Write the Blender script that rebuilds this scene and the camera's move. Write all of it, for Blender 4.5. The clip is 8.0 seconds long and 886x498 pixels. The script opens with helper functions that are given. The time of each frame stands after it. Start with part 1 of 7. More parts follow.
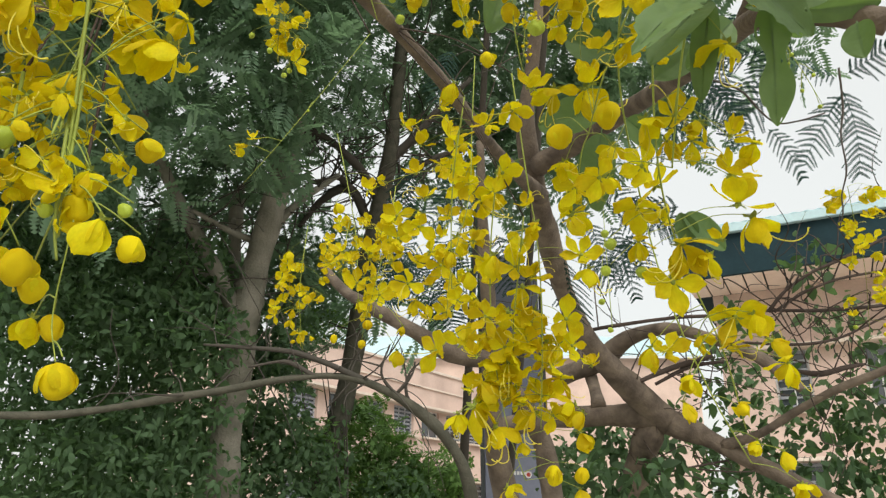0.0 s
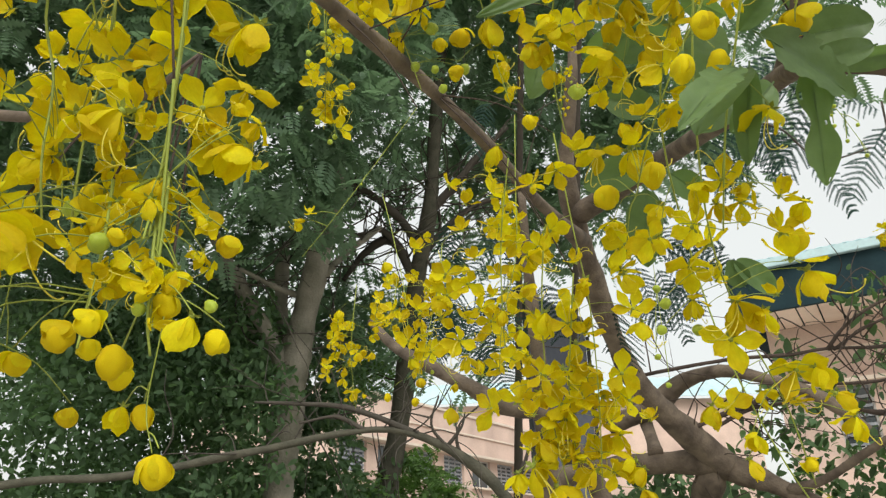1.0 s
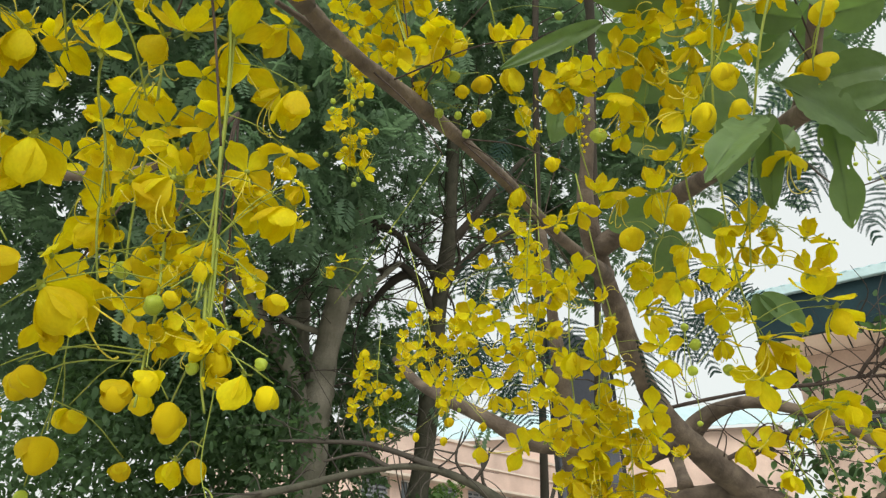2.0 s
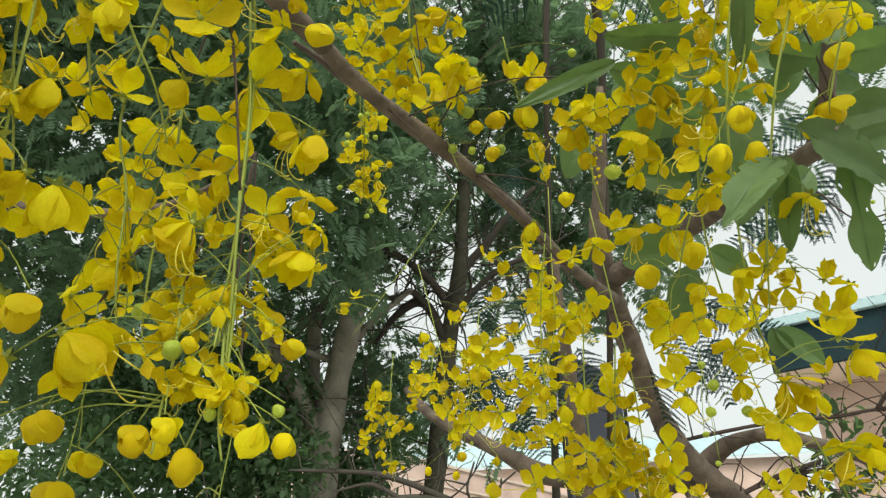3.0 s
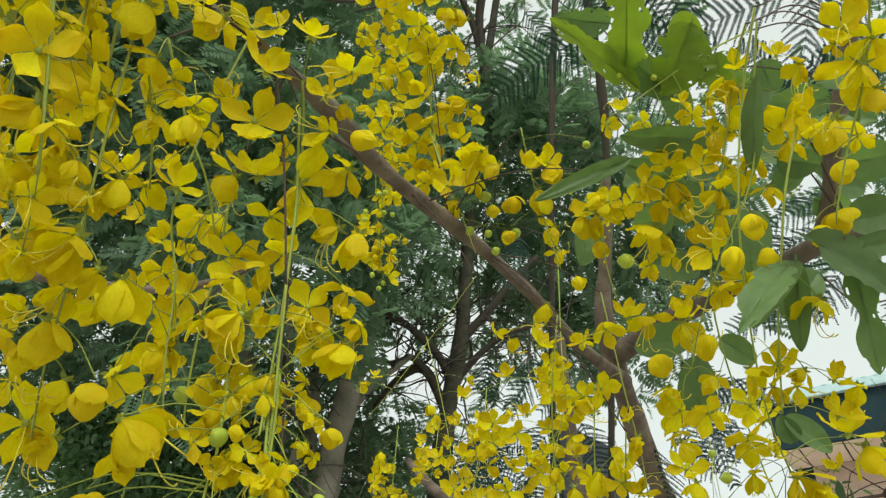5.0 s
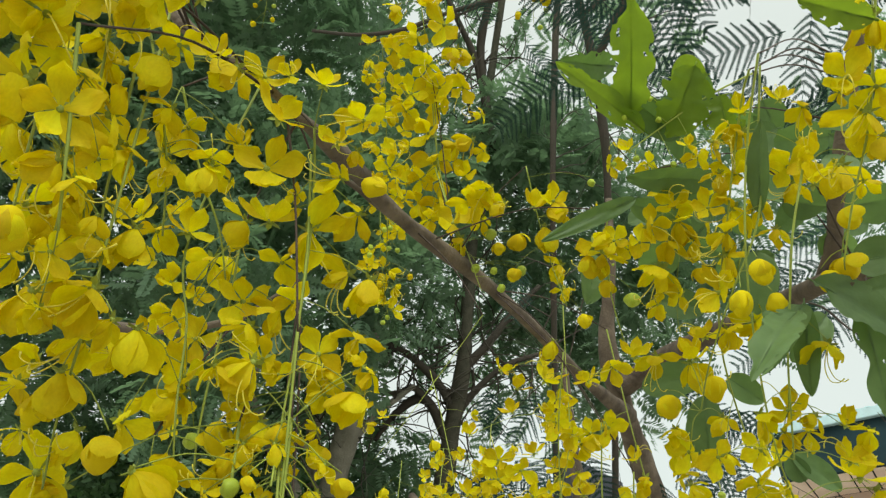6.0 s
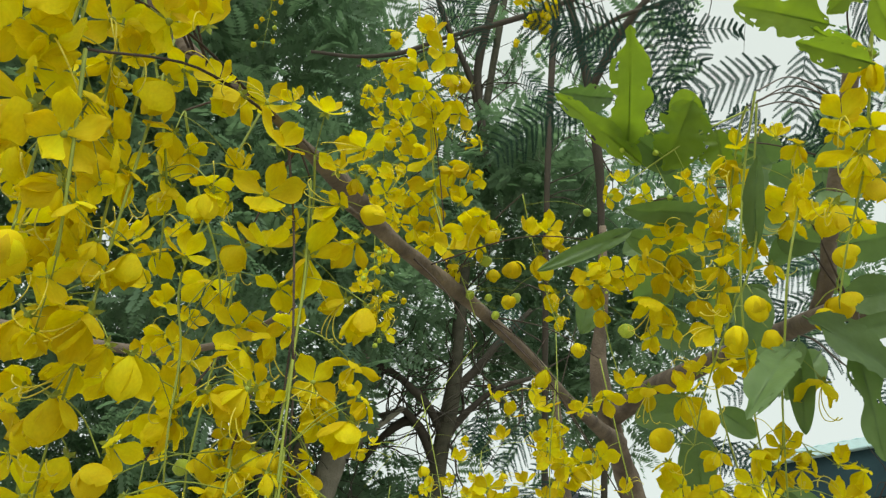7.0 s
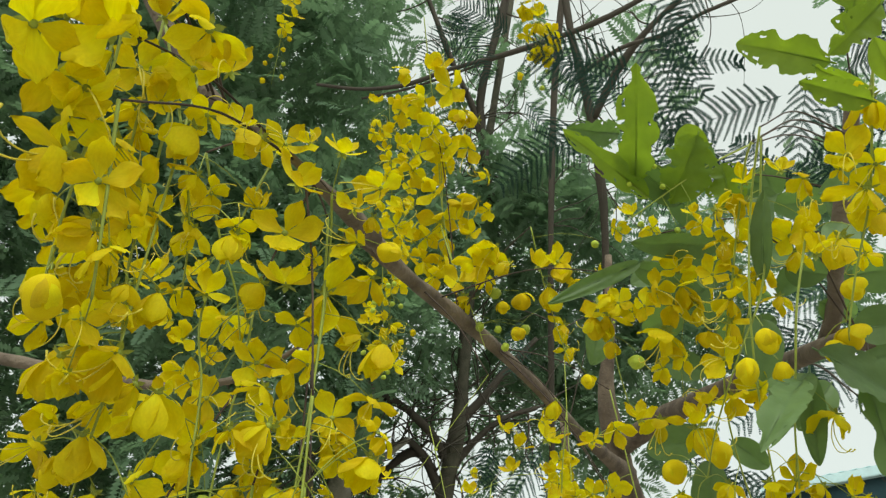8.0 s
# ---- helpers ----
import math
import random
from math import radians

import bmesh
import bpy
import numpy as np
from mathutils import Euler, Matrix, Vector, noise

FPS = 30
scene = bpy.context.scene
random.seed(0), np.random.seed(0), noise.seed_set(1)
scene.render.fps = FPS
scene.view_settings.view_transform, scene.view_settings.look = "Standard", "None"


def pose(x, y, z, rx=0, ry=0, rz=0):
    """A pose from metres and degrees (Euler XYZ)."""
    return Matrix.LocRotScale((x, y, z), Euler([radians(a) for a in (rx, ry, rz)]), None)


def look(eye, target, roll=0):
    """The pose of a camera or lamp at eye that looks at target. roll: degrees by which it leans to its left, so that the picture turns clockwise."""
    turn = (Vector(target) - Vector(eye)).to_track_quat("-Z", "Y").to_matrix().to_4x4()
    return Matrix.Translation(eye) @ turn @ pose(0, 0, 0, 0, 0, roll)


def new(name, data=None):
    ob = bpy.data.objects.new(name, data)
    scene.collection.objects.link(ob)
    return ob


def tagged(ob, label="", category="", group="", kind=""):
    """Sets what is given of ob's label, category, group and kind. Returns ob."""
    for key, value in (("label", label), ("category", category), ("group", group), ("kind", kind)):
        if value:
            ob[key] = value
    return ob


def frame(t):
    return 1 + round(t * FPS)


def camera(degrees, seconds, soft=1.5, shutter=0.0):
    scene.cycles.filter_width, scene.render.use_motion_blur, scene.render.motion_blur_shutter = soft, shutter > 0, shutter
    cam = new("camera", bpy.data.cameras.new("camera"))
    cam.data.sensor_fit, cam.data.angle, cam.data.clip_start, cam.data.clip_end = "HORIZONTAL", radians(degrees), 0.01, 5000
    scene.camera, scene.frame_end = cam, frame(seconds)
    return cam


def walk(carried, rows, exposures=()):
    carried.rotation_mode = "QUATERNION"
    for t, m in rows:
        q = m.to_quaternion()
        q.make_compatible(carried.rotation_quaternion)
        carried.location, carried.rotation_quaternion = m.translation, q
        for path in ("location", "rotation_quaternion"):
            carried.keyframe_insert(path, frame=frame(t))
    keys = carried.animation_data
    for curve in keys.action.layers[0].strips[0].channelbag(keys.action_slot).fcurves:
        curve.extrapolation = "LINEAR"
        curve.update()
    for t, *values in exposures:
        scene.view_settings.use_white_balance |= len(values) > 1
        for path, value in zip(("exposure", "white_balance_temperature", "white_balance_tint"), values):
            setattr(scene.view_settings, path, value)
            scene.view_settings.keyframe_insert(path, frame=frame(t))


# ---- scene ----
cam = camera(63.2, 8.0, 1.35)
PATH = [
    (0.0, 0.0000, 0.0000, 1.5500, 0.00, 20.00, 0.00),
    (0.5, -0.0078, -0.0135, 1.5539, 1.45, 21.78, -0.71),
    (1.0, -0.0121, -0.0266, 1.5621, 3.52, 23.71, -1.24),
    (1.5, -0.0192, -0.0436, 1.5642, 4.42, 25.14, -1.90),
    (3.0, -0.0255, -0.0555, 1.5785, 5.96, 28.45, -1.41),
    (3.5, -0.0330, -0.0763, 1.5807, 5.68, 29.51, -1.92),
    (4.0, -0.0365, -0.0878, 1.5829, 5.82, 30.61, -0.86),
    (4.5, -0.0401, -0.0932, 1.5804, 5.91, 32.08, 0.19),
    (6.0, -0.0503, -0.1088, 1.5924, 6.10, 35.79, 0.30),
    (6.5, -0.0515, -0.1141, 1.5952, 5.92, 36.58, 0.93),
    (7.0, -0.0541, -0.1134, 1.5975, 5.39, 37.50, 1.23),
    (7.5, -0.0569, -0.1171, 1.5948, 5.24, 38.51, 0.83),
    (8.0, -0.0620, -0.1280, 1.5944, 5.82, 39.77, 1.02),
]


def aim(x, y, z, yaw, pitch, roll):
    """The camera's pose from its place, heading, tilt and lean."""
    a, b = radians(yaw), radians(pitch)
    ahead = Vector((-math.sin(a) * math.cos(b), math.cos(a) * math.cos(b), math.sin(b)))
    eye = Vector((x, y, z))
    return look(eye, eye + ahead, roll)


walk(cam, [(row[0], aim(*row[1:])) for row in PATH], [(0.0, 1.47, 6500, 6), (3.5, 1.43, 6450, 0), (8.0, 1.37, 6450, -4)])

# ---- sky and sun: a bright, hazy, overcast day ----
world = bpy.data.worlds.new("overcast_sky")
scene.world = world
world.use_nodes = True
wn, wl = world.node_tree.nodes, world.node_tree.links
sky = wn.new("ShaderNodeTexSky")
sky.sky_type, sky.sun_disc = "NISHITA", False
sky.sun_elevation, sky.sun_rotation = radians(41), radians(198)
sky.air_density, sky.dust_density, sky.ozone_density = 1.0, 6.0, 1.0
haze = wn.new("ShaderNodeMix")
haze.data_type = "RGBA"
haze.inputs[0].default_value = 0.8
haze.inputs[7].default_value = (6.08, 6.0, 5.8, 1)
wl.new(sky.outputs[0], haze.inputs[6])
wl.new(haze.outputs[2], wn["Background"].inputs[0])
wn["Background"].inputs[1].default_value = 0.0615

sun_data = bpy.data.lights.new("sun", "SUN")
sun_data.energy, sun_data.angle, sun_data.color = 0.85, radians(30), (1.0, 0.96, 0.9)
sun = new("sun", sun_data)
sun.matrix_world = look((4, -12, 11), (0, 0, 0))


# ---- materials ----
def material(name, colour, rough=0.6, vary=0.25, scale=8.0, bump=0.2, second=None, through_light=0.0, through_colour=None, island=False, spec=0.4, fine=60.0, hue=0.0, stretch=1.0):
    """A surface with grain at two scales; through_light: the share of light that passes a thin leaf or petal."""
    m = bpy.data.materials.new(name)
    m.use_nodes = True
    n, l = m.node_tree.nodes, m.node_tree.links
    bsdf = n["Principled BSDF"]
    bsdf.inputs["Roughness"].default_value = rough
    bsdf.inputs["Specular IOR Level"].default_value = spec
    coord = n.new("ShaderNodeTexCoord")
    big, small = n.new("ShaderNodeTexNoise"), n.new("ShaderNodeTexNoise")
    big.inputs["Scale"].default_value, big.inputs["Detail"].default_value = scale, 4
    small.inputs["Scale"].default_value, small.inputs["Detail"].default_value = fine, 3
    l.new(coord.outputs["Object"], big.inputs["Vector"])
    along = n.new("ShaderNodeMapping")
    along.inputs["Scale"].default_value = (stretch, 1, stretch if stretch > 1 else 1)
    l.new(coord.outputs["Object"], along.inputs["Vector"])
    l.new(along.outputs[0], small.inputs["Vector"])
    second = second or tuple(c * 0.6 for c in colour)
    mix = n.new("ShaderNodeMix")
    mix.data_type = "RGBA"
    mix.inputs[6].default_value, mix.inputs[7].default_value = (*colour, 1), (*second, 1)
    ramp = n.new("ShaderNodeMapRange")
    ramp.inputs[1].default_value, ramp.inputs[2].default_value = 0.35, 0.7
    l.new(big.outputs["Fac"], ramp.inputs[0])
    l.new(ramp.outputs[0], mix.inputs[0])
    hsv = n.new("ShaderNodeHueSaturation")
    l.new(mix.outputs[2], hsv.inputs["Color"])
    if island:
        rnd = n.new("ShaderNodeNewGeometry").outputs["Random Per Island"]
    else:
        rnd = n.new("ShaderNodeObjectInfo").outputs["Random"]
    val = n.new("ShaderNodeMapRange")
    val.inputs[3].default_value, val.inputs[4].default_value = 1 - vary, 1 + vary
    l.new(rnd, val.inputs[0])
    grain = n.new("ShaderNodeMapRange")
    grain.inputs[3].default_value, grain.inputs[4].default_value = 0.86, 1.14
    l.new(small.outputs["Fac"], grain.inputs[0])
    times = n.new("ShaderNodeMath")
    times.operation = "MULTIPLY"
    l.new(val.outputs[0], times.inputs[0])
    l.new(grain.outputs[0], times.inputs[1])
    l.new(times.outputs[0], hsv.inputs["Value"])
    if hue:
        turn = n.new("ShaderNodeMapRange")
        turn.inputs[3].default_value, turn.inputs[4].default_value = 0.5 - hue, 0.5 + hue
        l.new(rnd, turn.inputs[0])
        l.new(turn.outputs[0], hsv.inputs["Hue"])
    l.new(hsv.outputs[0], bsdf.inputs["Base Color"])
    if bump:
        b = n.new("ShaderNodeBump")
        b.inputs["Strength"].default_value, b.inputs["Distance"].default_value = bump, 0.4 / fine
        l.new(small.outputs["Fac"], b.inputs["Height"])
        l.new(b.outputs[0], bsdf.inputs["Normal"])
    if through_light:
        trans = n.new("ShaderNodeBsdfTranslucent")
        tint = n.new("ShaderNodeMix")
        tint.data_type, tint.blend_type = "RGBA", "MULTIPLY"
        tint.inputs[0].default_value = 1.0
        tint.inputs[7].default_value = (*(through_colour or (1, 1, 1)), 1)
        l.new(hsv.outputs[0], tint.inputs[6])
        l.new(tint.outputs[2], trans.inputs[0])
        both = n.new("ShaderNodeMixShader")
        both.inputs[0].default_value = through_light
        l.new(bsdf.outputs[0], both.inputs[1])
        l.new(trans.outputs[0], both.inputs[2])
        l.new(both.outputs[0], n["Material Output"].inputs[0])
    return m


PETAL = material("petal", (0.735, 0.655, 0.012), 0.7, 0.12, 2.2, 0.08, (0.715, 0.565, 0.007), 0.47, (1.0, 1.0, 0.5), spec=0.25, fine=22, hue=0.012, stretch=0.12)
BUD = material("bud_skin", (0.78, 0.66, 0.012), 0.75, 0.1, 50, 0.2, (0.74, 0.56, 0.008), 0.3, (1, 1, 0.5), spec=0.15, fine=300, hue=0.008)
GREEN_BUD = material("green_bud_skin", (0.42, 0.50, 0.05), 0.5, 0.15, 60, 0.1, (0.28, 0.38, 0.04), spec=0.3, fine=300)
STAMEN = material("stamen_yellow", (0.80, 0.70, 0.08), 0.5, 0.08, 60, 0.0)
STALK = material("green_stalk", (0.30, 0.36, 0.06), 0.6, 0.12, 40, 0.1, (0.23, 0.28, 0.045), fine=300)
BARK = material("brown_bark", (0.185, 0.147, 0.115), 0.9, 0.06, 16, 1.0, (0.085, 0.067, 0.055), spec=0.2, fine=120)
GREY_BARK = material("grey_bark", (0.27, 0.25, 0.21), 0.95, 0.06, 3.5, 1.0, (0.13, 0.125, 0.098), spec=0.15, fine=45)
DARK_BARK = material("dark_bark", (0.072, 0.066, 0.056), 0.9, 0.08, 6, 0.7, (0.08, 0.068, 0.06), spec=0.15, fine=60)
OLIVE_BARK = material("olive_grey_bark", (0.10, 0.095, 0.074), 0.95, 0.06, 12, 1.0, (0.065, 0.064, 0.05), spec=0.15, fine=60)
TWIG = material("dry_twig_bark", (0.085, 0.065, 0.056), 0.9, 0.15, 10, 0.5, spec=0.15, fine=120)
BROAD = material("broad_leaf", (0.13, 0.205, 0.085), 0.5, 0.2, 14, 0.25, (0.10, 0.165, 0.065), 0.45, (1.4, 1.5, 0.65), spec=0.5, fine=90)
# copy of the broad leaf with light from behind put into its colour
BACKLIT = material("backlit_leaf", (0.19, 0.285, 0.045), 0.55, 0.12, 14, 0.25, (0.15, 0.245, 0.038), 0.55, (1.6, 1.5, 0.4), spec=0.4, fine=90)
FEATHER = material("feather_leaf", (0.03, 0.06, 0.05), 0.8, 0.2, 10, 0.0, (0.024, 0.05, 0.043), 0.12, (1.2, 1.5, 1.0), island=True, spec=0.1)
CROWN = material("crown_leaf", (0.165, 0.245, 0.16), 0.85, 0.05, 1.2, 0.0, (0.14, 0.215, 0.142), 0.5, (1.4, 1.5, 1.15), island=True, spec=0.08)
SHRUB = material("shrub_leaf", (0.10, 0.16, 0.088), 0.85, 0.25, 1.5, 0.0, (0.085, 0.135, 0.075), 0.5, (1.5, 1.7, 1.0), island=True, spec=0.1)
DULL = material("dull_shrub_leaf", (0.10, 0.155, 0.085), 0.7, 0.45, 2.0, 0.0, (0.07, 0.12, 0.065), 0.45, (1.3, 1.5, 0.7), island=True, spec=0.2)
BRIGHT = material("young_shrub_leaf", (0.14, 0.23, 0.08), 0.7, 0.4, 1.5, 0.0, (0.09, 0.16, 0.055), 0.45, (1.2, 1.4, 0.6), island=True, spec=0.15)
PLASTER = material("salmon_plaster", (0.70, 0.54, 0.47), 0.9, 0.05, 0.7, 0.4, (0.52, 0.39, 0.34), spec=0.2, fine=14)
# plaster tone lightened in the colour to offset shade under the eaves
SOFFIT = material("brightened_board", (0.88, 0.74, 0.66), 0.85, 0.05, 1.2, 0.2, (0.78, 0.63, 0.55), spec=0.2, fine=20)
CREAM = material("cream_trim", (0.72, 0.62, 0.54), 0.8, 0.05, 1.5, 0.2, (0.58, 0.5, 0.44), spec=0.2, fine=20)
METAL_ROOF = material("pale_blue_roof_sheet", (0.50, 0.66, 0.70), 0.4, 0.04, 0.4, 0.1, (0.40, 0.56, 0.62), fine=8)
FASCIA = material("dark_blue_fascia", (0.022, 0.045, 0.055), 0.85, 0.05, 1, 0.1, (0.016, 0.032, 0.04), spec=0.1, fine=12)
WINDOW_FRAME = material("white_window_frame", (0.7, 0.7, 0.7), 0.5, 0.04, 4, 0.1, fine=40)
SHUTTER = material("grey_louvre", (0.32, 0.34, 0.38), 0.5, 0.06, 3, 0.1, fine=30)
SIGN = material("slate_blue_panel", (0.16, 0.17, 0.23), 0.5, 0.03, 1.0, 0.1, (0.13, 0.14, 0.19), fine=20)
SIGN_EDGE = material("dark_frame", (0.04, 0.045, 0.05), 0.5, 0.03, 2, 0.1, fine=30)
WHITE = material("white_paint", (0.75, 0.75, 0.75), 0.5, 0.02, 6, 0.0)
RED = material("red_paint", (0.5, 0.05, 0.04), 0.5, 0.02, 6, 0.0)
# ground out of view, paled so that it bounces light up into the crowns
EARTH = material("bounce_earth", (0.46, 0.43, 0.37), 0.95, 0.0, 0.6, 0.6, (0.34, 0.33, 0.28), spec=0.1, fine=9)

GLASS = bpy.data.materials.new("window_glass")
GLASS.use_nodes = True
gb = GLASS.node_tree.nodes["Principled BSDF"]
gb.inputs["Base Color"].default_value = (0.05, 0.06, 0.07, 1)
gb.inputs["Roughness"].default_value = 0.08
gb.inputs["Specular IOR Level"].default_value = 0.7


# ---- builders ----
def part(name, bm, mat, parent=None, label=""):
    """One bmesh as one mesh object, under a thing or a part."""
    me = bpy.data.meshes.new(name)
    bm.to_mesh(me)
    bm.free()
    return mesh_part(name, me, mat, parent, label)


def mesh_part(name, me, mat, parent=None, label=""):
    if mat and not me.materials:
        me.materials.append(mat)
    ob = new(name, me)
    if parent:
        ob.parent = parent
    if label:
        ob["label"] = label
    return ob


def smooth(me):
    me.polygons.foreach_set("use_smooth", [True] * len(me.polygons))
    return me


def spline(rows, steps):
    """A smooth line through rows of x, y, z and radius."""
    p = np.array(rows, float)
    p = np.vstack([2 * p[0] - p[1], p, 2 * p[-1] - p[-2]])
    out = []
    for i in range(1, len(p) - 2):
        a, b, c, d = p[i - 1:i + 3]
        for k in range(steps):
            u = k / steps
            out.append(0.5 * (2 * b + (c - a) * u + (2 * a - 5 * b + 4 * c - d) * u * u + (3 * b - a - 3 * c + d) * u ** 3))
    out.append(p[-2])
    out = np.array(out)
    out[:, 3:] = np.maximum(out[:, 3:], 0.0002)
    return out


def tube_mesh(name, rows, steps=4, sides=8, rough=0.0, seed=0):
    """A closed, tapering, slightly knobbly tube along a smooth line."""
    line = spline(rows, steps)
    n = len(line)
    tang = np.gradient(line[:, :3], axis=0)
    tang /= np.linalg.norm(tang, axis=1)[:, None] + 1e-9
    up = np.array([0.31, 0.17, 0.93]) if abs(tang[0, 2]) < 0.9 else np.array([1.0, 0.1, 0.0])
    rng = np.random.default_rng(seed)
    ang = np.linspace(0, 2 * np.pi, sides, endpoint=False)
    verts = []
    for i in range(n):
        s = np.cross(tang[i], up)
        s /= np.linalg.norm(s) + 1e-9
        u = np.cross(s, tang[i])
        up = u
        wob = 1 + rough * rng.normal(size=sides) * 0.5 + rough * (math.sin(i * 0.7 + seed) + math.sin(i * 0.29 + 2 * seed))
        verts.append(line[i, :3] + (np.cos(ang) * wob)[:, None] * s * line[i, 3] + (np.sin(ang) * wob)[:, None] * u * line[i, 3])
    verts = np.concatenate(verts)
    faces = [(i * sides + k, i * sides + (k + 1) % sides, (i + 1) * sides + (k + 1) % sides, (i + 1) * sides + k) for i in range(n - 1) for k in range(sides)]
    faces += [tuple(reversed(range(sides))), tuple(range((n - 1) * sides, n * sides))]
    me = bpy.data.meshes.new(name)
    me.from_pydata(verts.tolist(), [], faces)
    return smooth(me)


def raw_mesh(name, verts, quads):
    """A mesh from arrays of vertices and four-sided faces, quickly."""
    me = bpy.data.meshes.new(name)
    me.vertices.add(len(verts))
    me.vertices.foreach_set("co", np.ascontiguousarray(verts, dtype=np.float32).ravel())
    me.loops.add(quads.size)
    me.loops.foreach_set("vertex_index", np.ascontiguousarray(quads, dtype=np.int32).ravel())
    me.polygons.add(len(quads))
    me.polygons.foreach_set("loop_start", np.arange(0, quads.size, 4, dtype=np.int32))
    me.update(calc_edges=True)
    return me


def box(bm, x0, x1, y0, y1, z0, z1, bevel=0.0):
    made = bmesh.ops.create_cube(bm, size=1.0, matrix=Matrix.Translation(((x0 + x1) / 2, (y0 + y1) / 2, (z0 + z1) / 2)) @ Matrix.Diagonal((x1 - x0, y1 - y0, z1 - z0, 1)))
    if bevel:
        edges = list({e for v in made["verts"] for e in v.link_edges})
        bmesh.ops.bevel(bm, geom=edges, offset=bevel, segments=2, affect="EDGES")


def box_part(name, dims, mat, parent, label="", bevel=0.0):
    bm = bmesh.new()
    box(bm, *dims, bevel)
    return part(name, bm, mat, parent, label)


def empty(name, place=(0, 0, 0)):
    ob = new(name)
    ob.location = place
    ob.empty_display_size = 0.1
    return ob


# ---- ground ----
GROUND_REACH = 1500.0
bm = bmesh.new()
bmesh.ops.create_grid(bm, x_segments=120, y_segments=120, size=1.0)
for v in bm.verts:
    r = max(abs(v.co.x), abs(v.co.y))
    k = (0.02 + 0.98 * r ** 3) * GROUND_REACH
    v.co.x, v.co.y = v.co.x * k, v.co.y * k
    v.co.z = 0.10 * noise.noise((v.co.x * 0.5, v.co.y * 0.5, 0)) - 0.06
tagged(part("ground", bm, EARTH), "unseen ground under the trees, paled to bounce light upward", "ground", kind="structure")


# ---- buildings behind the trees ----
def window(name, wall, u0, u1, z0, z1, y, panes=2, bars=False):
    """A framed window set back in its opening."""
    bm = bmesh.new()
    w = 0.07
    for d in ((u0, u1, y, y + 0.08, z0, z0 + w), (u0, u1, y, y + 0.08, z1 - w, z1), (u0, u0 + w, y, y + 0.08, z0 + w, z1 - w), (u1 - w, u1, y, y + 0.08, z0 + w, z1 - w)):
        box(bm, *d)
    frame_part = part("window", bm, WINDOW_FRAME, wall)
    step = (u1 - u0 - 2 * w) / panes
    for i in range(panes):
        a = u0 + w + i * step
        box_part("pane", (a + 0.02, a + step - 0.02, y + 0.03, y + 0.05, z0 + w, z1 - w), GLASS, frame_part)
        if i:
            box_part("mullion", (a - 0.02, a + 0.02, y - 0.004, y + 0.084, z0 + w, z1 - w), WINDOW_FRAME, frame_part)
    box_part("sill", (u0 - 0.1, u1 + 0.1, y - 0.42, y - 0.004, z0 - 0.09, z0 - 0.004), CREAM, frame_part)
    if bars:
        for i in range(7):
            z = z0 + 0.12 + i * (z1 - z0 - 0.24) / 6
            box_part("louvre", (u0 + w, u1 - w, y - 0.05, y - 0.012, z, z + 0.09), SHUTTER, frame_part)
    return frame_part


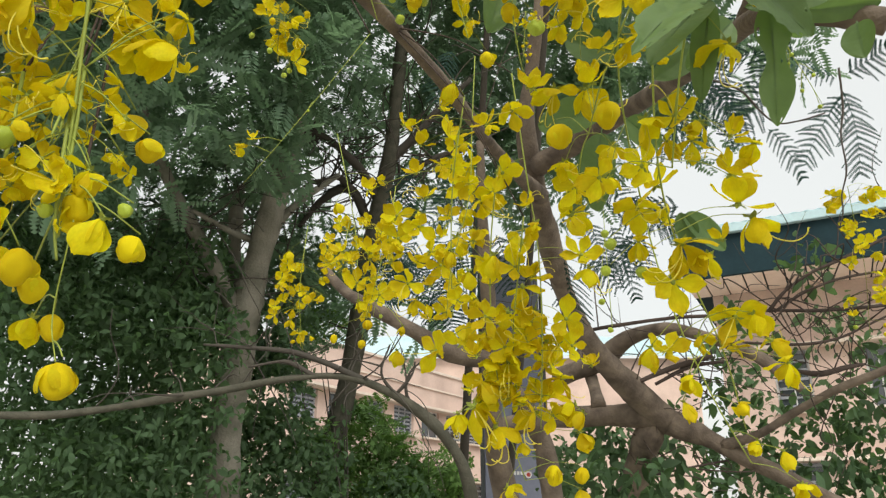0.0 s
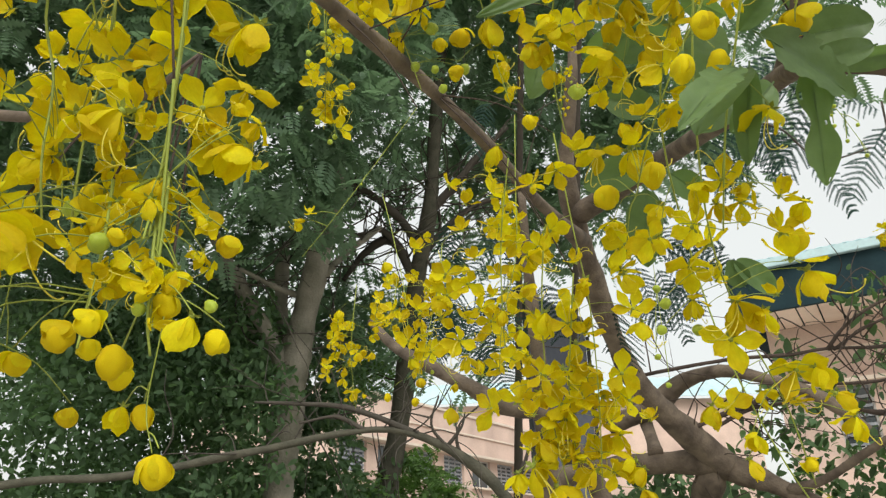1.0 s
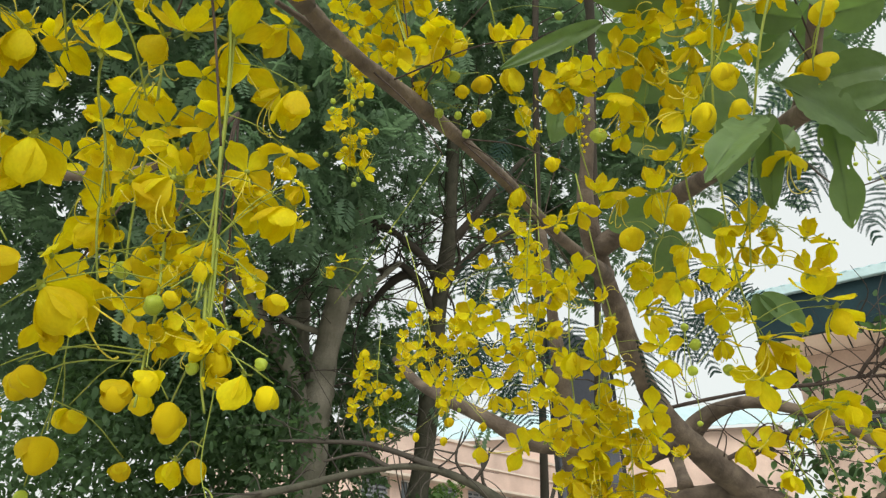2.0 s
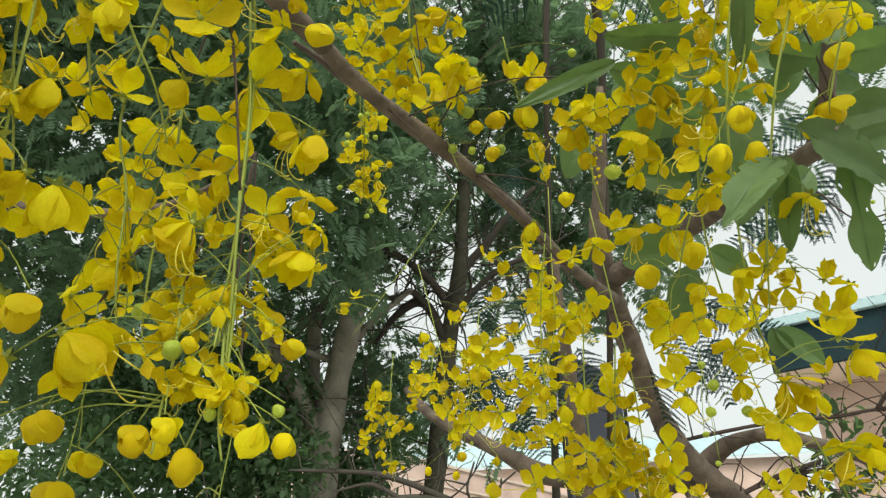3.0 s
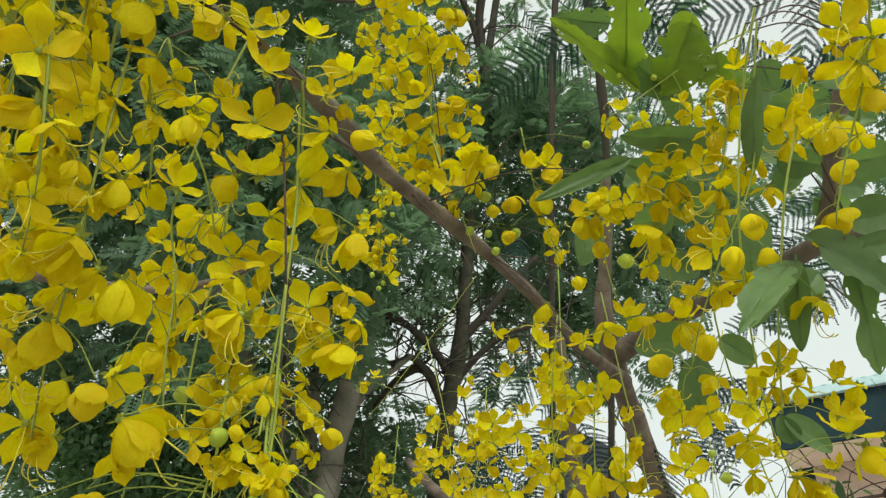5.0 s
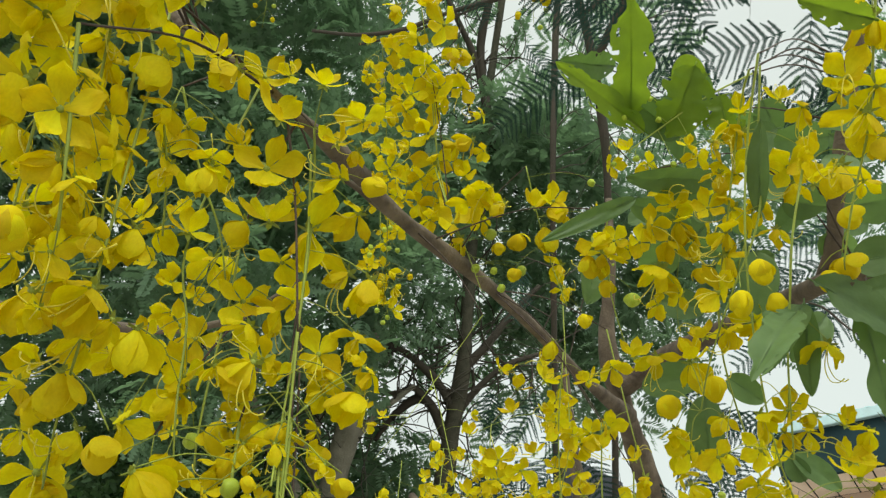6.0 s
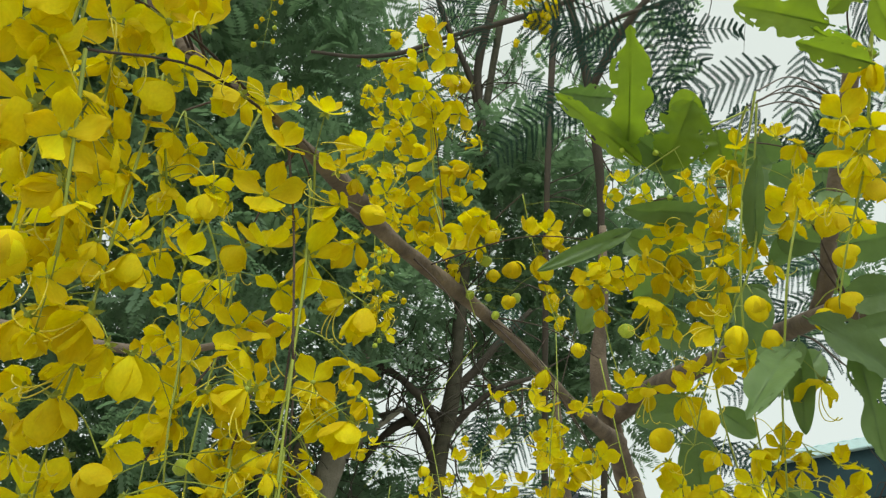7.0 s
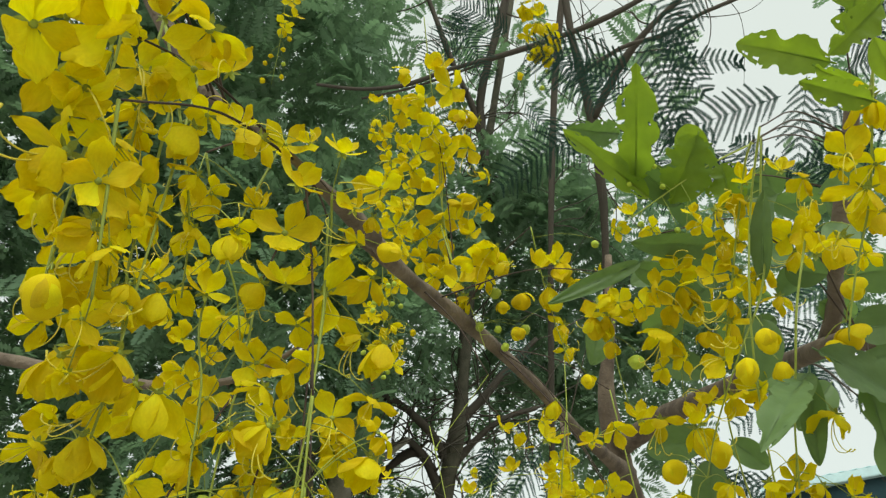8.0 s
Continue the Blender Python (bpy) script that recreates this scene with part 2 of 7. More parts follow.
def wing(name, place, yaw, length0, length1, floors, top, label, opening, fascia=None):
    """A wing of a building: storeys of wall piers and bands round real openings, sunshades, parapet or eaves."""
    house = empty(name)
    house.matrix_world = pose(*place, 0, 0, yaw)
    tagged(house, label, "building")
    depth = 9.0
    # bands and piers make the openings
    prev = 0.0
    width, gap = opening
    count = int((length1 - length0) / (width + gap))
    for f, (z0, z1) in enumerate(floors):
        box_part("wall_band", (length0, length1, 0, 0.3, prev, z0), PLASTER, house)
        for i in range(count + 1):
            a0 = length0 + i * (width + gap)
            a1 = a0 + gap if i < count else length1
            box_part("pier", (a0, a1, 0.003, 0.3, z0, z1), PLASTER, house)
            if i < count:
                window("window", house, a1 + 0.004, a1 + width - 0.004, z0 + 0.004, z1 - 0.004, 0.14, 2 + (i % 2), i % 3 != 1)
        box_part("sunshade", (length0 - 0.1, length1 + 0.1, -0.55, -0.004, z1 + 0.02, z1 + 0.14), CREAM, house, "cream concrete sunshade")
        prev = z1
    box_part("wall_band", (length0, length1, 0, 0.3, prev, top), PLASTER, house)
    box_part("string_course", (length0 - 0.05, length1 + 0.05, -0.08, -0.003, (prev + top) / 2 + 0.1, (prev + top) / 2 + 0.18), CREAM, house)
    box_part("end_wall", (length0, length0 + 0.3, 0.303, depth, 0, top), PLASTER, house)
    box_part("end_wall", (length1 - 0.3, length1, 0.303, depth, 0, top), PLASTER, house)
    box_part("rear_wall", (length0 + 0.303, length1 - 0.303, depth - 0.3, depth, 0, top), PLASTER, house)
    box_part("inner_floor", (length0 + 0.303, length1 - 0.303, 0.303, depth - 0.303, top - 0.5, top - 0.3), SIGN_EDGE, house)
    if fascia:
        box_part("fascia", (length0 - 0.6, length1 + 0.6, -2.4, -2.25, top, top + fascia), FASCIA, house, "dark blue painted fascia board", 0.01)
        box_part("soffit_deck", (length0 - 0.6, length1 + 0.6, -2.246, depth, top + 0.06, top + 0.14), FASCIA, house)
        count = int((length1 - length0 + 1.2) / 0.62)
        for i in range(count):
            a = length0 - 0.6 + i * 0.62
            box_part("soffit_board", (a, a + 0.57, -2.246, -0.004, top + 0.005, top + 0.056), SOFFIT, house, "", 0.008)
        bm = bmesh.new()
        n = int((length1 - length0 + 1.6) / 0.09)
        line = []
        for i in range(n + 1):
            x = length0 - 0.8 + i * (length1 - length0 + 1.6) / n
            lift = 0.025 if (i // 2) % 2 else 0.0
            line.append([bm.verts.new((x, y, z + lift)) for y, z in ((-2.55, top + fascia + 0.26), (depth * 0.5, top + fascia + 1.1), (depth * 0.5, top + fascia + 1.08), (-2.55, top + fascia + 0.23))])
        for a, b in zip(line, line[1:]):
            for k in range(4):
                bm.faces.new((a[k], b[k], b[(k + 1) % 4], a[(k + 1) % 4]))
        box_part("gutter", (length0 - 0.8, length1 + 0.8, -2.62, -2.41, top + fascia - 0.06, top + fascia + 0.22), METAL_ROOF, house, "pale blue metal gutter", 0.02)
        part("roof", bm, METAL_ROOF, house, "pale blue corrugated metal roof")
    else:
        box_part("parapet_cap", (length0 - 0.08, length1 + 0.08, -0.1, 0.4, top, top + 0.12), CREAM, house)
        box_part("roof", (length0 + 0.303, length1 - 0.303, 0.303, depth - 0.303, top - 0.29, top - 0.12), CREAM, house)
    return house


wing("salmon_building", (-4.20, 33.77, 0), 58.3, -4.9, 26.0, [(1.0, 3.0), (5.2, 6.6)], 8.7, "salmon pink plastered building with louvred windows behind the trees", (1.75, 0.75))
wing("hall_building", (12.21, 23.43, 0), -27.7, -2.9, 16.0, [(1.2, 3.0), (4.6, 6.6)], 8.75, "salmon building with dark fascia and blue metal roof", (1.1, 1.6), 1.45)

shed = empty("long_shed", (0, 48, 0))
tagged(shed, "distant long shed with pale blue metal roof", "building")
box_part("wall", (-9, 17, 0, 8, 0, 11.2), PLASTER, shed)
bm = bmesh.new()
line = []
for i in range(133):
    x, lift = -9.8 + i * 0.209, 0.04 if (i // 2) % 2 else 0.0
    line.append([bm.verts.new((x, y, z + lift)) for y, z in ((-0.8, 11.25), (4, 13.6), (4, 13.55), (-0.8, 11.2))])
for a, b in zip(line, line[1:]):
    for k in range(4):
        bm.faces.new((a[k], b[k], b[(k + 1) % 4], a[(k + 1) % 4]))
part("roof", bm, METAL_ROOF, shed, "pale blue corrugated metal roof")

# a tall slate-blue board on posts among the trees
board = empty("sign_board", (0.98, 10.4, 0))
board.rotation_euler = (0, 0, radians(-8))
tagged(board, "tall slate-blue sign board with small emblem", "sign")
bm = bmesh.new()
box(bm, -0.40, 0.44, 0, 0.12, 1.0, 5.42, 0.01)
for v in bm.verts:
    if v.co.z > 4:
        v.co.z -= 0.62 * (v.co.x + 0.4)
part("panel", bm, SIGN, board)
bm = bmesh.new()
box(bm, -0.46, -0.405, -0.02, 0.14, 0, 5.46)
part("post", bm, SIGN_EDGE, board)
bm = bmesh.new()
box(bm, 0.445, 0.50, -0.02, 0.14, 0, 4.6)
part("post", bm, SIGN_EDGE, board)
for i in range(7):
    box_part("letter_bar", (-0.16 + i * 0.05, -0.125 + i * 0.05, -0.012, -0.003, 2.02, 2.065), WHITE, board)
bm = bmesh.new()
bmesh.ops.create_cone(bm, cap_ends=True, segments=20, radius1=0.045, radius2=0.045, depth=0.01, matrix=pose(0.2, -0.009, 2.02, 90))
emblem = part("emblem", bm, WHITE, board)
bm = bmesh.new()
bmesh.ops.create_cone(bm, cap_ends=True, segments=20, radius1=0.028, radius2=0.028, depth=0.008, matrix=pose(0.2, -0.019, 2.02, 90))
part("emblem_centre", bm, RED, emblem)


# ---- trees ----
def tree(name, label, kinds, category="tree"):
    """A tree from limbs given as rows of x, y, z and radius; the first trunk stands on the ground."""
    first = kinds[0][1][0][0]
    top = empty(name, (first[0], first[1], 0))
    tagged(top, label, category)
    k = 0
    for part_name, limbs, mat, sides in kinds:
        for rows in limbs:
            k += 1
            rows = [tuple(r) for r in rows]
            me = tube_mesh(part_name, [(r[0] - first[0], r[1] - first[1], r[2], r[3]) for r in rows], 5, sides, 0.07, k)
            mesh_part(part_name, me, mat, top)
    return top


def pinnate(pairs, length, span, leaflet, droop, rng):
    """A template of one divided leaf: narrow leaflets in pairs along a rib, as vertices and quads."""
    v, q = [], []

    def strip(a, b, w):
        a, b = np.array(a), np.array(b)
        s = np.cross(b - a, (0, 0, 1.0))
        s /= np.linalg.norm(s) + 1e-9
        m = a + (b - a) * 0.5
        base = len(v)
        v.extend([a, m + s * w / 2, b, m - s * w / 2])
        q.append((base, base + 1, base + 2, base + 3))

    strip((0, 0, 0), (length, 0, -droop * length), 0.006)
    for i in range(pairs):
        u = (i + 0.8) / pairs
        x = u * length
        z = -droop * length * u * u
        reach = span * (0.55 + 0.45 * math.sin(math.pi * min(1, u * 0.85 + 0.15)))
        for side in (-1, 1):
            strip((x, 0, z), (x + reach * 0.35, side * reach, z - reach * rng.uniform(0.05, 0.35)), leaflet)
    return np.array(v), np.array(q)


def simple_leaf(length, width):
    """A template of one plain oval leaf, arched and slightly folded."""
    v, q = [], []
    for u, w in ((0, 0.06), (0.25, 0.85), (0.6, 0.95), (0.85, 0.55), (1.0, 0.05)):
        z = -0.35 * length * u * u
        v += [(u * length, w * width / 2, z + 0.1 * w * width), (u * length, -w * width / 2, z + 0.1 * w * width)]
    for i in range(4):
        q.append((2 * i, 2 * i + 1, 2 * i + 3, 2 * i + 2))
    return np.array(v), np.array(q)


def leaf_cloud(name, parent, mat, blobs, per_area, templates, seed, flat=0.6, size=(0.8, 1.25)):
    """Leaves scattered through the blobs of a crown (x, y, z, radius, fullness), joined in one mesh."""
    rng = np.random.default_rng(seed)
    allv, allq, base = [], [], 0
    origin = np.array(parent.location)
    for bx, by, bz, r, full in blobs:
        count = int(per_area * full * r ** 2)
        if not count:
            continue
        d = rng.normal(size=(count, 3))
        d /= np.linalg.norm(d, axis=1)[:, None]
        pos = np.array([bx, by, bz]) + d * (r * rng.uniform(0.05, 1.0, count) ** 0.45)[:, None] * np.array([1, 1, 0.95])
        # uneven: drop leaves where a coarse noise says so
        keep = np.array([noise.noise(Vector(p) * (1.1 / max(0.35, r)) * 1.6) > -0.32 for p in pos])
        pos = pos[keep]
        pos[:, 2] = np.maximum(pos[:, 2], 0.1)
        pick = rng.integers(len(templates), size=len(pos))
        for ti, (tv, tq) in enumerate(templates):
            p = pos[pick == ti]
            if not len(p):
                continue
            m = len(p)
            yaw, pit, rol = rng.uniform(0, 2 * np.pi, m), rng.normal(-0.25, flat, m), rng.normal(0, flat, m)
            cy, sy, cp, sp, cr, sr = np.cos(yaw), np.sin(yaw), np.cos(pit), np.sin(pit), np.cos(rol), np.sin(rol)
            ex = np.stack([cy * cp, sy * cp, sp], -1)
            side = np.stack([-sy, cy, 0 * cy], -1)
            upv = np.cross(ex, side)
            ey = side * cr[:, None] + upv * sr[:, None]
            ez = np.cross(ex, ey)
            s = rng.uniform(*size, m)[:, None, None]
            vv = p[:, None] + s * (tv[None, :, 0:1] * ex[:, None] + tv[None, :, 1:2] * ey[:, None] + tv[None, :, 2:3] * ez[:, None])
            allv.append(vv.reshape(-1, 3))
            allq.append((tq[None] + (np.arange(m) * len(tv))[:, None, None]).reshape(-1, 4) + base)
            base += m * len(tv)
    me = raw_mesh(name, np.concatenate(allv) - origin, np.concatenate(allq))
    return mesh_part(name, me, mat, parent)


rng = np.random.default_rng(11)
PINNATE = [pinnate(9, 0.30, 0.105, 0.038, 0.25, rng) for _ in range(3)]
SMALL_PINNATE = [pinnate(8, 0.24, 0.085, 0.034, 0.3, rng) for _ in range(3)]
PLAIN = [simple_leaf(0.085, 0.042), simple_leaf(0.07, 0.034), simple_leaf(0.10, 0.05)]
LITTLE = [simple_leaf(0.06, 0.035), simple_leaf(0.045, 0.03)]

CASSIA_LIMB = []
CASSIA_LIMB.append([(0.335, 2.291, 2.581, 0.033), (0.132, 1.671, 2.438, 0.016), (0.011, 1.183, 2.303, 0.012), (-0.091, 0.892, 2.248, 0.011), (-0.159, 0.721, 2.21, 0.012), (-0.197, 0.591, 2.172, 0.011), (-0.212, 0.513, 2.154, 0.009), (-0.225, 0.446, 2.139, 0.008)])
CASSIA_LIMB.append([(0.963, 3.166, 1.915, 0.061), (0.828, 3.078, 2.011, 0.054), (0.685, 2.938, 2.104, 0.047), (0.55, 2.792, 2.212, 0.045), (0.466, 2.642, 2.33, 0.041), (0.397, 2.489, 2.458, 0.04), (0.326, 2.281, 2.591, 0.034), (0.275, 2.119, 2.744, 0.032), (0.288, 2.012, 2.893, 0.024), (0.3, 1.914, 3.017, 0.018), (0.314, 1.852, 3.186, 0.011)])
CASSIA_LIMB.append([(0.317, 2.183, 2.641, 0.038), (0.425, 2.013, 2.645, 0.034), (0.468, 1.481, 2.461, 0.025), (0.442, 1.06, 2.278, 0.018), (0.388, 0.737, 2.122, 0.014), (0.435, 0.697, 2.1, 0.016), (0.495, 0.667, 2.062, 0.017)])
CASSIA_LIMB.append([(0.408, 0.829, 2.168, 0.014), (0.406, 0.757, 2.187, 0.012), (0.407, 0.704, 2.233, 0.011), (0.418, 0.619, 2.315, 0.01), (0.428, 0.537, 2.389, 0.011)])
CASSIA_LIMB.append([(0.963, 3.166, 1.915, 0.061), (1.092, 3.135, 1.853, 0.043), (1.191, 3.104, 1.793, 0.033), (1.402, 3.044, 1.667, 0.034), (1.705, 2.999, 1.498, 0.033)])
CASSIA_LIMB.append([(0.915, 3.158, 1.938, 0.051), (0.757, 3.209, 1.944, 0.049), (0.593, 3.262, 1.944, 0.048), (0.43, 3.37, 1.939, 0.047), (0.256, 3.486, 1.913, 0.043)])
CASSIA_LIMB.append([(0.682, 3.196, 1.979, 0.032), (0.689, 3.313, 2.097, 0.031), (0.676, 3.457, 2.285, 0.027)])
CASSIA_LIMB.append([(0.536, 3.404, 2.139, 0.048), (0.715, 3.277, 2.194, 0.044), (0.819, 3.144, 2.269, 0.035), (0.932, 2.933, 2.264, 0.026), (1.083, 2.849, 2.202, 0.025), (1.222, 2.773, 2.117, 0.024), (1.348, 2.718, 1.978, 0.017)])
CASSIA_LIMB.append([(0.181, 2.383, 2.019, 0.03), (0.029, 2.275, 2.025, 0.03), (-0.078, 2.204, 2.072, 0.027), (-0.224, 2.226, 2.16, 0.022), (-0.328, 2.303, 2.24, 0.018), (-0.42, 2.369, 2.352, 0.011)])
CASSIA_LIMB.append([(0.237, 2.764, 1.559, 0.053), (0.188, 2.59, 1.743, 0.039), (0.163, 2.442, 1.915, 0.03), (0.157, 2.338, 2.085, 0.026), (0.141, 2.198, 2.237, 0.023), (0.128, 2.136, 2.406, 0.018), (0.119, 2.043, 2.661, 0.013)])
CASSIA_LIMB.append([(0.415, 2.87, 1.559, 0.042), (0.384, 2.797, 1.759, 0.038), (0.324, 2.703, 1.872, 0.033), (0.257, 2.617, 1.962, 0.027)])
CASSIA_TWIG = []
CASSIA_TWIG.append([(-0.212, 0.513, 2.154, 0.011), (-0.226, 0.362, 2.083, 0.007), (-0.23, 0.289, 2.045, 0.004), (-0.264, 0.283, 2.079, 0.005), (-0.306, 0.277, 2.112, 0.006), (-0.338, 0.269, 2.15, 0.007), (-0.389, 0.271, 2.234, 0.009), (-0.484, 0.201, 2.401, 0.013)])
CASSIA_TWIG.append([(1.168, 3.099, 1.808, 0.024), (1.266, 2.981, 1.838, 0.019), (1.376, 2.847, 1.915, 0.016), (1.475, 2.718, 1.978, 0.015), (1.6, 2.593, 2.029, 0.014), (1.797, 2.456, 2.112, 0.014)])
CASSIA_TWIG.append([(-0.87, 0.668, 2.126, 0.008), (-0.755, 0.642, 2.092, 0.008), (-0.635, 0.619, 2.054, 0.007), (-0.529, 0.603, 2.023, 0.006), (-0.421, 0.563, 1.989, 0.005), (-0.331, 0.527, 1.981, 0.004), (-0.264, 0.494, 2, 0.002)])
CASSIA_TWIG.append([(-0.193, 0.668, 2.212, 0.0090), (-0.212, 0.617, 2.198, 0.0070), (-0.228, 0.567, 2.182, 0.0050), (-0.246, 0.517, 2.165, 0.0030)])
CASSIA_TRUNK = []
CASSIA_TRUNK.append([(0.813, 4.284, 0.013, 0.124), (0.83, 3.796, 1.06, 0.088), (0.857, 3.508, 1.562, 0.07), (0.882, 3.324, 1.774, 0.063), (0.901, 3.201, 1.878, 0.054), (0.934, 3.166, 1.915, 0.036), (0.963, 3.16, 1.931, 0.012)])
RAIN_LIMB = []
RAIN_LIMB.append([(-4.084, 4.934, 2.027, 0.036), (-3.18, 4.893, 2.14, 0.028), (-2.615, 4.889, 2.151, 0.028), (-2.2, 4.873, 2.197, 0.026), (-1.823, 4.851, 2.257, 0.026), (-1.447, 4.831, 2.31, 0.024), (-1.07, 4.808, 2.374, 0.023), (-0.693, 4.8, 2.395, 0.024), (-0.392, 4.831, 2.31, 0.028), (-0.128, 4.889, 2.151, 0.036), (0.06, 4.96, 1.956, 0.038), (0.173, 5.05, 1.708, 0.045), (0.23, 5.231, 1.213, 0.06), (0.249, 5.811, -0.38, 0.092)])
RAIN_TWIG = []
RAIN_TWIG.append([(-0.505, 4.813, 2.36, 0.026), (-0.806, 4.767, 2.487, 0.021), (-1.032, 4.744, 2.551, 0.017), (-1.334, 4.735, 2.576, 0.013), (-1.597, 4.728, 2.593, 0.008)])
RAIN_TWIG.append([(-0.844, 4.803, 2.388, 0.019), (-0.995, 4.773, 2.47, 0.015), (-1.089, 4.767, 2.487, 0.011), (-1.296, 4.78, 2.452, 0.008)])
RAIN_TWIG.append([(-0.147, 4.889, 2.151, 0.015), (-0.241, 4.844, 2.275, 0.011), (-0.222, 4.793, 2.416, 0.008), (-0.09, 4.754, 2.523, 0.006)])
RAIN_TWIG.append([(0.023, 4.947, 1.992, 0.019), (0.173, 4.896, 2.133, 0.015), (0.249, 4.831, 2.31, 0.011), (0.362, 4.793, 2.416, 0.008)])
RAIN_TWIG.append([(-0.316, 4.844, 2.275, 0.015), (-0.211, 4.799, 2.399, 0.009), (-0.185, 4.767, 2.487, 0.006)])
RAIN_TWIG.append([(-0.316, 4.844, 2.275, 0.013), (-0.411, 4.793, 2.416, 0.009), (-0.354, 4.728, 2.593, 0.006)])
LEFT_TRUNK = []
LEFT_TRUNK.append([(-2.247, 8.568, -1.523, 0.231), (-2.22, 7.816, 0.542, 0.198), (-2.154, 7.407, 1.667, 0.176), (-2.099, 7.14, 2.401, 0.165), (-2.011, 6.952, 2.917, 0.154), (-1.945, 6.801, 3.33, 0.165), (-1.846, 6.67, 3.691, 0.148), (-1.736, 6.538, 4.053, 0.126), (-1.615, 6.388, 4.466, 0.11), (-1.478, 6.2, 4.982, 0.115), (-1.464, 6.145, 5.717, 0.096), (-1.475, 5.998, 6.706, 0.081), (-1.463, 5.778, 8.481, 0.061)])
LEFT_LIMB = []
LEFT_LIMB.append([(-1.986, 6.828, 3.112, 0.093), (-2.015, 6.686, 3.355, 0.081), (-2.091, 6.545, 3.595, 0.075), (-2.263, 6.388, 3.881, 0.072), (-2.414, 6.168, 4.192, 0.063), (-2.559, 5.952, 4.494, 0.057), (-2.699, 5.687, 4.928, 0.046), (-2.933, 5.325, 5.632, 0.035)])
LEFT_LIMB.append([(-1.948, 6.85, 3.342, 0.044), (-2.04, 6.803, 3.617, 0.042), (-2.085, 6.783, 3.965, 0.062), (-2.097, 6.74, 4.375, 0.074), (-2.096, 6.824, 4.729, 0.041)])
LEFT_LIMB.append([(-1.862, 6.548, 4.027, 0.038), (-2.023, 6.33, 4.041, 0.029), (-2.3, 6.08, 4.143, 0.023)])
LEFT_LIMB.append([(-2.052, 6.63, 3.508, 0.032), (-2.242, 6.575, 3.661, 0.027), (-2.513, 6.528, 3.788, 0.022), (-2.784, 6.501, 3.864, 0.014)])
LEFT_LIMB.append([(-1.736, 6.538, 4.053, 0.06), (-1.583, 6.565, 4.272, 0.045), (-1.398, 6.681, 4.537, 0.034), (-1.098, 6.874, 4.884, 0.027)])
REAR_TRUNK = []
REAR_TRUNK.append([(-1.817, 9.490, -0.256, 0.1700), (-1.494, 9.012, 1.643, 0.1550), (-1.275, 8.818, 2.468, 0.1450), (-1.087, 8.514, 3.157, 0.1300), (-0.874, 7.902, 4.196, 0.109), (-0.735, 7.538, 4.797, 0.097), (-0.597, 7.243, 5.288, 0.097), (-0.525, 6.992, 5.885, 0.078), (-0.445, 6.78, 6.611, 0.067), (-0.302, 6.561, 7.924, 0.06), (-0.018, 6.164, 9.541, 0.056), (0.298, 5.688, 11.29, 0.051)])
REAR_LIMB = []
REAR_LIMB.append([(-0.719, 7.505, 4.851, 0.064), (-0.884, 7.225, 5.08, 0.054), (-1.052, 7.016, 5.196, 0.044), (-1.276, 6.804, 5.308, 0.031), (-1.623, 6.647, 5.311, 0.021)])
REAR_LIMB.append([(-0.803, 7.703, 4.524, 0.064), (-1.033, 7.404, 4.959, 0.055), (-1.359, 7.44, 4.849, 0.042), (-1.632, 7.584, 4.576, 0.026)])
REAR_LIMB.append([(-0.619, 7.275, 5.233, 0.058), (-0.295, 7.136, 5.507, 0.048), (-0.023, 6.992, 5.78, 0.039), (0.314, 6.854, 6.054, 0.026)])
REAR_LIMB.append([(-0.735, 7.538, 4.797, 0.051), (-0.45, 7.395, 5.07, 0.042), (-0.116, 7.291, 5.289, 0.032), (0.274, 7.262, 5.399, 0.023)])
REAR_LIMB.append([(-0.882, 7.523, 4.796, 0.042), (-1.14, 7.233, 5.025, 0.035), (-1.397, 7.241, 4.971, 0.022), (-1.706, 7.141, 5.078, 0.016)])
REAR_LIMB.append([(-0.143, 6.223, 7.593, 0.055), (-0.184, 5.962, 8.213, 0.052), (-0.212, 5.619, 8.775, 0.053), (-0.041, 5.226, 9.266, 0.053), (0.127, 5.036, 9.826, 0.051), (0.269, 4.781, 10.46, 0.048)])
REAR_LIMB.append([(-0.161, 6.161, 7.821, 0.045), (-0.205, 5.96, 8.213, 0.045), (-0.289, 5.703, 8.666, 0.042), (-0.54, 5.272, 9.15, 0.035), (-0.74, 5.004, 9.759, 0.032), (-0.947, 4.719, 10.387, 0.03)])
SIDE_TRUNK = []
SIDE_TRUNK.append([(0.217, 9.037, 1.616, 0.052), (0.312, 6.526, 4.003, 0.034), (0.357, 5.362, 5.088, 0.028), (0.404, 4.721, 5.86, 0.028), (0.474, 4.345, 6.63, 0.028), (0.562, 4.007, 7.358, 0.035), (0.704, 3.575, 8.204, 0.027)])
SIDE_TRUNK.append([(0.717, 8.56, 1.622, 0.049), (0.808, 6.17, 3.864, 0.032), (0.828, 5.234, 4.985, 0.029), (0.85, 4.611, 5.733, 0.032), (0.825, 4.296, 6.106, 0.041), (0.755, 3.915, 6.554, 0.039), (0.657, 3.593, 6.926, 0.034), (0.614, 3.394, 7.315, 0.03), (0.593, 3.189, 7.714, 0.025)])
SIDE_LIMB = []
SIDE_LIMB.append([(0.797, 4.012, 6.442, 0.039), (0.992, 3.718, 6.661, 0.034), (1.225, 3.466, 6.834, 0.028), (1.519, 3.311, 7.055, 0.021), (1.814, 3.156, 7.276, 0.016)])
VINE = []
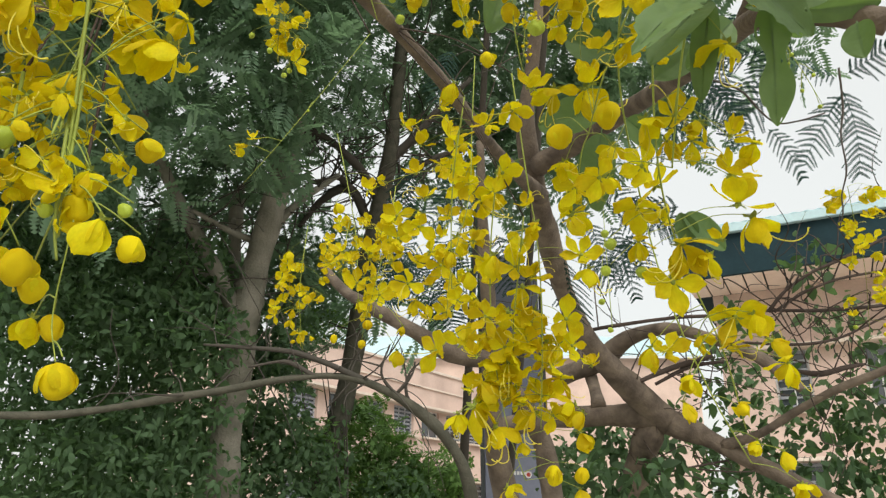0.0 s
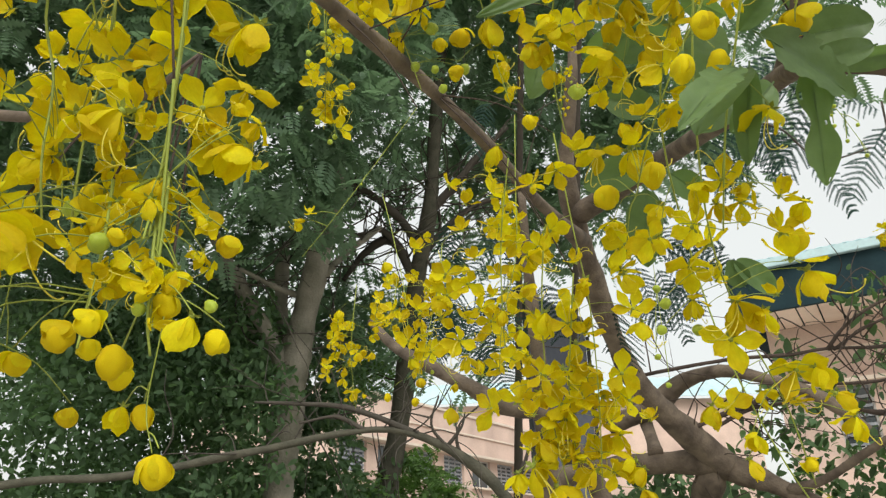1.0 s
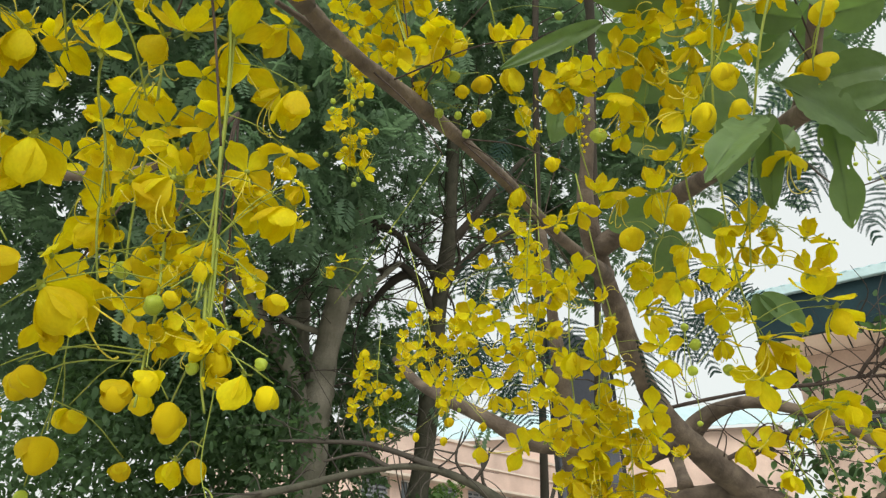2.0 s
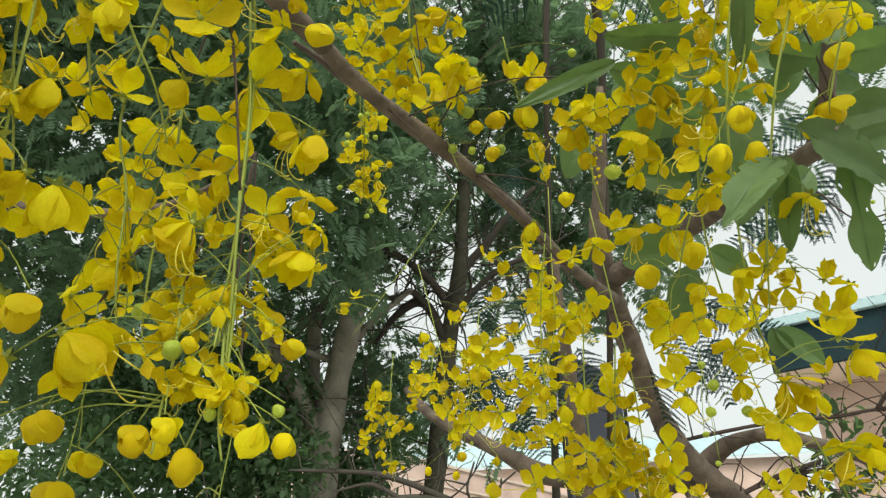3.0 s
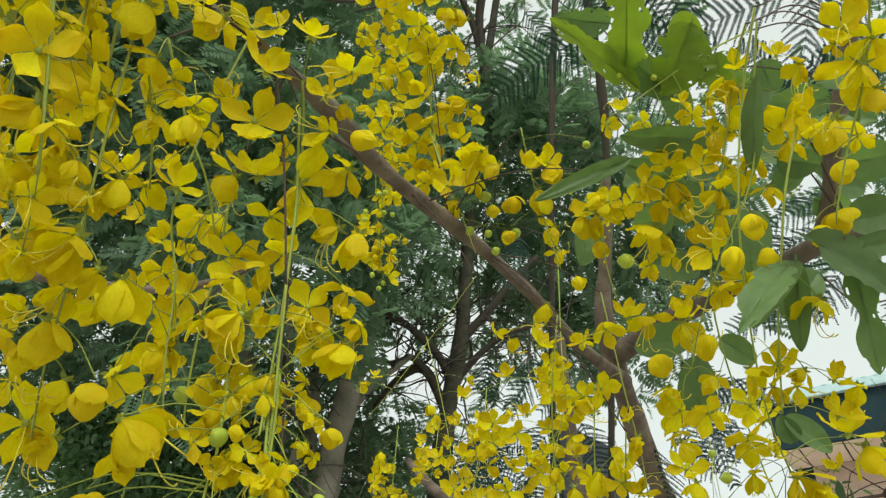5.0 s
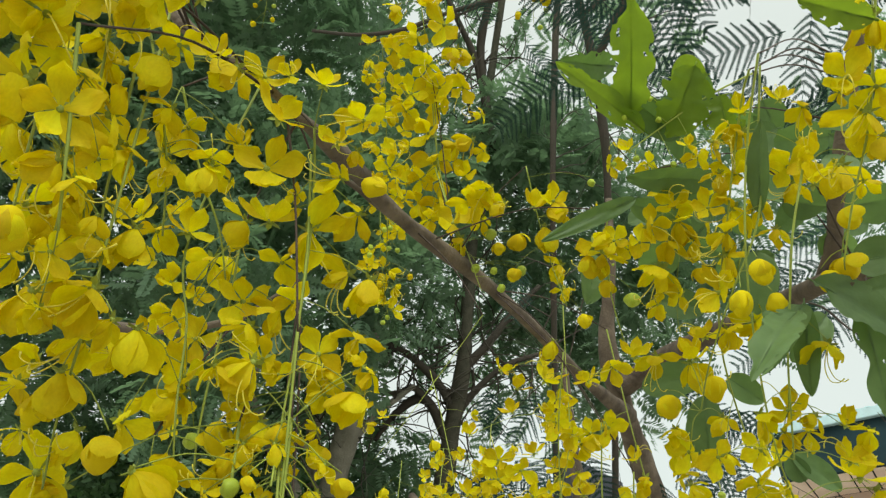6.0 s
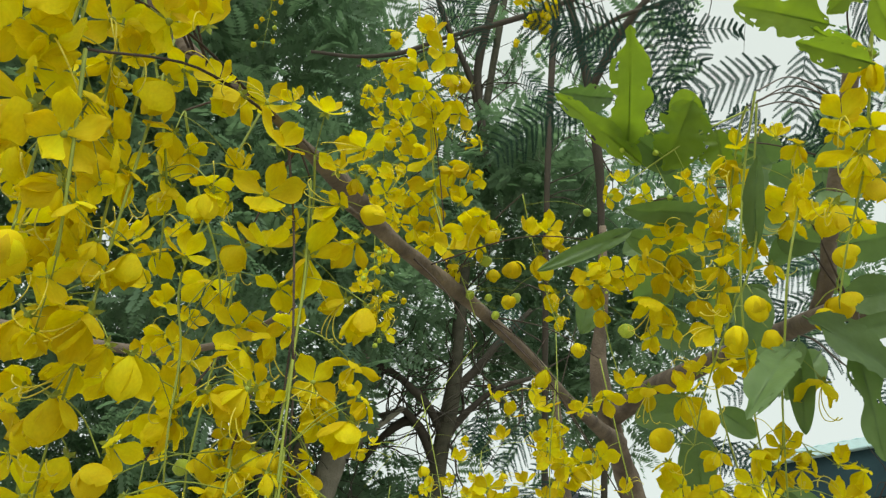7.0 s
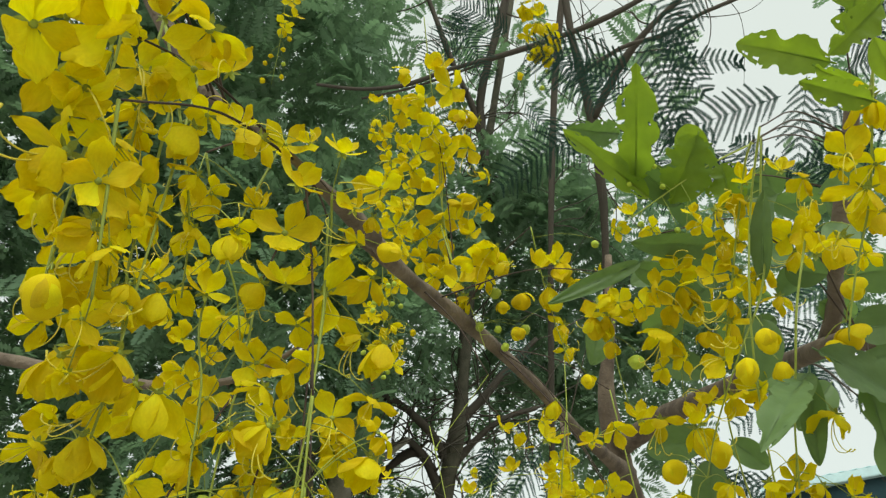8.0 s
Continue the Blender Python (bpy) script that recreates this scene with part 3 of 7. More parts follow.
VINE.append([(-1.273, 2.887, 5.659, 0.012), (-0.962, 2.936, 5.639, 0.014), (-0.648, 2.944, 5.667, 0.018), (-0.33, 2.902, 5.756, 0.018), (0.066, 2.87, 5.843, 0.022), (0.463, 2.822, 5.948, 0.022), (0.782, 2.766, 6.054, 0.022), (1.062, 2.695, 6.173, 0.024), (1.503, 2.584, 6.36, 0.027)])
VINE.append([(-0.965, 2.978, 5.588, 0.008), (-0.649, 2.964, 5.643, 0.01), (-0.332, 2.927, 5.726, 0.01), (-0.014, 2.885, 5.814, 0.01), (0.383, 2.84, 5.916, 0.012)])
VINE.append([(0.441, 2.377, 4.914, 0.014), (0.667, 2.307, 5.026, 0.014), (0.921, 2.279, 5.089, 0.013), (1.114, 2.226, 5.176, 0.011), (1.337, 2.186, 5.252, 0.011), (1.689, 2.107, 5.389, 0.013)])
VINE.append([(0.739, 1.718, 2.678, 0.0030), (0.826, 1.729, 2.648, 0.0030), (0.880, 1.748, 2.595, 0.0030), (0.928, 1.760, 2.563, 0.0025), (0.990, 1.758, 2.569, 0.0025), (1.061, 1.750, 2.589, 0.0020)])
VINE.append([(1.099, 1.707, 2.707, 0.0030), (1.111, 1.745, 2.604, 0.0028), (1.105, 1.771, 2.530, 0.0025), (1.121, 1.804, 2.442, 0.0024), (1.108, 1.828, 2.376, 0.0020), (1.111, 1.844, 2.331, 0.0020), (1.102, 1.858, 2.292, 0.0015)])
DRY = []
DRY.append([(0.492, 2.843, 2.219, 0.006), (0.719, 2.829, 2.255, 0.007), (0.947, 2.819, 2.283, 0.007), (1.174, 2.816, 2.292, 0.007), (1.311, 2.81, 2.309, 0.007), (1.516, 2.81, 2.309, 0.007), (1.784, 2.802, 2.33, 0.007), (2.085, 2.787, 2.373, 0.007)])
DRY.append([(1.311, 2.812, 2.304, 0.007), (1.379, 2.783, 2.384, 0.007), (1.493, 2.755, 2.458, 0.007), (1.63, 2.736, 2.512, 0.007), (1.784, 2.709, 2.587, 0.007)])
DRY.append([(1.334, 2.812, 2.304, 0.006), (1.448, 2.787, 2.373, 0.006), (1.584, 2.767, 2.426, 0.005), (1.784, 2.754, 2.463, 0.005)])
DRY.append([(1.174, 2.853, 2.191, 0.005), (1.402, 2.857, 2.18, 0.006), (1.584, 2.849, 2.202, 0.005), (1.784, 2.818, 2.287, 0.005)])
DRY.append([(0.744, 3.02, 2.025, 0.008), (0.932, 2.991, 2.103, 0.011), (1.121, 2.971, 2.158, 0.011)])
DRY.append([(0.885, 3.012, 2.047, 0.008), (1.027, 2.987, 2.114, 0.009), (1.168, 2.979, 2.136, 0.007)])
DRY.append([(1.45, 2.991, 2.103, 0.006), (1.568, 2.997, 2.087, 0.012), (1.686, 2.987, 2.114, 0.011), (1.757, 2.983, 2.125, 0.005)])
DRY.append([(0.885, 3.14, 1.693, 0.005), (1.027, 3.131, 1.72, 0.005), (1.191, 3.12, 1.749, 0.005)])

LEFT_CROWN = [(-4.69, 3.872, 8.456, 1.917, 1), (-3.186, 3.859, 9.102, 1.968, 1), (-2.039, 4.389, 8.448, 1.014, 1), (-4.308, 4.636, 6.931, 1.469, 1), (-3.065, 4.926, 6.863, 1.375, 1), (-2.12, 5.267, 6.478, 1.089, 1), (-4.597, 5.284, 5.478, 1.319, 1), (-3.386, 5.665, 5.45, 1.187, 1), (-2.454, 6.084, 5.314, 0.755, 0.8), (-1.606, 5.21, 7.593, 1.041, 0.6), (-1.563, 6.032, 6.297, 0.673, 1), (-6.071, 4.548, 6.405, 1.648, 1), (-6.254, 3.623, 8.218, 1.695, 1), (-2.087, 6.741, 4.709, 0.537, 0.5), (-5.322, 6.968, 4.947, 1.416, 1), (-4.015, 7.357, 4.921, 1.319, 1)]
LEFT_CROWN += [(-3.056, 8.242, 4.805, 0.918, 0.9), (-5.467, 8.223, 4.439, 1.413, 1), (-3.863, 9.117, 4.224, 1.342, 0.9), (-5.128, 6.719, 7.821, 2.461, 0.8), (-2.95, 7.872, 7.292, 1.962, 0.3), (-3.577, 6.215, 9.816, 2.59, 0.8), (-4.733, 3.356, 10.398, 2.072, 0.6), (-2.65, 4.059, 11.508, 2.331, 0.6)]
REAR_CROWN = [(-1.23, 7.214, 5.981, 0.81, 0.7), (-1.748, 8.146, 4.795, 0.553, 0.35), (-0.053, 6.548, 7.985, 0.918, 1), (0.791, 6.634, 7.987, 0.706, 1), (0.628, 6.071, 9.795, 1.118, 0.25), (-0.692, 5.777, 10.044, 1.193, 0.25), (-0.644, 6.79, 7.504, 0.777, 0.9), (1.015, 6.841, 7.319, 0.622, 0.6), (0.409, 7.369, 6.381, 0.691, 0.5), (0.028, 6.999, 6.907, 0.553, 0.9), (1.236, 7.414, 5.881, 0.4, 0.5), (-1.06, 6.777, 7.079, 0.76, 1), (-1.088, 8.442, 4.81, 0.283, 0.9), (1.85, 7.299, 6.165, 0.467, 0.4), (1.802, 5.719, 9.606, 0.848, 0.2)]
REAR_CROWN += [(2.51, 7.402, 6.11, 0.334, 0.3), (-0.191, 7.825, 5.56, 0.414, 0.4), (-1.864, 7.051, 7.83, 1.118, 0.9), (0.518, 7.889, 7.834, 1.177, 0.8), (1.528, 7.238, 9.033, 1.099, 0.4), (-1.939, 8.431, 4.688, 0.706, 0.9), (-1.162, 9.074, 4.737, 0.447, 0.3), (-0.319, 8.391, 6.9, 0.942, 0.4), (2.236, 8.064, 7.839, 0.863, 0.6), (0.77, 8.644, 5.925, 0.603, 0.6), (-2.242, 9.262, 4.448, 0.452, 0.7), (-0.084, 8.692, 5.332, 0.443, 0.5), (0.409, 8.19, 6.208, 0.59, 0.7), (-0.517, 8.569, 5.456, 0.295, 0.4), (1.09, 8.811, 5.335, 0.369, 0.4)]
REAR_CROWN += [(-0.757, 7.973, 5.984, 0.578, 0.35), (-1.358, 6.466, 8.842, 1.118, 0.9), (-2.162, 7.804, 5.645, 0.636, 0.9), (2.753, 7.614, 8.638, 0.706, 0.4), (1.576, 7.317, 7.032, 0.565, 0.8)]
FRONT_CROWN = [(-1.404, 5.538, 4.755, 0.247, 1), (-1.351, 5.48, 5.207, 0.352, 1), (-1.226, 5.6, 4.876, 0.251, 0.8), (-1.602, 5.755, 4.452, 0.171, 0.5), (-1.674, 5.375, 4.91, 0.341, 0.7), (-1.528, 5.192, 5.413, 0.487, 0.8), (-1.108, 5.31, 5.382, 0.396, 0.7), (-2.112, 5.075, 4.565, 0.455, 0.8), (-0.953, 6.396, 5.615, 0.407, 0.7), (-2.279, 5.459, 4.093, 0.235, 0.5), (-2.841, 5.277, 4.009, 0.546, 0.8), (-1.479, 4.959, 6.053, 0.73, 0.9), (-0.791, 5.636, 6.531, 0.659, 0.8), (-2.522, 4.857, 5.163, 0.728, 0.9)]
MID_CROWN = [(0.217, 5.938, 7.665, 0.6, 1), (0.806, 6.12, 7.519, 0.534, 1), (0.328, 6.248, 7.308, 0.467, 0.9), (-1.457, 5.714, 4.446, 0.352, 0.8), (-1.538, 5.448, 4.753, 0.352, 0.9), (-0.496, 7.507, 6.172, 0.553, 0.3), (0.001, 7.33, 6.444, 0.553, 0.6), (0.234, 7.928, 5.758, 0.622, 0.45), (0.932, 7.858, 5.926, 0.622, 0.6), (0.614, 8.406, 5.233, 0.553, 0.4), (-0.349, 8.319, 5.22, 0.622, 0.2), (1.456, 7.328, 6.623, 0.553, 0.7), (1.44, 8.48, 5.244, 0.483, 0.5), (0.703, 7.608, 6.51, 0.636, 0.8), (1.745, 7.884, 6.307, 0.777, 0.9)]
MID_CROWN += [(2.449, 7.89, 6.698, 0.578, 0.6), (1.212, 8.38, 5.649, 0.636, 0.6), (-0.171, 7.937, 6.01, 0.565, 0.4), (1.922, 8.354, 5.767, 0.565, 0.5), (0.373, 8.867, 5.59, 0.443, 0.3)]
RIGHT_CROWN = [(2.5, 7.298, 7.214, 0.848, 0.5), (3.573, 7.219, 7.516, 0.848, 0.4), (4.441, 7.043, 7.938, 0.848, 0.35), (3.071, 7.997, 6.199, 0.565, 0.7), (4.246, 7.589, 7.04, 0.636, 0.5), (1.816, 7.04, 7.511, 0.848, 0.4), (1.965, 7.696, 6.495, 0.636, 0.8), (2.675, 7.693, 6.616, 0.565, 0.6)]
TOP_CROWN = [(3.884, 5.995, 7.262, 0.502, 0.7), (3.369, 6.15, 7.014, 0.44, 0.7), (4.104, 5.571, 7.795, 0.377, 0.6), (1.698, 4.91, 8.292, 0.502, 0.22), (3.583, 5.807, 7.45, 0.628, 0.6), (4.128, 5.251, 8.181, 0.502, 0.3), (3.845, 4.822, 8.659, 0.44, 0.2), (1.853, 5.368, 7.764, 0.44, 0.3)]
LOW_CROWN = [(-1.763, 8.055, 3.393, 0.322, 0.6), (-0.837, 8.333, 3.8, 0.337, 0.5), (-0.166, 8.55, 3.787, 0.414, 0.4), (-1.783, 7.988, 2.994, 0.377, 0.5), (-1.983, 7.663, 3.303, 0.367, 1), (-1.477, 7.981, 4.181, 0.461, 1), (-0.972, 8.171, 4.244, 0.405, 0.8), (-1.582, 8.745, 3.838, 0.424, 1), (-2.028, 8.168, 3.962, 0.4, 0.9), (-1.724, 8.551, 4.369, 0.353, 0.8), (-1.372, 9.18, 4.106, 0.298, 0.7)]
LOW_SHRUBS = [(-4.83, 8.921, 1.893, 1.134, 1), (-3.496, 8.943, 1.83, 1.067, 1), (-3.759, 8.408, 2.425, 0.708, 0.8), (-1.869, 6.493, 2.422, 0.231, 0.3), (-1.909, 6.595, 1.851, 0.297, 0.4), (-1.831, 6.385, 3.011, 0.184, 0.25), (-3.523, 6.091, 2.943, 0.584, 0.45), (-2.933, 6.218, 3.177, 0.553, 1), (-2.316, 6.385, 3.011, 0.561, 1), (-3.409, 6.249, 1.925, 0.706, 1), (-2.696, 6.474, 1.892, 0.681, 1), (-2.291, 7.976, 1.857, 0.775, 1), (-1.739, 7.663, 3.303, 0.49, 1), (-1.754, 7.833, 2.249, 0.477, 1), (-4.257, 6.055, 2.456, 0.942, 1), (-3.388, 6.661, 2.547, 0.466, 0.3)]
LOW_SHRUBS += [(-2.507, 6.767, 2.255, 0.57, 0.8), (-1.533, 7.865, 1.576, 0.639, 1), (-2.37, 6.461, 3.68, 0.48, 1), (-3.224, 6.406, 3.831, 0.534, 1), (-4.024, 6.461, 3.68, 0.587, 1), (-2.286, 8.074, 2.758, 0.879, 1), (-1.406, 8.331, 2.05, 0.44, 1), (-1.174, 8.749, 2.658, 0.243, 0.3), (-0.541, 8.672, 1.7, 0.451, 0.9), (-3.484, 7.548, 3.034, 0.895, 1), (-4.319, 7.303, 3.707, 0.895, 0.6), (-1.872, 8.523, 2.695, 0.33, 0.5), (-2.887, 7.344, 3.594, 0.716, 1), (-1.266, 7.943, 0.779, 0.904, 1), (-2.75, 6.619, 0.907, 0.942, 1)]
BRIGHT_SHRUB = [(0.04, 8.816, 1.889, 0.33, 0.8), (-1.477, 8.658, 2.323, 0.33, 1), (-0.947, 9.228, 2.511, 0.424, 0.9), (-0.649, 9.188, 2.035, 0.553, 1), (-1.107, 9.049, 1.834, 0.472, 1), (-0.364, 9.141, 1.58, 0.54, 1), (-0.818, 9.064, 1.208, 0.725, 1), (-1.3, 9.3, 2.312, 0.247, 0.7), (-1.494, 8.282, 3.648, 0.267, 0.8), (-0.664, 9.276, 2.378, 0.283, 0.6), (-1.158, 9.18, 2.644, 0.311, 0.6), (-0.235, 9.235, 1.905, 0.345, 0.8)]
RIGHT_SHRUB = [(2.228, 4.261, 2.122, 0.231, 0.35), (2.311, 4.144, 1.859, 0.251, 0.49), (1.871, 4.209, 1.682, 0.251, 0.49), (1.536, 4.419, 1.689, 0.264, 0.42), (2.314, 4.124, 1.621, 0.275, 0.63), (1.682, 4.63, 2.279, 0.181, 0.28), (1.811, 3.401, 2.731, 0.141, 0.35), (1.539, 3.692, 2.516, 0.119, 0.35), (2.076, 3.692, 2.516, 0.149, 0.35), (2.152, 4.544, 2.516, 0.181, 0.24), (2.373, 4.058, 2.095, 0.188, 0.35), (1.213, 4.828, 1.736, 0.289, 0.63), (2.294, 4.137, 2.463, 0.148, 0.28), (1.62, 4.359, 1.269, 0.44, 0.7), (2.311, 4.38, 1.21, 0.44, 0.7), (0.96, 4.865, 1.634, 0.217, 0.63)]
RIGHT_SHRUB += [(2.195, 4.081, 2.618, 0.099, 0.35), (1.886, 4.441, 2.214, 0.207, 0.35), (1.437, 4.523, 1.987, 0.207, 0.49), (1.734, 4.351, 1.874, 0.231, 0.42), (2.031, 4.318, 1.967, 0.198, 0.35), (0.791, 3.157, 1.649, 0.141, 0.49), (0.901, 3.028, 1.71, 0.091, 0.42), (0.647, 3.237, 1.721, 0.122, 0.42), (2.436, 3.972, 2.331, 0.188, 0.42), (1.791, 4.568, 2.448, 0.144, 0.35), (0.996, 4.729, 2.007, 0.181, 0.7), (0.848, 5.221, 1.826, 0.235, 0.8), (1.249, 4.741, 1.973, 0.181, 0.6)]

left_tree = tree("spreading_tree", "large tree with forked grey trunk and dense dark feathery crown", [("trunk", LEFT_TRUNK, GREY_BARK, 14), ("limb", LEFT_LIMB, GREY_BARK, 9)])
leaf_cloud("crown", left_tree, CROWN, LEFT_CROWN, 250, PINNATE, 1)
leaf_cloud("outer_crown", left_tree, CROWN, FRONT_CROWN, 380, SMALL_PINNATE, 6)
rear_tree = tree("feathery_tree", "slender tree behind with dark open feathery crown", [("trunk", REAR_TRUNK, OLIVE_BARK, 10), ("limb", REAR_LIMB, DARK_BARK, 7)])
leaf_cloud("crown", rear_tree, CROWN, REAR_CROWN + MID_CROWN + RIGHT_CROWN + LOW_CROWN + TOP_CROWN, 230, PINNATE, 2)
side_tree = tree("slim_tree", "slim dark-barked tree with drooping feathery leaves", [("trunk", SIDE_TRUNK, DARK_BARK, 9), ("limb", SIDE_LIMB, DARK_BARK, 7)])
low_tree = tree("low_limbed_tree", "tree with one long level grey limb over shrubs", [("limb", [list(reversed(r)) for r in RAIN_LIMB], OLIVE_BARK, 12), ("twig", RAIN_TWIG, DARK_BARK, 6)])



def grow_twigs(top, limbs, mat, count, seed, thick=0.009, reach=(0.5, 1.4), low=3.0):
    """Thin crooked twigs, some forked, that leave the limbs at random places above a height."""
    rng = np.random.default_rng(seed)
    spots = np.concatenate([spline(rows, 8) for rows in limbs])
    spots = spots[spots[:, 2] > low]
    for n in range(count):
        start = Vector(spots[rng.integers(len(spots))][:3].tolist())
        heading = Vector((float(rng.normal()), float(rng.normal()) * 0.4, float(rng.normal()) * 0.6 + 0.25)).normalized()
        step = float(rng.uniform(*reach)) / 5
        rows, r = [], thick * float(rng.uniform(0.6, 1.3))
        for i in range(6):
            p = start - top.location
            rows.append((*p, r * (1 - 0.14 * i)))
            heading = (heading + Vector(rng.normal(size=3).tolist()) * 0.28).normalized()
            start = start + heading * step
            if n % 2 == 0 and i == 2:
                side = (heading + Vector(rng.normal(size=3).tolist()) * 0.7).normalized()
                a = Vector(rows[-1][:3])
                mesh_part("twig", tube_mesh("twig", [(*a, r * 0.6), (*(a + side * step * 1.2), r * 0.45), (*(a + side * step * 2.2 + Vector((0, 0, -0.03))), r * 0.2)], 3, 5, 0.06, n), mat, top)
        mesh_part("twig", tube_mesh("twig", rows, 3, 5, 0.08, n), mat, top)


grow_twigs(rear_tree, REAR_TRUNK + REAR_LIMB, DARK_BARK, 150, 41, 0.011)
grow_twigs(side_tree, SIDE_TRUNK + SIDE_LIMB, DARK_BARK, 60, 42, 0.007, (0.4, 1.2))
grow_twigs(left_tree, LEFT_LIMB, DARK_BARK, 50, 43, 0.008)
grow_twigs(low_tree, RAIN_LIMB + RAIN_TWIG, DARK_BARK, 30, 44, 0.006, (0.3, 0.9), 2.0)

for n, rows in enumerate(VINE):
    vine = empty("vine", rows[0][:3])
    tagged(vine, "thin dark woody vine slung between the trees", "vine", "vines overhead")
    mesh_part("stem", tube_mesh("stem", [(r[0] - rows[0][0], r[1] - rows[0][1], r[2] - rows[0][2], r[3]) for r in rows], 5, 6, 0.06, n), DARK_BARK, vine)

shrubs = empty("shrub_thicket", (-3, 6, 0))
tagged(shrubs, "dark broad-leaved shrubs under the spreading tree", "shrub", kind="stuff")
leaf_cloud("leaves", shrubs, SHRUB, LOW_SHRUBS, 3000, PLAIN, 3, 0.7)
bright = empty("young_shrub", (-1, 8.5, 0))
tagged(bright, "bright green leafy shrub before the building", "shrub")
leaf_cloud("leaves", bright, BRIGHT, BRIGHT_SHRUB, 1500, LITTLE + SMALL_PINNATE[:1], 4, 0.7)
stem_rng = np.random.default_rng(5)
for n in range(9):
    foot = Vector((float(stem_rng.normal()) * 0.12, float(stem_rng.normal()) * 0.12, 0))
    head = Vector((float(stem_rng.normal()) * 0.45 - 0.1, float(stem_rng.normal()) * 0.3, float(stem_rng.uniform(2.2, 3.4))))
    mesh_part("stem", tube_mesh("stem", [(*foot, 0.02), (*(foot.lerp(head, 0.5) + Vector((0.05, 0, 0.1))), 0.014), (*head, 0.005)], 5, 6, 0.08, n), DARK_BARK, bright)
right_shrub = empty("twiggy_shrub", (2.2, 4.2, 0))
tagged(right_shrub, "twiggy shrub with sparse green leaves and dry branches", "shrub")
leaf_cloud("leaves", right_shrub, DULL, RIGHT_SHRUB, 6500, [simple_leaf(0.06, 0.032), simple_leaf(0.085, 0.045), simple_leaf(0.045, 0.03)], 5, 0.9, (0.6, 1.3))
for n, rows in enumerate(DRY):
    mesh_part("twig", tube_mesh("twig", [(r[0] - 2.2, r[1] - 4.2, r[2], r[3]) for r in rows], 4, 6, 0.08, n), TWIG, right_shrub)

twig_rng = np.random.default_rng(77)
for n in range(70):
    rows = DRY[int(twig_rng.integers(len(DRY)))]
    i = int(twig_rng.integers(len(rows) - 1))
    a = Vector(rows[i][:3]).lerp(Vector(rows[i + 1][:3]), float(twig_rng.random())) - Vector((2.2, 4.2, 0))
    d = Vector((float(twig_rng.normal()), float(twig_rng.normal()) * 0.5, float(twig_rng.normal()) * 0.7 + 0.1)).normalized() * float(twig_rng.uniform(0.2, 0.6))
    bend = Vector(twig_rng.normal(size=3).tolist()) * 0.10
    mesh_part("twig", tube_mesh("twig", [(*a, 0.0032), (*(a + d * 0.35 + bend * 0.6), 0.0026), (*(a + d * 0.7 - bend * 0.4), 0.0018), (*(a + d), 0.0008)], 4, 5, 0.08, n), TWIG, right_shrub)

# ---- the flowering tree ----
cassia = tree("golden_shower_tree", "golden shower tree with smooth brown limbs in full bloom", [("trunk", CASSIA_TRUNK, BARK, 16), ("limb", CASSIA_LIMB, BARK, 12), ("twig", CASSIA_TWIG, BARK, 8)])
CAMERA_SPOT = Vector((-0.03, -0.06, 1.57))  # the camera's usual spot, which leaves and flowers are turned to face
CASSIA_BASE = Vector(CASSIA_TRUNK[0][0][:2]).to_3d()

BROAD_LEAVES = []
BROAD_LEAVES.append([(0.104, 0.499, 2.209, 0.1, 0.373, 2.266, 0.057, 0.2, 1), (0.12, 0.513, 2.195, 0.022, 0.427, 2.223, 0.033, 0.3, 1), (0.178, 0.463, 2.245, 0.146, 0.52, 2.189, 0.072, 0.12, 1), (0.206, 0.494, 2.227, 0.213, 0.517, 2.17, 0.053, 0.2, 1), (0.267, 0.325, 2.187, 0.189, 0.329, 2.235, 0.045, 0.2, 1), (0.251, 0.327, 2.183, 0.286, 0.321, 2.132, 0.032, 0.2, 1), (0.265, 0.284, 2.173, 0.274, 0.228, 2.21, 0.046, 0.2, 1), (0.19, 0.471, 2.238, 0.16, 0.502, 2.275, 0.048, 0.1, 0)])
BROAD_LEAVES.append([(0.207, 0.564, 2.159, 0.092, 0.522, 2.131, 0.036, 0.1, 0), (0.111, 0.582, 2.153, -0.002, 0.548, 2.075, 0.022, 0.2, 0), (0.2, 0.474, 2.037, 0.2, 0.41, 2.101, 0.023, 0.1, 0), (0.182, 0.419, 1.895, 0.116, 0.365, 1.82, 0.034, 0.2, 1), (0.198, 0.410, 1.916, 0.269, 0.434, 1.873, 0.042, 0.1, 1), (0.238, 0.431, 1.899, 0.248, 0.468, 1.817, 0.033, 0.1, 2), (0.186, 0.752, 1.97, 0.179, 0.783, 1.883, 0.046, 0.2, 0), (0.187, 0.739, 1.991, 0.114, 0.785, 2.001, 0.048, 0.2, 0)])
BROAD_LEAVES.append([(0.300, 0.497, 2.055, 0.345, 0.480, 2.052, 0.044, 0.15, 0), (0.311, 0.553, 2.025, 0.359, 0.527, 2.017, 0.044, 0.15, 0), (0.244, 0.511, 2.08, 0.29, 0.521, 2.073, 0.035, 0.2, 0), (0.175, 0.54, 2.079, 0.179, 0.54, 2.118, 0.037, 0.2, 0), (0.202, 0.511, 2.017, 0.192, 0.526, 1.954, 0.039, 0.2, 0), (0.207, 0.460, 1.924, 0.200, 0.487, 1.849, 0.022, 0.1, 0), (0.24, 0.497, 1.932, 0.2, 0.497, 1.888, 0.031, 0.2, 0), (0.11, 0.617, 2.173, 0.186, 0.639, 2.15, 0.035, 0.2, 0)])
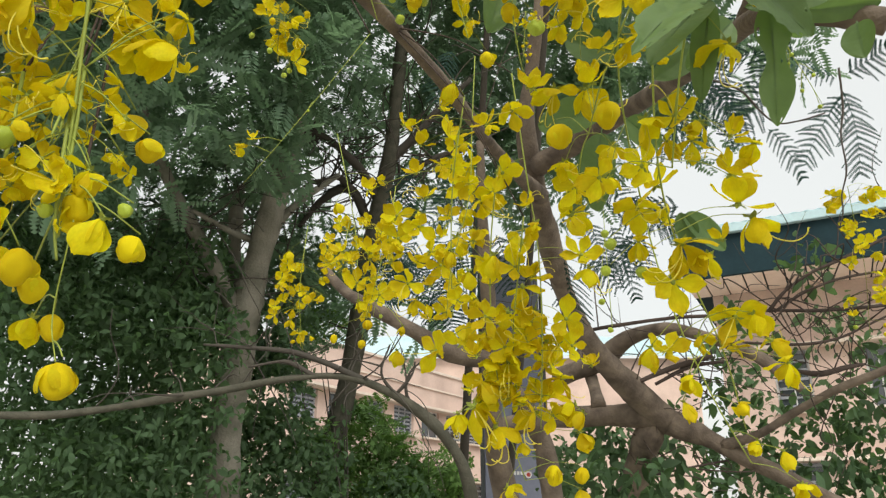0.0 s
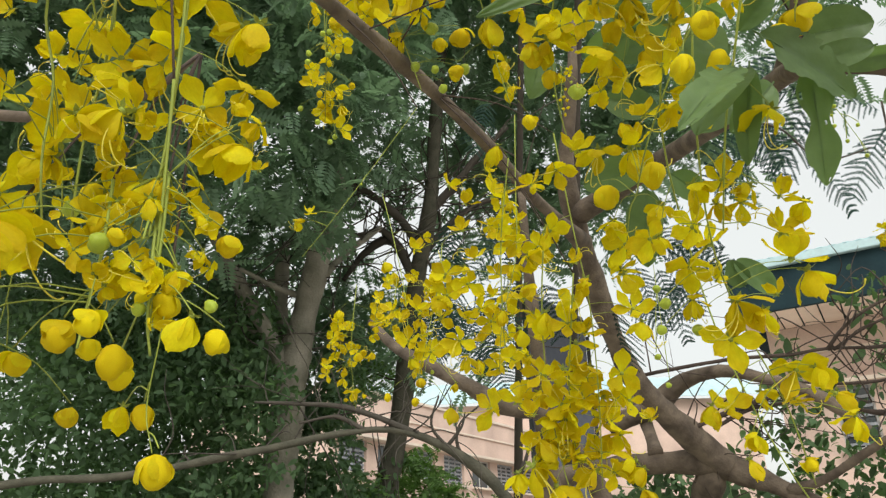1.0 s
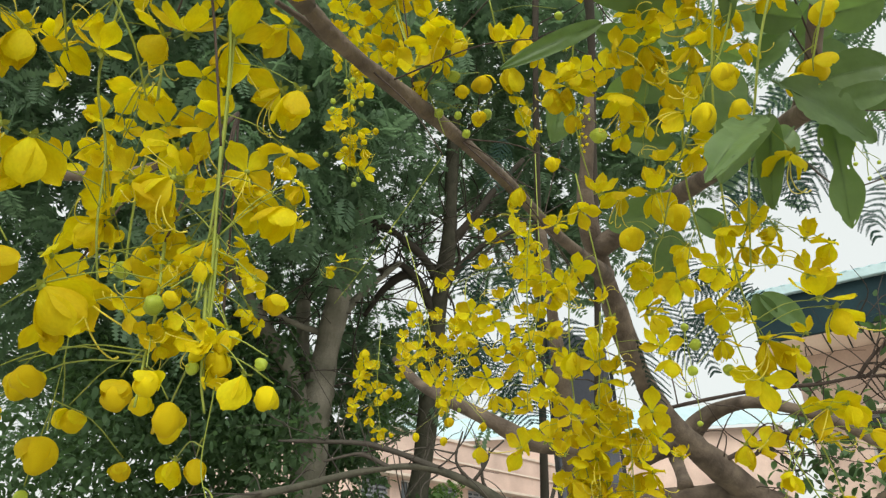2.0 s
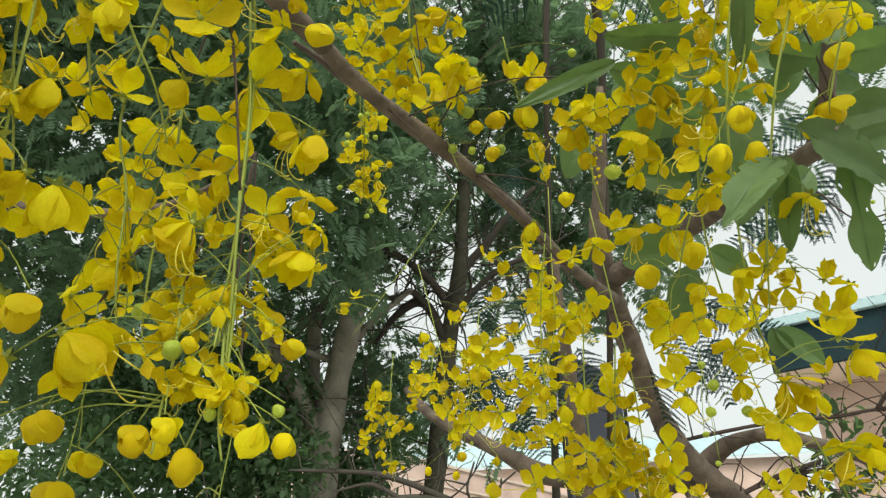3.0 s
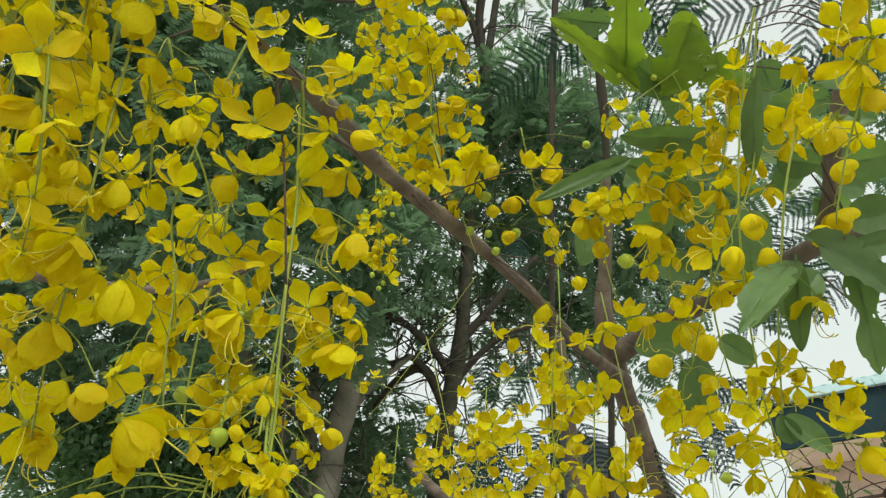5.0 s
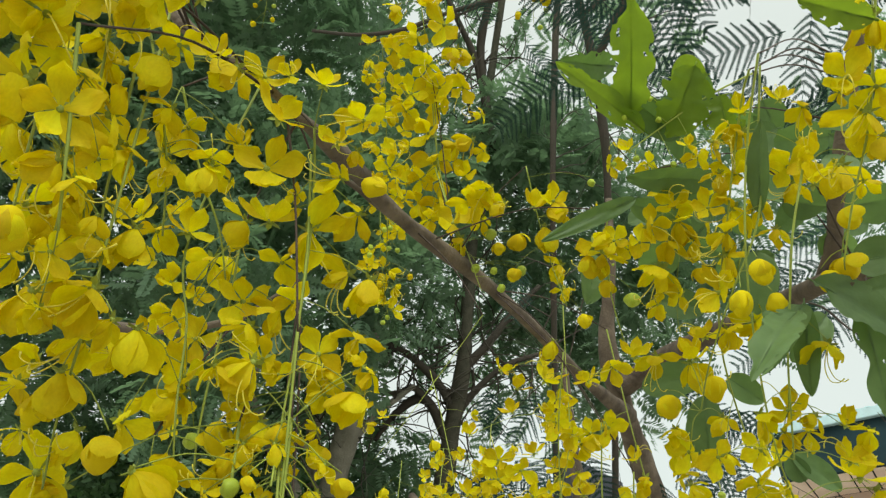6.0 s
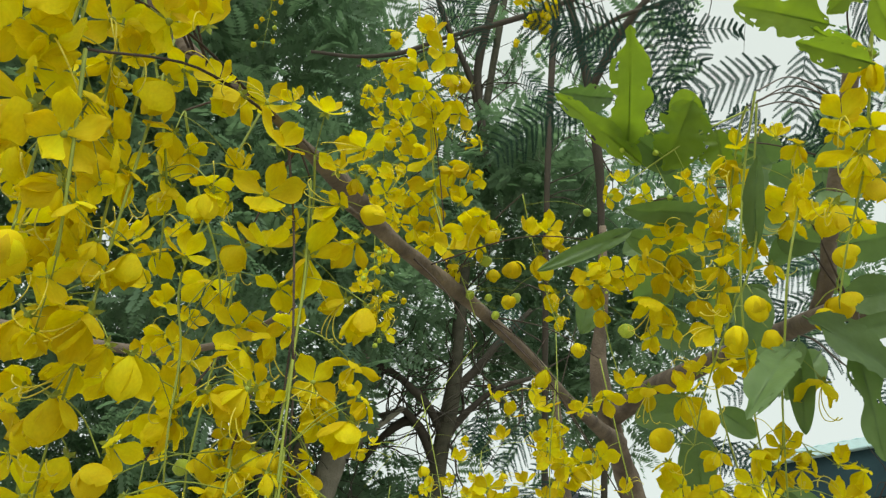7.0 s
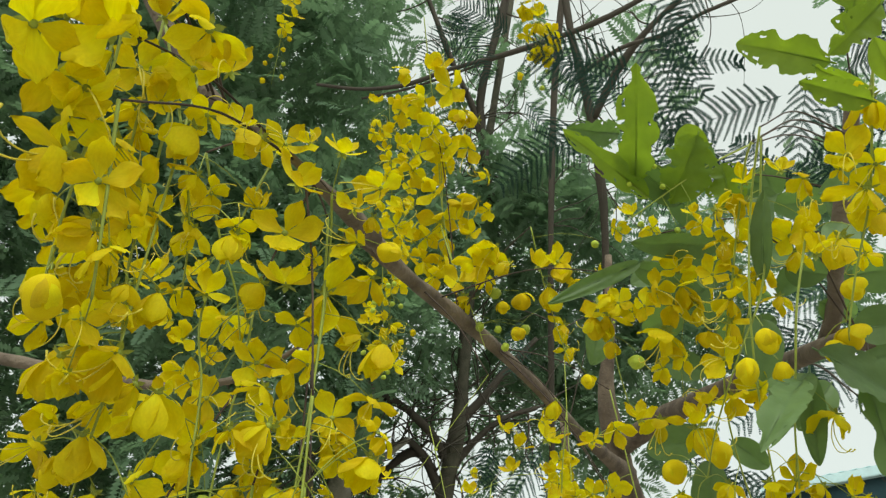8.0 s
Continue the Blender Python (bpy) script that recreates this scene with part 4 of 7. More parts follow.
BROAD_LEAVES.append([(0.168, 0.548, 2.216, 0.088, 0.467, 2.219, 0.039, 0.2, 0), (0.205, 0.46, 1.924, 0.144, 0.423, 1.85, 0.033, 0.2, 0), (0.075, 0.73, 2.177, 0.059, 0.736, 2.102, 0.049, 0.2, 0), (0.356, 0.516, 1.945, 0.351, 0.509, 1.906, 0.029, 0.1, 0), (0.339, 0.506, 1.973, 0.257, 0.494, 1.946, 0.024, 0.2, 0), (0.387, 0.661, 2.072, 0.492, 0.659, 2.078, 0.031, 0.2, 0), (0.17, 0.84, 2.166, 0.244, 0.847, 2.147, 0.047, 0.2, 0), (0.23, 0.79, 2.011, 0.273, 0.802, 1.978, 0.035, 0.2, 0)])
BROAD_LEAVES.append([(0.195, 0.804, 1.971, 0.177, 0.805, 1.91, 0.042, 0.2, 0), (0.236, 0.679, 2.025, 0.267, 0.67, 2.048, 0.038, 0.2, 0), (0.16, 0.501, 2.251, 0.205, 0.513, 2.24, 0.059, 0.2, 0), (0.172, 0.51, 2.24, 0.138, 0.527, 2.207, 0.046, 0.2, 0), (0.096, 0.494, 2.29, 0.03, 0.444, 2.246, 0.039, 0.2, 1), (0.401, 1.104, 2.013, 0.483, 1.142, 1.965, 0.043, 0.2, 0), (0.418, 1.128, 1.977, 0.392, 1.103, 2.013, 0.038, 0.2, 0), (0.522, 0.813, 2.374, 0.463, 0.869, 2.365, 0.061, 0.2, 0)])
BROAD_LEAVES.append([(0.414, 0.564, 2.262, 0.334, 0.535, 2.212, 0.044, 0.2, 0), (0.514, 0.891, 2.452, 0.555, 0.982, 2.405, 0.068, 0.2, 0), (0.387, 0.748, 2.196, 0.442, 0.773, 2.184, 0.045, 0.2, 0), (0.536, 0.867, 2.478, 0.58, 0.849, 2.426, 0.048, 0.2, 0), (0.326, 0.937, 2.308, 0.348, 0.996, 2.278, 0.052, 0.2, 0), (0.17, 0.669, 2.134, 0.123, 0.698, 2.125, 0.045, 0.2, 0), (0.36, 0.574, 2.194, 0.337, 0.572, 2.142, 0.043, 0.2, 0), (0.315, 0.737, 2.165, 0.254, 0.767, 2.148, 0.035, 0.2, 0)])
BROAD_LEAVES.append([(0.298, 0.708, 2.419, 0.376, 0.769, 2.395, 0.052, 0.2, 0), (0.358, 0.854, 2.162, 0.301, 0.878, 2.128, 0.045, 0.2, 0), (0.437, 0.841, 2.341, 0.394, 0.884, 2.307, 0.042, 0.2, 0), (0.306, 0.641, 2.308, 0.284, 0.654, 2.231, 0.048, 0.2, 0), (0.354, 0.699, 2.426, 0.377, 0.734, 2.387, 0.049, 0.2, 0), (0.272, 0.765, 2.297, 0.194, 0.775, 2.312, 0.06, 0.2, 0), (0.507, 0.931, 2.363, 0.579, 0.943, 2.356, 0.055, 0.2, 0), (0.475, 0.826, 2.223, 0.512, 0.872, 2.187, 0.043, 0.2, 0)])
BROAD_LEAVES.append([(0.496, 0.809, 2.447, 0.543, 0.836, 2.407, 0.042, 0.2, 0), (0.177, 0.677, 2.153, 0.239, 0.708, 2.148, 0.036, 0.2, 0), (0.232, 0.639, 2.167, 0.279, 0.654, 2.137, 0.038, 0.2, 0), (0.347, 0.672, 2.338, 0.288, 0.716, 2.345, 0.044, 0.2, 0), (0.487, 0.766, 2.309, 0.434, 0.819, 2.304, 0.057, 0.2, 0), (0.201, 0.606, 2.195, 0.16, 0.657, 2.177, 0.039, 0.2, 0), (0.154, 0.593, 2.212, 0.172, 0.625, 2.18, 0.048, 0.2, 0), (0.292, 0.885, 2.333, 0.205, 0.906, 2.284, 0.065, 0.2, 0)])
BROAD_LEAVES.append([(0.237, 0.809, 2.325, 0.145, 0.809, 2.293, 0.061, 0.2, 0), (0.184, 0.614, 2.319, 0.215, 0.67, 2.276, 0.04, 0.2, 0), (0.529, 0.861, 2.49, 0.431, 0.872, 2.497, 0.061, 0.2, 0), (0.327, 0.777, 2.424, 0.34, 0.789, 2.366, 0.041, 0.2, 0), (0.169, 0.706, 2.19, 0.149, 0.751, 2.17, 0.049, 0.2, 0), (0.338, 0.8, 2.334, 0.437, 0.841, 2.356, 0.052, 0.2, 0)])
BROAD_LEAVES.append([(0.227, 0.191, 2.077, 0.188, 0.211, 2.047, 0.032, 0.15, 1), (0.232, 0.256, 2.044, 0.177, 0.242, 2.055, 0.026, 0.15, 1), (0.224, 0.214, 2.016, 0.208, 0.194, 2.039, 0.02, 0.1, 0)])

FEATHER_LEAVES = []
FEATHER_LEAVES.append([(0.521, 1.845, 3.997, 0.269, 1.677, 4.073, 0.259), (1.298, 1.999, 3.595, 1.016, 1.9, 3.591, 0.242), (0.121, 2.449, 4.789, 0.363, 2.586, 4.53, 0.283)])
FEATHER_LEAVES.append([(-0.18, 2.345, 5.502, -0.432, 2.429, 5.233, 0.311), (-0.281, 2.314, 5.527, -0.092, 2.516, 5.17, 0.311), (1.441, 2.254, 2.959, 1.292, 2.283, 2.728, 0.184), (1.441, 2.247, 2.978, 1.484, 2.301, 2.679, 0.184), (1.42, 2.233, 3.016, 1.248, 2.164, 3.055, 0.163), (1.461, 2.226, 3.036, 1.576, 2.149, 3.096, 0.184), (1.121, 2.577, 3.242, 1.209, 2.601, 3, 0.188), (0.98, 2.512, 3.419, 1.209, 2.585, 3.043, 0.259), (0.697, 2.786, 2.667, 0.766, 2.825, 2.384, 0.165), (0.885, 2.786, 2.667, 1.061, 2.74, 2.618, 0.165), (0.653, 2.732, 2.86, 0.825, 2.768, 2.717, 0.212), (0.62, 2.829, 2.7, 0.706, 2.899, 2.49, 0.188)])
FEATHER_LEAVES.append([(0.766, 2.794, 2.78, 0.993, 2.805, 2.686, 0.235), (0.59, 2.902, 2.58, 0.735, 2.932, 2.443, 0.188), (0.782, 2.871, 2.66, 0.867, 2.911, 2.498, 0.188), (-0.184, 3.409, 2.777, -0.068, 3.546, 2.444, 0.311), (-0.125, 3.385, 2.825, -0.306, 3.474, 2.519, 0.283), (-0.069, 3.391, 2.826, 0.186, 3.453, 2.633, 0.254), (-0.201, 3.768, 2.892, -0.012, 3.781, 2.622, 0.251), (-0.075, 3.779, 2.862, -0.295, 3.754, 2.697, 0.251), (0.05, 3.382, 3.954, -0.025, 3.39, 3.697, 0.251), (0.484, 2.036, 3.936, 0.683, 2.133, 3.702, 0.259), (1.274, 2.494, 2.962, 1.415, 2.542, 2.804, 0.132)])
FEATHER_LEAVES.append([(0.735, 1.863, 3.688, 0.944, 1.944, 3.53, 0.22), (0.233, 2.217, 5.08, 0.505, 2.409, 4.759, 0.314), (0.045, 2.2, 5.077, -0.205, 2.012, 5.146, 0.314), (1.309, 1.765, 3.563, 1.083, 1.817, 3.392, 0.224)])
FEATHER_LEAVES.append([(0.291, 1.472, 3.409, -0.045, 1.622, 3.363, 0.263), (1.018, 1.223, 3.621, 1.341, 1.189, 3.62, 0.262), (0.907, 1.061, 3.812, 0.607, 1.177, 3.745, 0.222), (0.368, 1.266, 3.441, 0.066, 1.161, 3.468, 0.256)])
FEATHER_LEAVES.append([(-0.152, 2.797, 2.587, -0.242, 2.934, 2.411, 0.26), (0.007, 2.855, 2.476, 0.046, 2.993, 2.317, 0.24), (-0.188, 2.91, 2.597, -0.304, 3.073, 2.415, 0.27), (-0.214, 2.724, 2.513, -0.17, 2.872, 2.378, 0.25), (-0.021, 2.809, 2.398, 0.06, 2.985, 2.22, 0.27), (-0.096, 3.03, 2.605, 0.091, 3.129, 2.594, 0.2), (-0.168, 2.828, 2.947, -0.142, 2.991, 2.795, 0.2), (0.14, 2.804, 2.637, -0.012, 2.921, 2.527, 0.22), (0.075, 2.785, 2.895, -0.074, 2.9, 2.765, 0.22), (-0.135, 2.86, 2.942, -0.203, 2.975, 2.83, 0.2), (0.833, 2.34, 2.56, 0.638, 2.385, 2.547, 0.2), (0.747, 2.483, 2.496, 0.633, 2.586, 2.4, 0.2), (0.444, 2.499, 2.416, 0.494, 2.663, 2.24, 0.24), (0.211, 2.805, 2.851, 0.057, 2.912, 2.762, 0.22), (-0.32, 3.004, 2.612, -0.393, 3.159, 2.456, 0.22), (0.205, 2.621, 2.564, 0.282, 2.783, 2.406, 0.22)])
FEATHER_LEAVES.append([(0.46, 1.215, 3.36, 0.701, 1.236, 3.429, 0.115), (0.745, 1.222, 3.223, 0.471, 1.269, 3.197, 0.2), (0.839, 1.224, 3.312, 0.821, 1.397, 3.159, 0.2), (0.39, 1.145, 3.439, 0.514, 1.329, 3.29, 0.2), (0.472, 1.2, 3.541, 0.607, 1.346, 3.443, 0.17), (0.371, 1.289, 3.418, 0.512, 1.443, 3.312, 0.19), (0.563, 1.474, 3.369, 0.393, 1.473, 3.424, 0.16), (0.621, 1.43, 3.27, 0.478, 1.429, 3.325, 0.14), (1.038, 1.26, 3.289, 0.884, 1.335, 3.244, 0.18), (1.084, 1.378, 3.228, 0.903, 1.433, 3.205, 0.18), (0.99, 1.35, 3.412, 1.173, 1.327, 3.532, 0.18), (0.811, 1.545, 3.308, 0.721, 1.529, 3.392, 0.13), (0.879, 1.607, 3.238, 0.791, 1.589, 3.325, 0.16), (0.752, 1.656, 3.323, 0.617, 1.646, 3.398, 0.16), (1.051, 1.205, 3.601, 1.172, 1.338, 3.519, 0.18), (0.994, 1.534, 3.182, 0.895, 1.513, 3.268, 0.16), (0.455, 1.2, 3.699, 0.597, 1.318, 3.642, 0.2), (0.667, 1.238, 3.837, 0.538, 1.397, 3.7, 0.2)])
FEATHER_LEAVES.append([(1.107, 1.997, 3.133, 0.906, 2.075, 3.082, 0.2), (1.08, 2.075, 3.022, 0.848, 2.151, 2.968, 0.2), (1.035, 2.194, 2.937, 0.817, 2.281, 2.872, 0.2), (0.968, 2.302, 2.863, 0.766, 2.382, 2.812, 0.2), (1.132, 2.144, 2.935, 1.017, 2.274, 2.823, 0.2), (1.172, 2.044, 3.078, 1.086, 2.182, 2.961, 0.2)])


def broad_leaf(base, tip, width, curl, torn, seed, mat):
    """An oval leaf with a keeled midrib, raised veins and, where torn, a ragged edge."""
    rng = np.random.default_rng(seed)
    base, tip = Vector(base), Vector(tip)
    along = tip - base
    length = along.length
    along.normalize()
    # the blade is turned to the camera's spot, with some scatter
    to_eye = (CAMERA_SPOT - (base + tip) / 2).normalized()
    normal = (to_eye + Vector(rng.normal(size=3) * 0.35)).normalized()
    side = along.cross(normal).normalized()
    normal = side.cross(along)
    n, m = 30, 15
    grid = []
    bm = bmesh.new()
    for i in range(n + 1):
        u = i / n
        half = width / 2 * math.sin(math.pi * min(1, u ** 0.85)) ** 0.55 if 0 < u < 1 else 0.0008
        row = []
        for k in range(m):
            v = 2 * k / (m - 1) - 1
            edge = half
            if torn == 2:  # bitten to a waist, with a spade-shaped end
                edge *= 1 - 0.6 * math.exp(-((u - 0.46) / 0.16) ** 2) - 0.25 * (u > 0.8) * (u - 0.8) / 0.2
            elif torn:
                edge = half * (1 - 0.45 * max(0, noise.noise((u * 5 + seed, 3.1 if v > 0 else 7.7, seed))) * 2.0 - 0.14 * rng.random())
            z = -curl * length * (u - 0.3) ** 2 + 0.25 * abs(v) * half + 0.02 * length * noise.noise((u * 4, v * 1.5, seed * 3.3)) - 0.012 * length * abs(math.sin(u * 22 + abs(v) * 3)) * (1 - abs(v)) * 0.3
            row.append(bm.verts.new(base + along * (u * length) + side * (v * max(edge, 0.0004)) + normal * z))
        grid.append(row)
    for i, (a, b) in enumerate(zip(grid, grid[1:])):
        for k in range(m - 1):
            # holes and bites where insects have eaten
            eaten = noise.noise((i * 0.42 + seed * 1.7, k * 0.55, seed * 2.3)) + 0.25 * noise.noise((i * 1.3, k * 1.3, seed))
            if torn and (k < 3 or k > m - 5) and eaten > 0.42:
                continue
            bm.faces.new((a[k], a[k + 1], b[k + 1], b[k]))
    for v in [v for v in bm.verts if not v.link_faces]:
        bm.verts.remove(v)
    bmesh.ops.translate(bm, verts=bm.verts, vec=-CASSIA_BASE)
    for f in bm.faces:
        f.smooth = True
    leaf = part("leaf", bm, mat, cassia)
    rows = [(*(base + along * (u * length) + normal * (-curl * length * (u - 0.3) ** 2 - 0.0006) - CASSIA_BASE), 0.0009 * (1.0 - u)) for u in (-0.06, 0.2, 0.5, 0.75, 0.9)]
    mesh_part("midrib", tube_mesh("midrib", rows, 3, 5), mat, leaf)


seed = 0
for g, group in enumerate(BROAD_LEAVES):
    for row in group:
        seed += 1
        # the first and last groups get the brighter, backlit colour
        broad_leaf(row[:3], row[3:6], row[6], row[7], row[8], seed, BACKLIT if g in (0, len(BROAD_LEAVES) - 1) else BROAD)


def feather_leaf(base, tip, span, seed):
    """A twice-divided leaf: a rib, pairs of side ribs, and many small leaflets along each."""
    rng = np.random.default_rng(seed)
    base, tip = np.array(base), np.array(tip)
    along = tip - base
    length = np.linalg.norm(along)
    along /= length
    # the frond's flat side is set toward the camera's spot
    to_eye = np.array(CAMERA_SPOT) - base
    normal = to_eye / np.linalg.norm(to_eye) + rng.normal(size=3) * 0.35
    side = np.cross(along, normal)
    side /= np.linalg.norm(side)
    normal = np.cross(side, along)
    v, q = [], []
    slant = rng.uniform(0.3, 0.6)
    bend, hang = rng.normal() * 0.14, rng.uniform(0.0, 0.2)

    def strip(a, b, w, across):
        k = len(v)
        m = (a + b) / 2
        v.extend([a, m + across * w / 2, b, m - across * w / 2])
        q.append((k, k + 1, k + 2, k + 3))

    def spot(u):
        return base + along * (u * length) - normal * (0.12 * length * u * u) + side * (bend * length * u * (1 - u)) + np.array((0, 0, -hang * length * u * u))

    for i in range(8):
        strip(spot(i / 8), spot((i + 1.05) / 8), 0.006 * (1.1 - i / 9), side)
    pairs = max(8, int(length / 0.0195))
    fall = np.array((0, 0, -1.0))
    for i in range(pairs):
        u = (i + 0.7 + rng.uniform(-0.15, 0.15)) / pairs
        reach = span * 0.46 * (0.3 + 0.7 * math.sin(math.pi * min(1.0, 0.15 + 0.78 * u))) * rng.uniform(0.8, 1.1)
        for s in (-1, 1):
            out = side * s * 0.9 + along * (slant + rng.normal() * 0.06) - normal * rng.uniform(-0.1, 0.25)
            out /= np.linalg.norm(out)
            a = spot(u)
            k = max(8, int(reach / 0.0052))
            sag, lead = rng.uniform(0.08, 0.3), rng.uniform(0.0, 0.15)
            line = [a + out * reach * (j / k) + (fall * sag + along * lead) * (reach * (j / k) ** 2) for j in range(k + 1)]
            for j in range(0, k - 2, 3):
                strip(line[j], line[j + 3], 0.003, along)
            for j, (p, nx) in enumerate(zip(line, line[1:])):
                d = nx - p
                cross = np.cross(d, normal)
                cross /= np.linalg.norm(cross) + 1e-9
                d /= np.linalg.norm(d)
                w = 0.0072 * (1 - 0.6 * (j / k) ** 2) * rng.uniform(0.7, 1.1)
                for sgn in (-1, 1):
                    e = cross * sgn * 0.9 + d * 0.5
                    n0 = len(v)
                    v.extend([p - d * 0.0024, p + d * 0.0024, p + e * w + d * 0.0018, p + e * w - d * 0.0012])
                    q.append((n0, n0 + 1, n0 + 2, n0 + 3))
    me = raw_mesh("leaf", np.array(v) - np.array(side_tree.location), np.array(q))
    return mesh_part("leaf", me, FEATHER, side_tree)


seed = 100
for group in FEATHER_LEAVES:
    for row in group:
        seed += 1
        feather_leaf(row[:3], row[3:6], row[6], seed)


# ---- flowers ----
def petal_mesh(name, cup, ruffle, seed):
    """One rounded petal, a unit long, narrow at its base and hollowed by cup."""
    n, m = 8, 7
    verts, faces = [], []
    for i in range(n + 1):
        u = i / n
        half = 0.305 * max(0.0, math.sin(math.pi * (0.04 + 0.90 * u ** 1.35))) ** 0.55 * (0.4 + 0.6 * min(1, u * 2.2))
        if i == n:
            half *= 0.7
        for k in range(m):
            v = 2 * k / (m - 1) - 1
            x = u * (1 - 0.12 * v * v * u)
            # bend along and across into a shallow or deep bowl
            a = cup * u
            bx = math.sin(a) / cup * x / max(u, 1e-6) if cup > 0.01 and u > 0 else x
            bz = (1 - math.cos(a)) / cup if cup > 0.01 else 0.0
            z = bz + cup * 0.55 * (v * half) ** 2 + ruffle * noise.noise((u * 3, v * 2, seed * 5.7)) * u
            z -= 0.02 * math.exp(-(v * 5) ** 2) * u
            verts.append((bx, v * half, z))
    for i in range(n):
        for k in range(m - 1):
            faces.append((i * m + k, i * m + k + 1, (i + 1) * m + k + 1, (i + 1) * m + k))
    me = bpy.data.meshes.new(name)
    me.from_pydata(verts, [], faces)
    me.materials.append(PETAL)
    return smooth(me)


FLAT_PETALS = [petal_mesh("petal", 0.3 + 0.2 * i, 0.14, i) for i in range(5)]
CUP_PETALS = [petal_mesh("petal", 0.85 + 0.12 * i, 0.06, 9 + i) for i in range(4)]


def bud_mesh(name, mat, seed, long=1.15):
    """A closed bud: overlapping sepals make a grooved, slightly pointed ball."""
    bm = bmesh.new()
    bmesh.ops.create_uvsphere(bm, u_segments=20, v_segments=12, radius=0.5)
    for v in bm.verts:
        a = math.atan2(v.co.y, v.co.x)
        fold = ((a / (2 * math.pi) * 4 + v.co.z * 0.5 + seed * 0.37) % 1.0)
        groove = 1 + 0.2 * (fold - 0.5)
        k = groove * (1 + 0.3 * noise.noise((v.co.x * 2 + seed, v.co.y * 2, v.co.z * 2)))
        taper = 1 - 0.18 * max(0, v.co.z) ** 1.3
        v.co = Vector((v.co.x * k * taper, v.co.y * k * taper, v.co.z * long))
    for f in bm.faces:
        f.smooth = True
    me = bpy.data.meshes.new(name)
    bm.to_mesh(me)
    bm.free()
    me.materials.append(mat)
    return me


WRAP_PETALS = [petal_mesh("petal", 2.1 + 0.15 * i, 0.06, 20 + i) for i in range(3)]
BUDS = [bud_mesh("bud", BUD, i, 1.1 + 0.12 * i) for i in range(4)]
GREEN_BUDS = [bud_mesh("bud", GREEN_BUD, 7 + i, 1.05) for i in range(3)]


def receptacle_mesh():
    """The small green cup and sepals behind the petals."""
    bm = bmesh.new()
    bmesh.ops.create_uvsphere(bm, u_segments=8, v_segments=6, radius=0.055)
    for i in range(5):
        a = i * 2 * math.pi / 5 + 0.6
        p = [(0.02, -0.03, 0), (0.02, 0.03, 0), (0.10, 0.045, -0.03), (0.17, 0.0, -0.07), (0.10, -0.045, -0.03)]
        vs = [bm.verts.new((x * math.cos(a) - y * math.sin(a), x * math.sin(a) + y * math.cos(a), z)) for x, y, z in p]
        bm.faces.new(vs)
    me = bpy.data.meshes.new("flower")
    bm.to_mesh(me)
    bm.free()
    me.materials.append(STALK)
    return smooth(me)


RECEPTACLE = receptacle_mesh()


def stamen_mesh(reach, bend, tip):
    """A long curved thread with a small anther at its end."""
    rows = [(0.01, 0, 0.0, 0.010), (0.06 * bend, 0, 0.16 * reach, 0.012), (0.20 * bend, 0, 0.36 * reach, 0.013), (0.42 * bend, 0, 0.48 * reach, 0.012), (0.60 * bend, 0, 0.44 * reach, 0.011), (0.66 * bend, 0, 0.34 * reach, tip)]
    me = tube_mesh("stamen", [(*r[:3], r[3] * 0.8) for r in rows], 3, 5)
    me.materials.append(STAMEN)
    return me


STAMENS = [stamen_mesh(1.0, 1.0, 0.02), stamen_mesh(1.25, 0.8, 0.02), stamen_mesh(0.6, 0.5, 0.018)]
flower_rng = np.random.default_rng(2024)


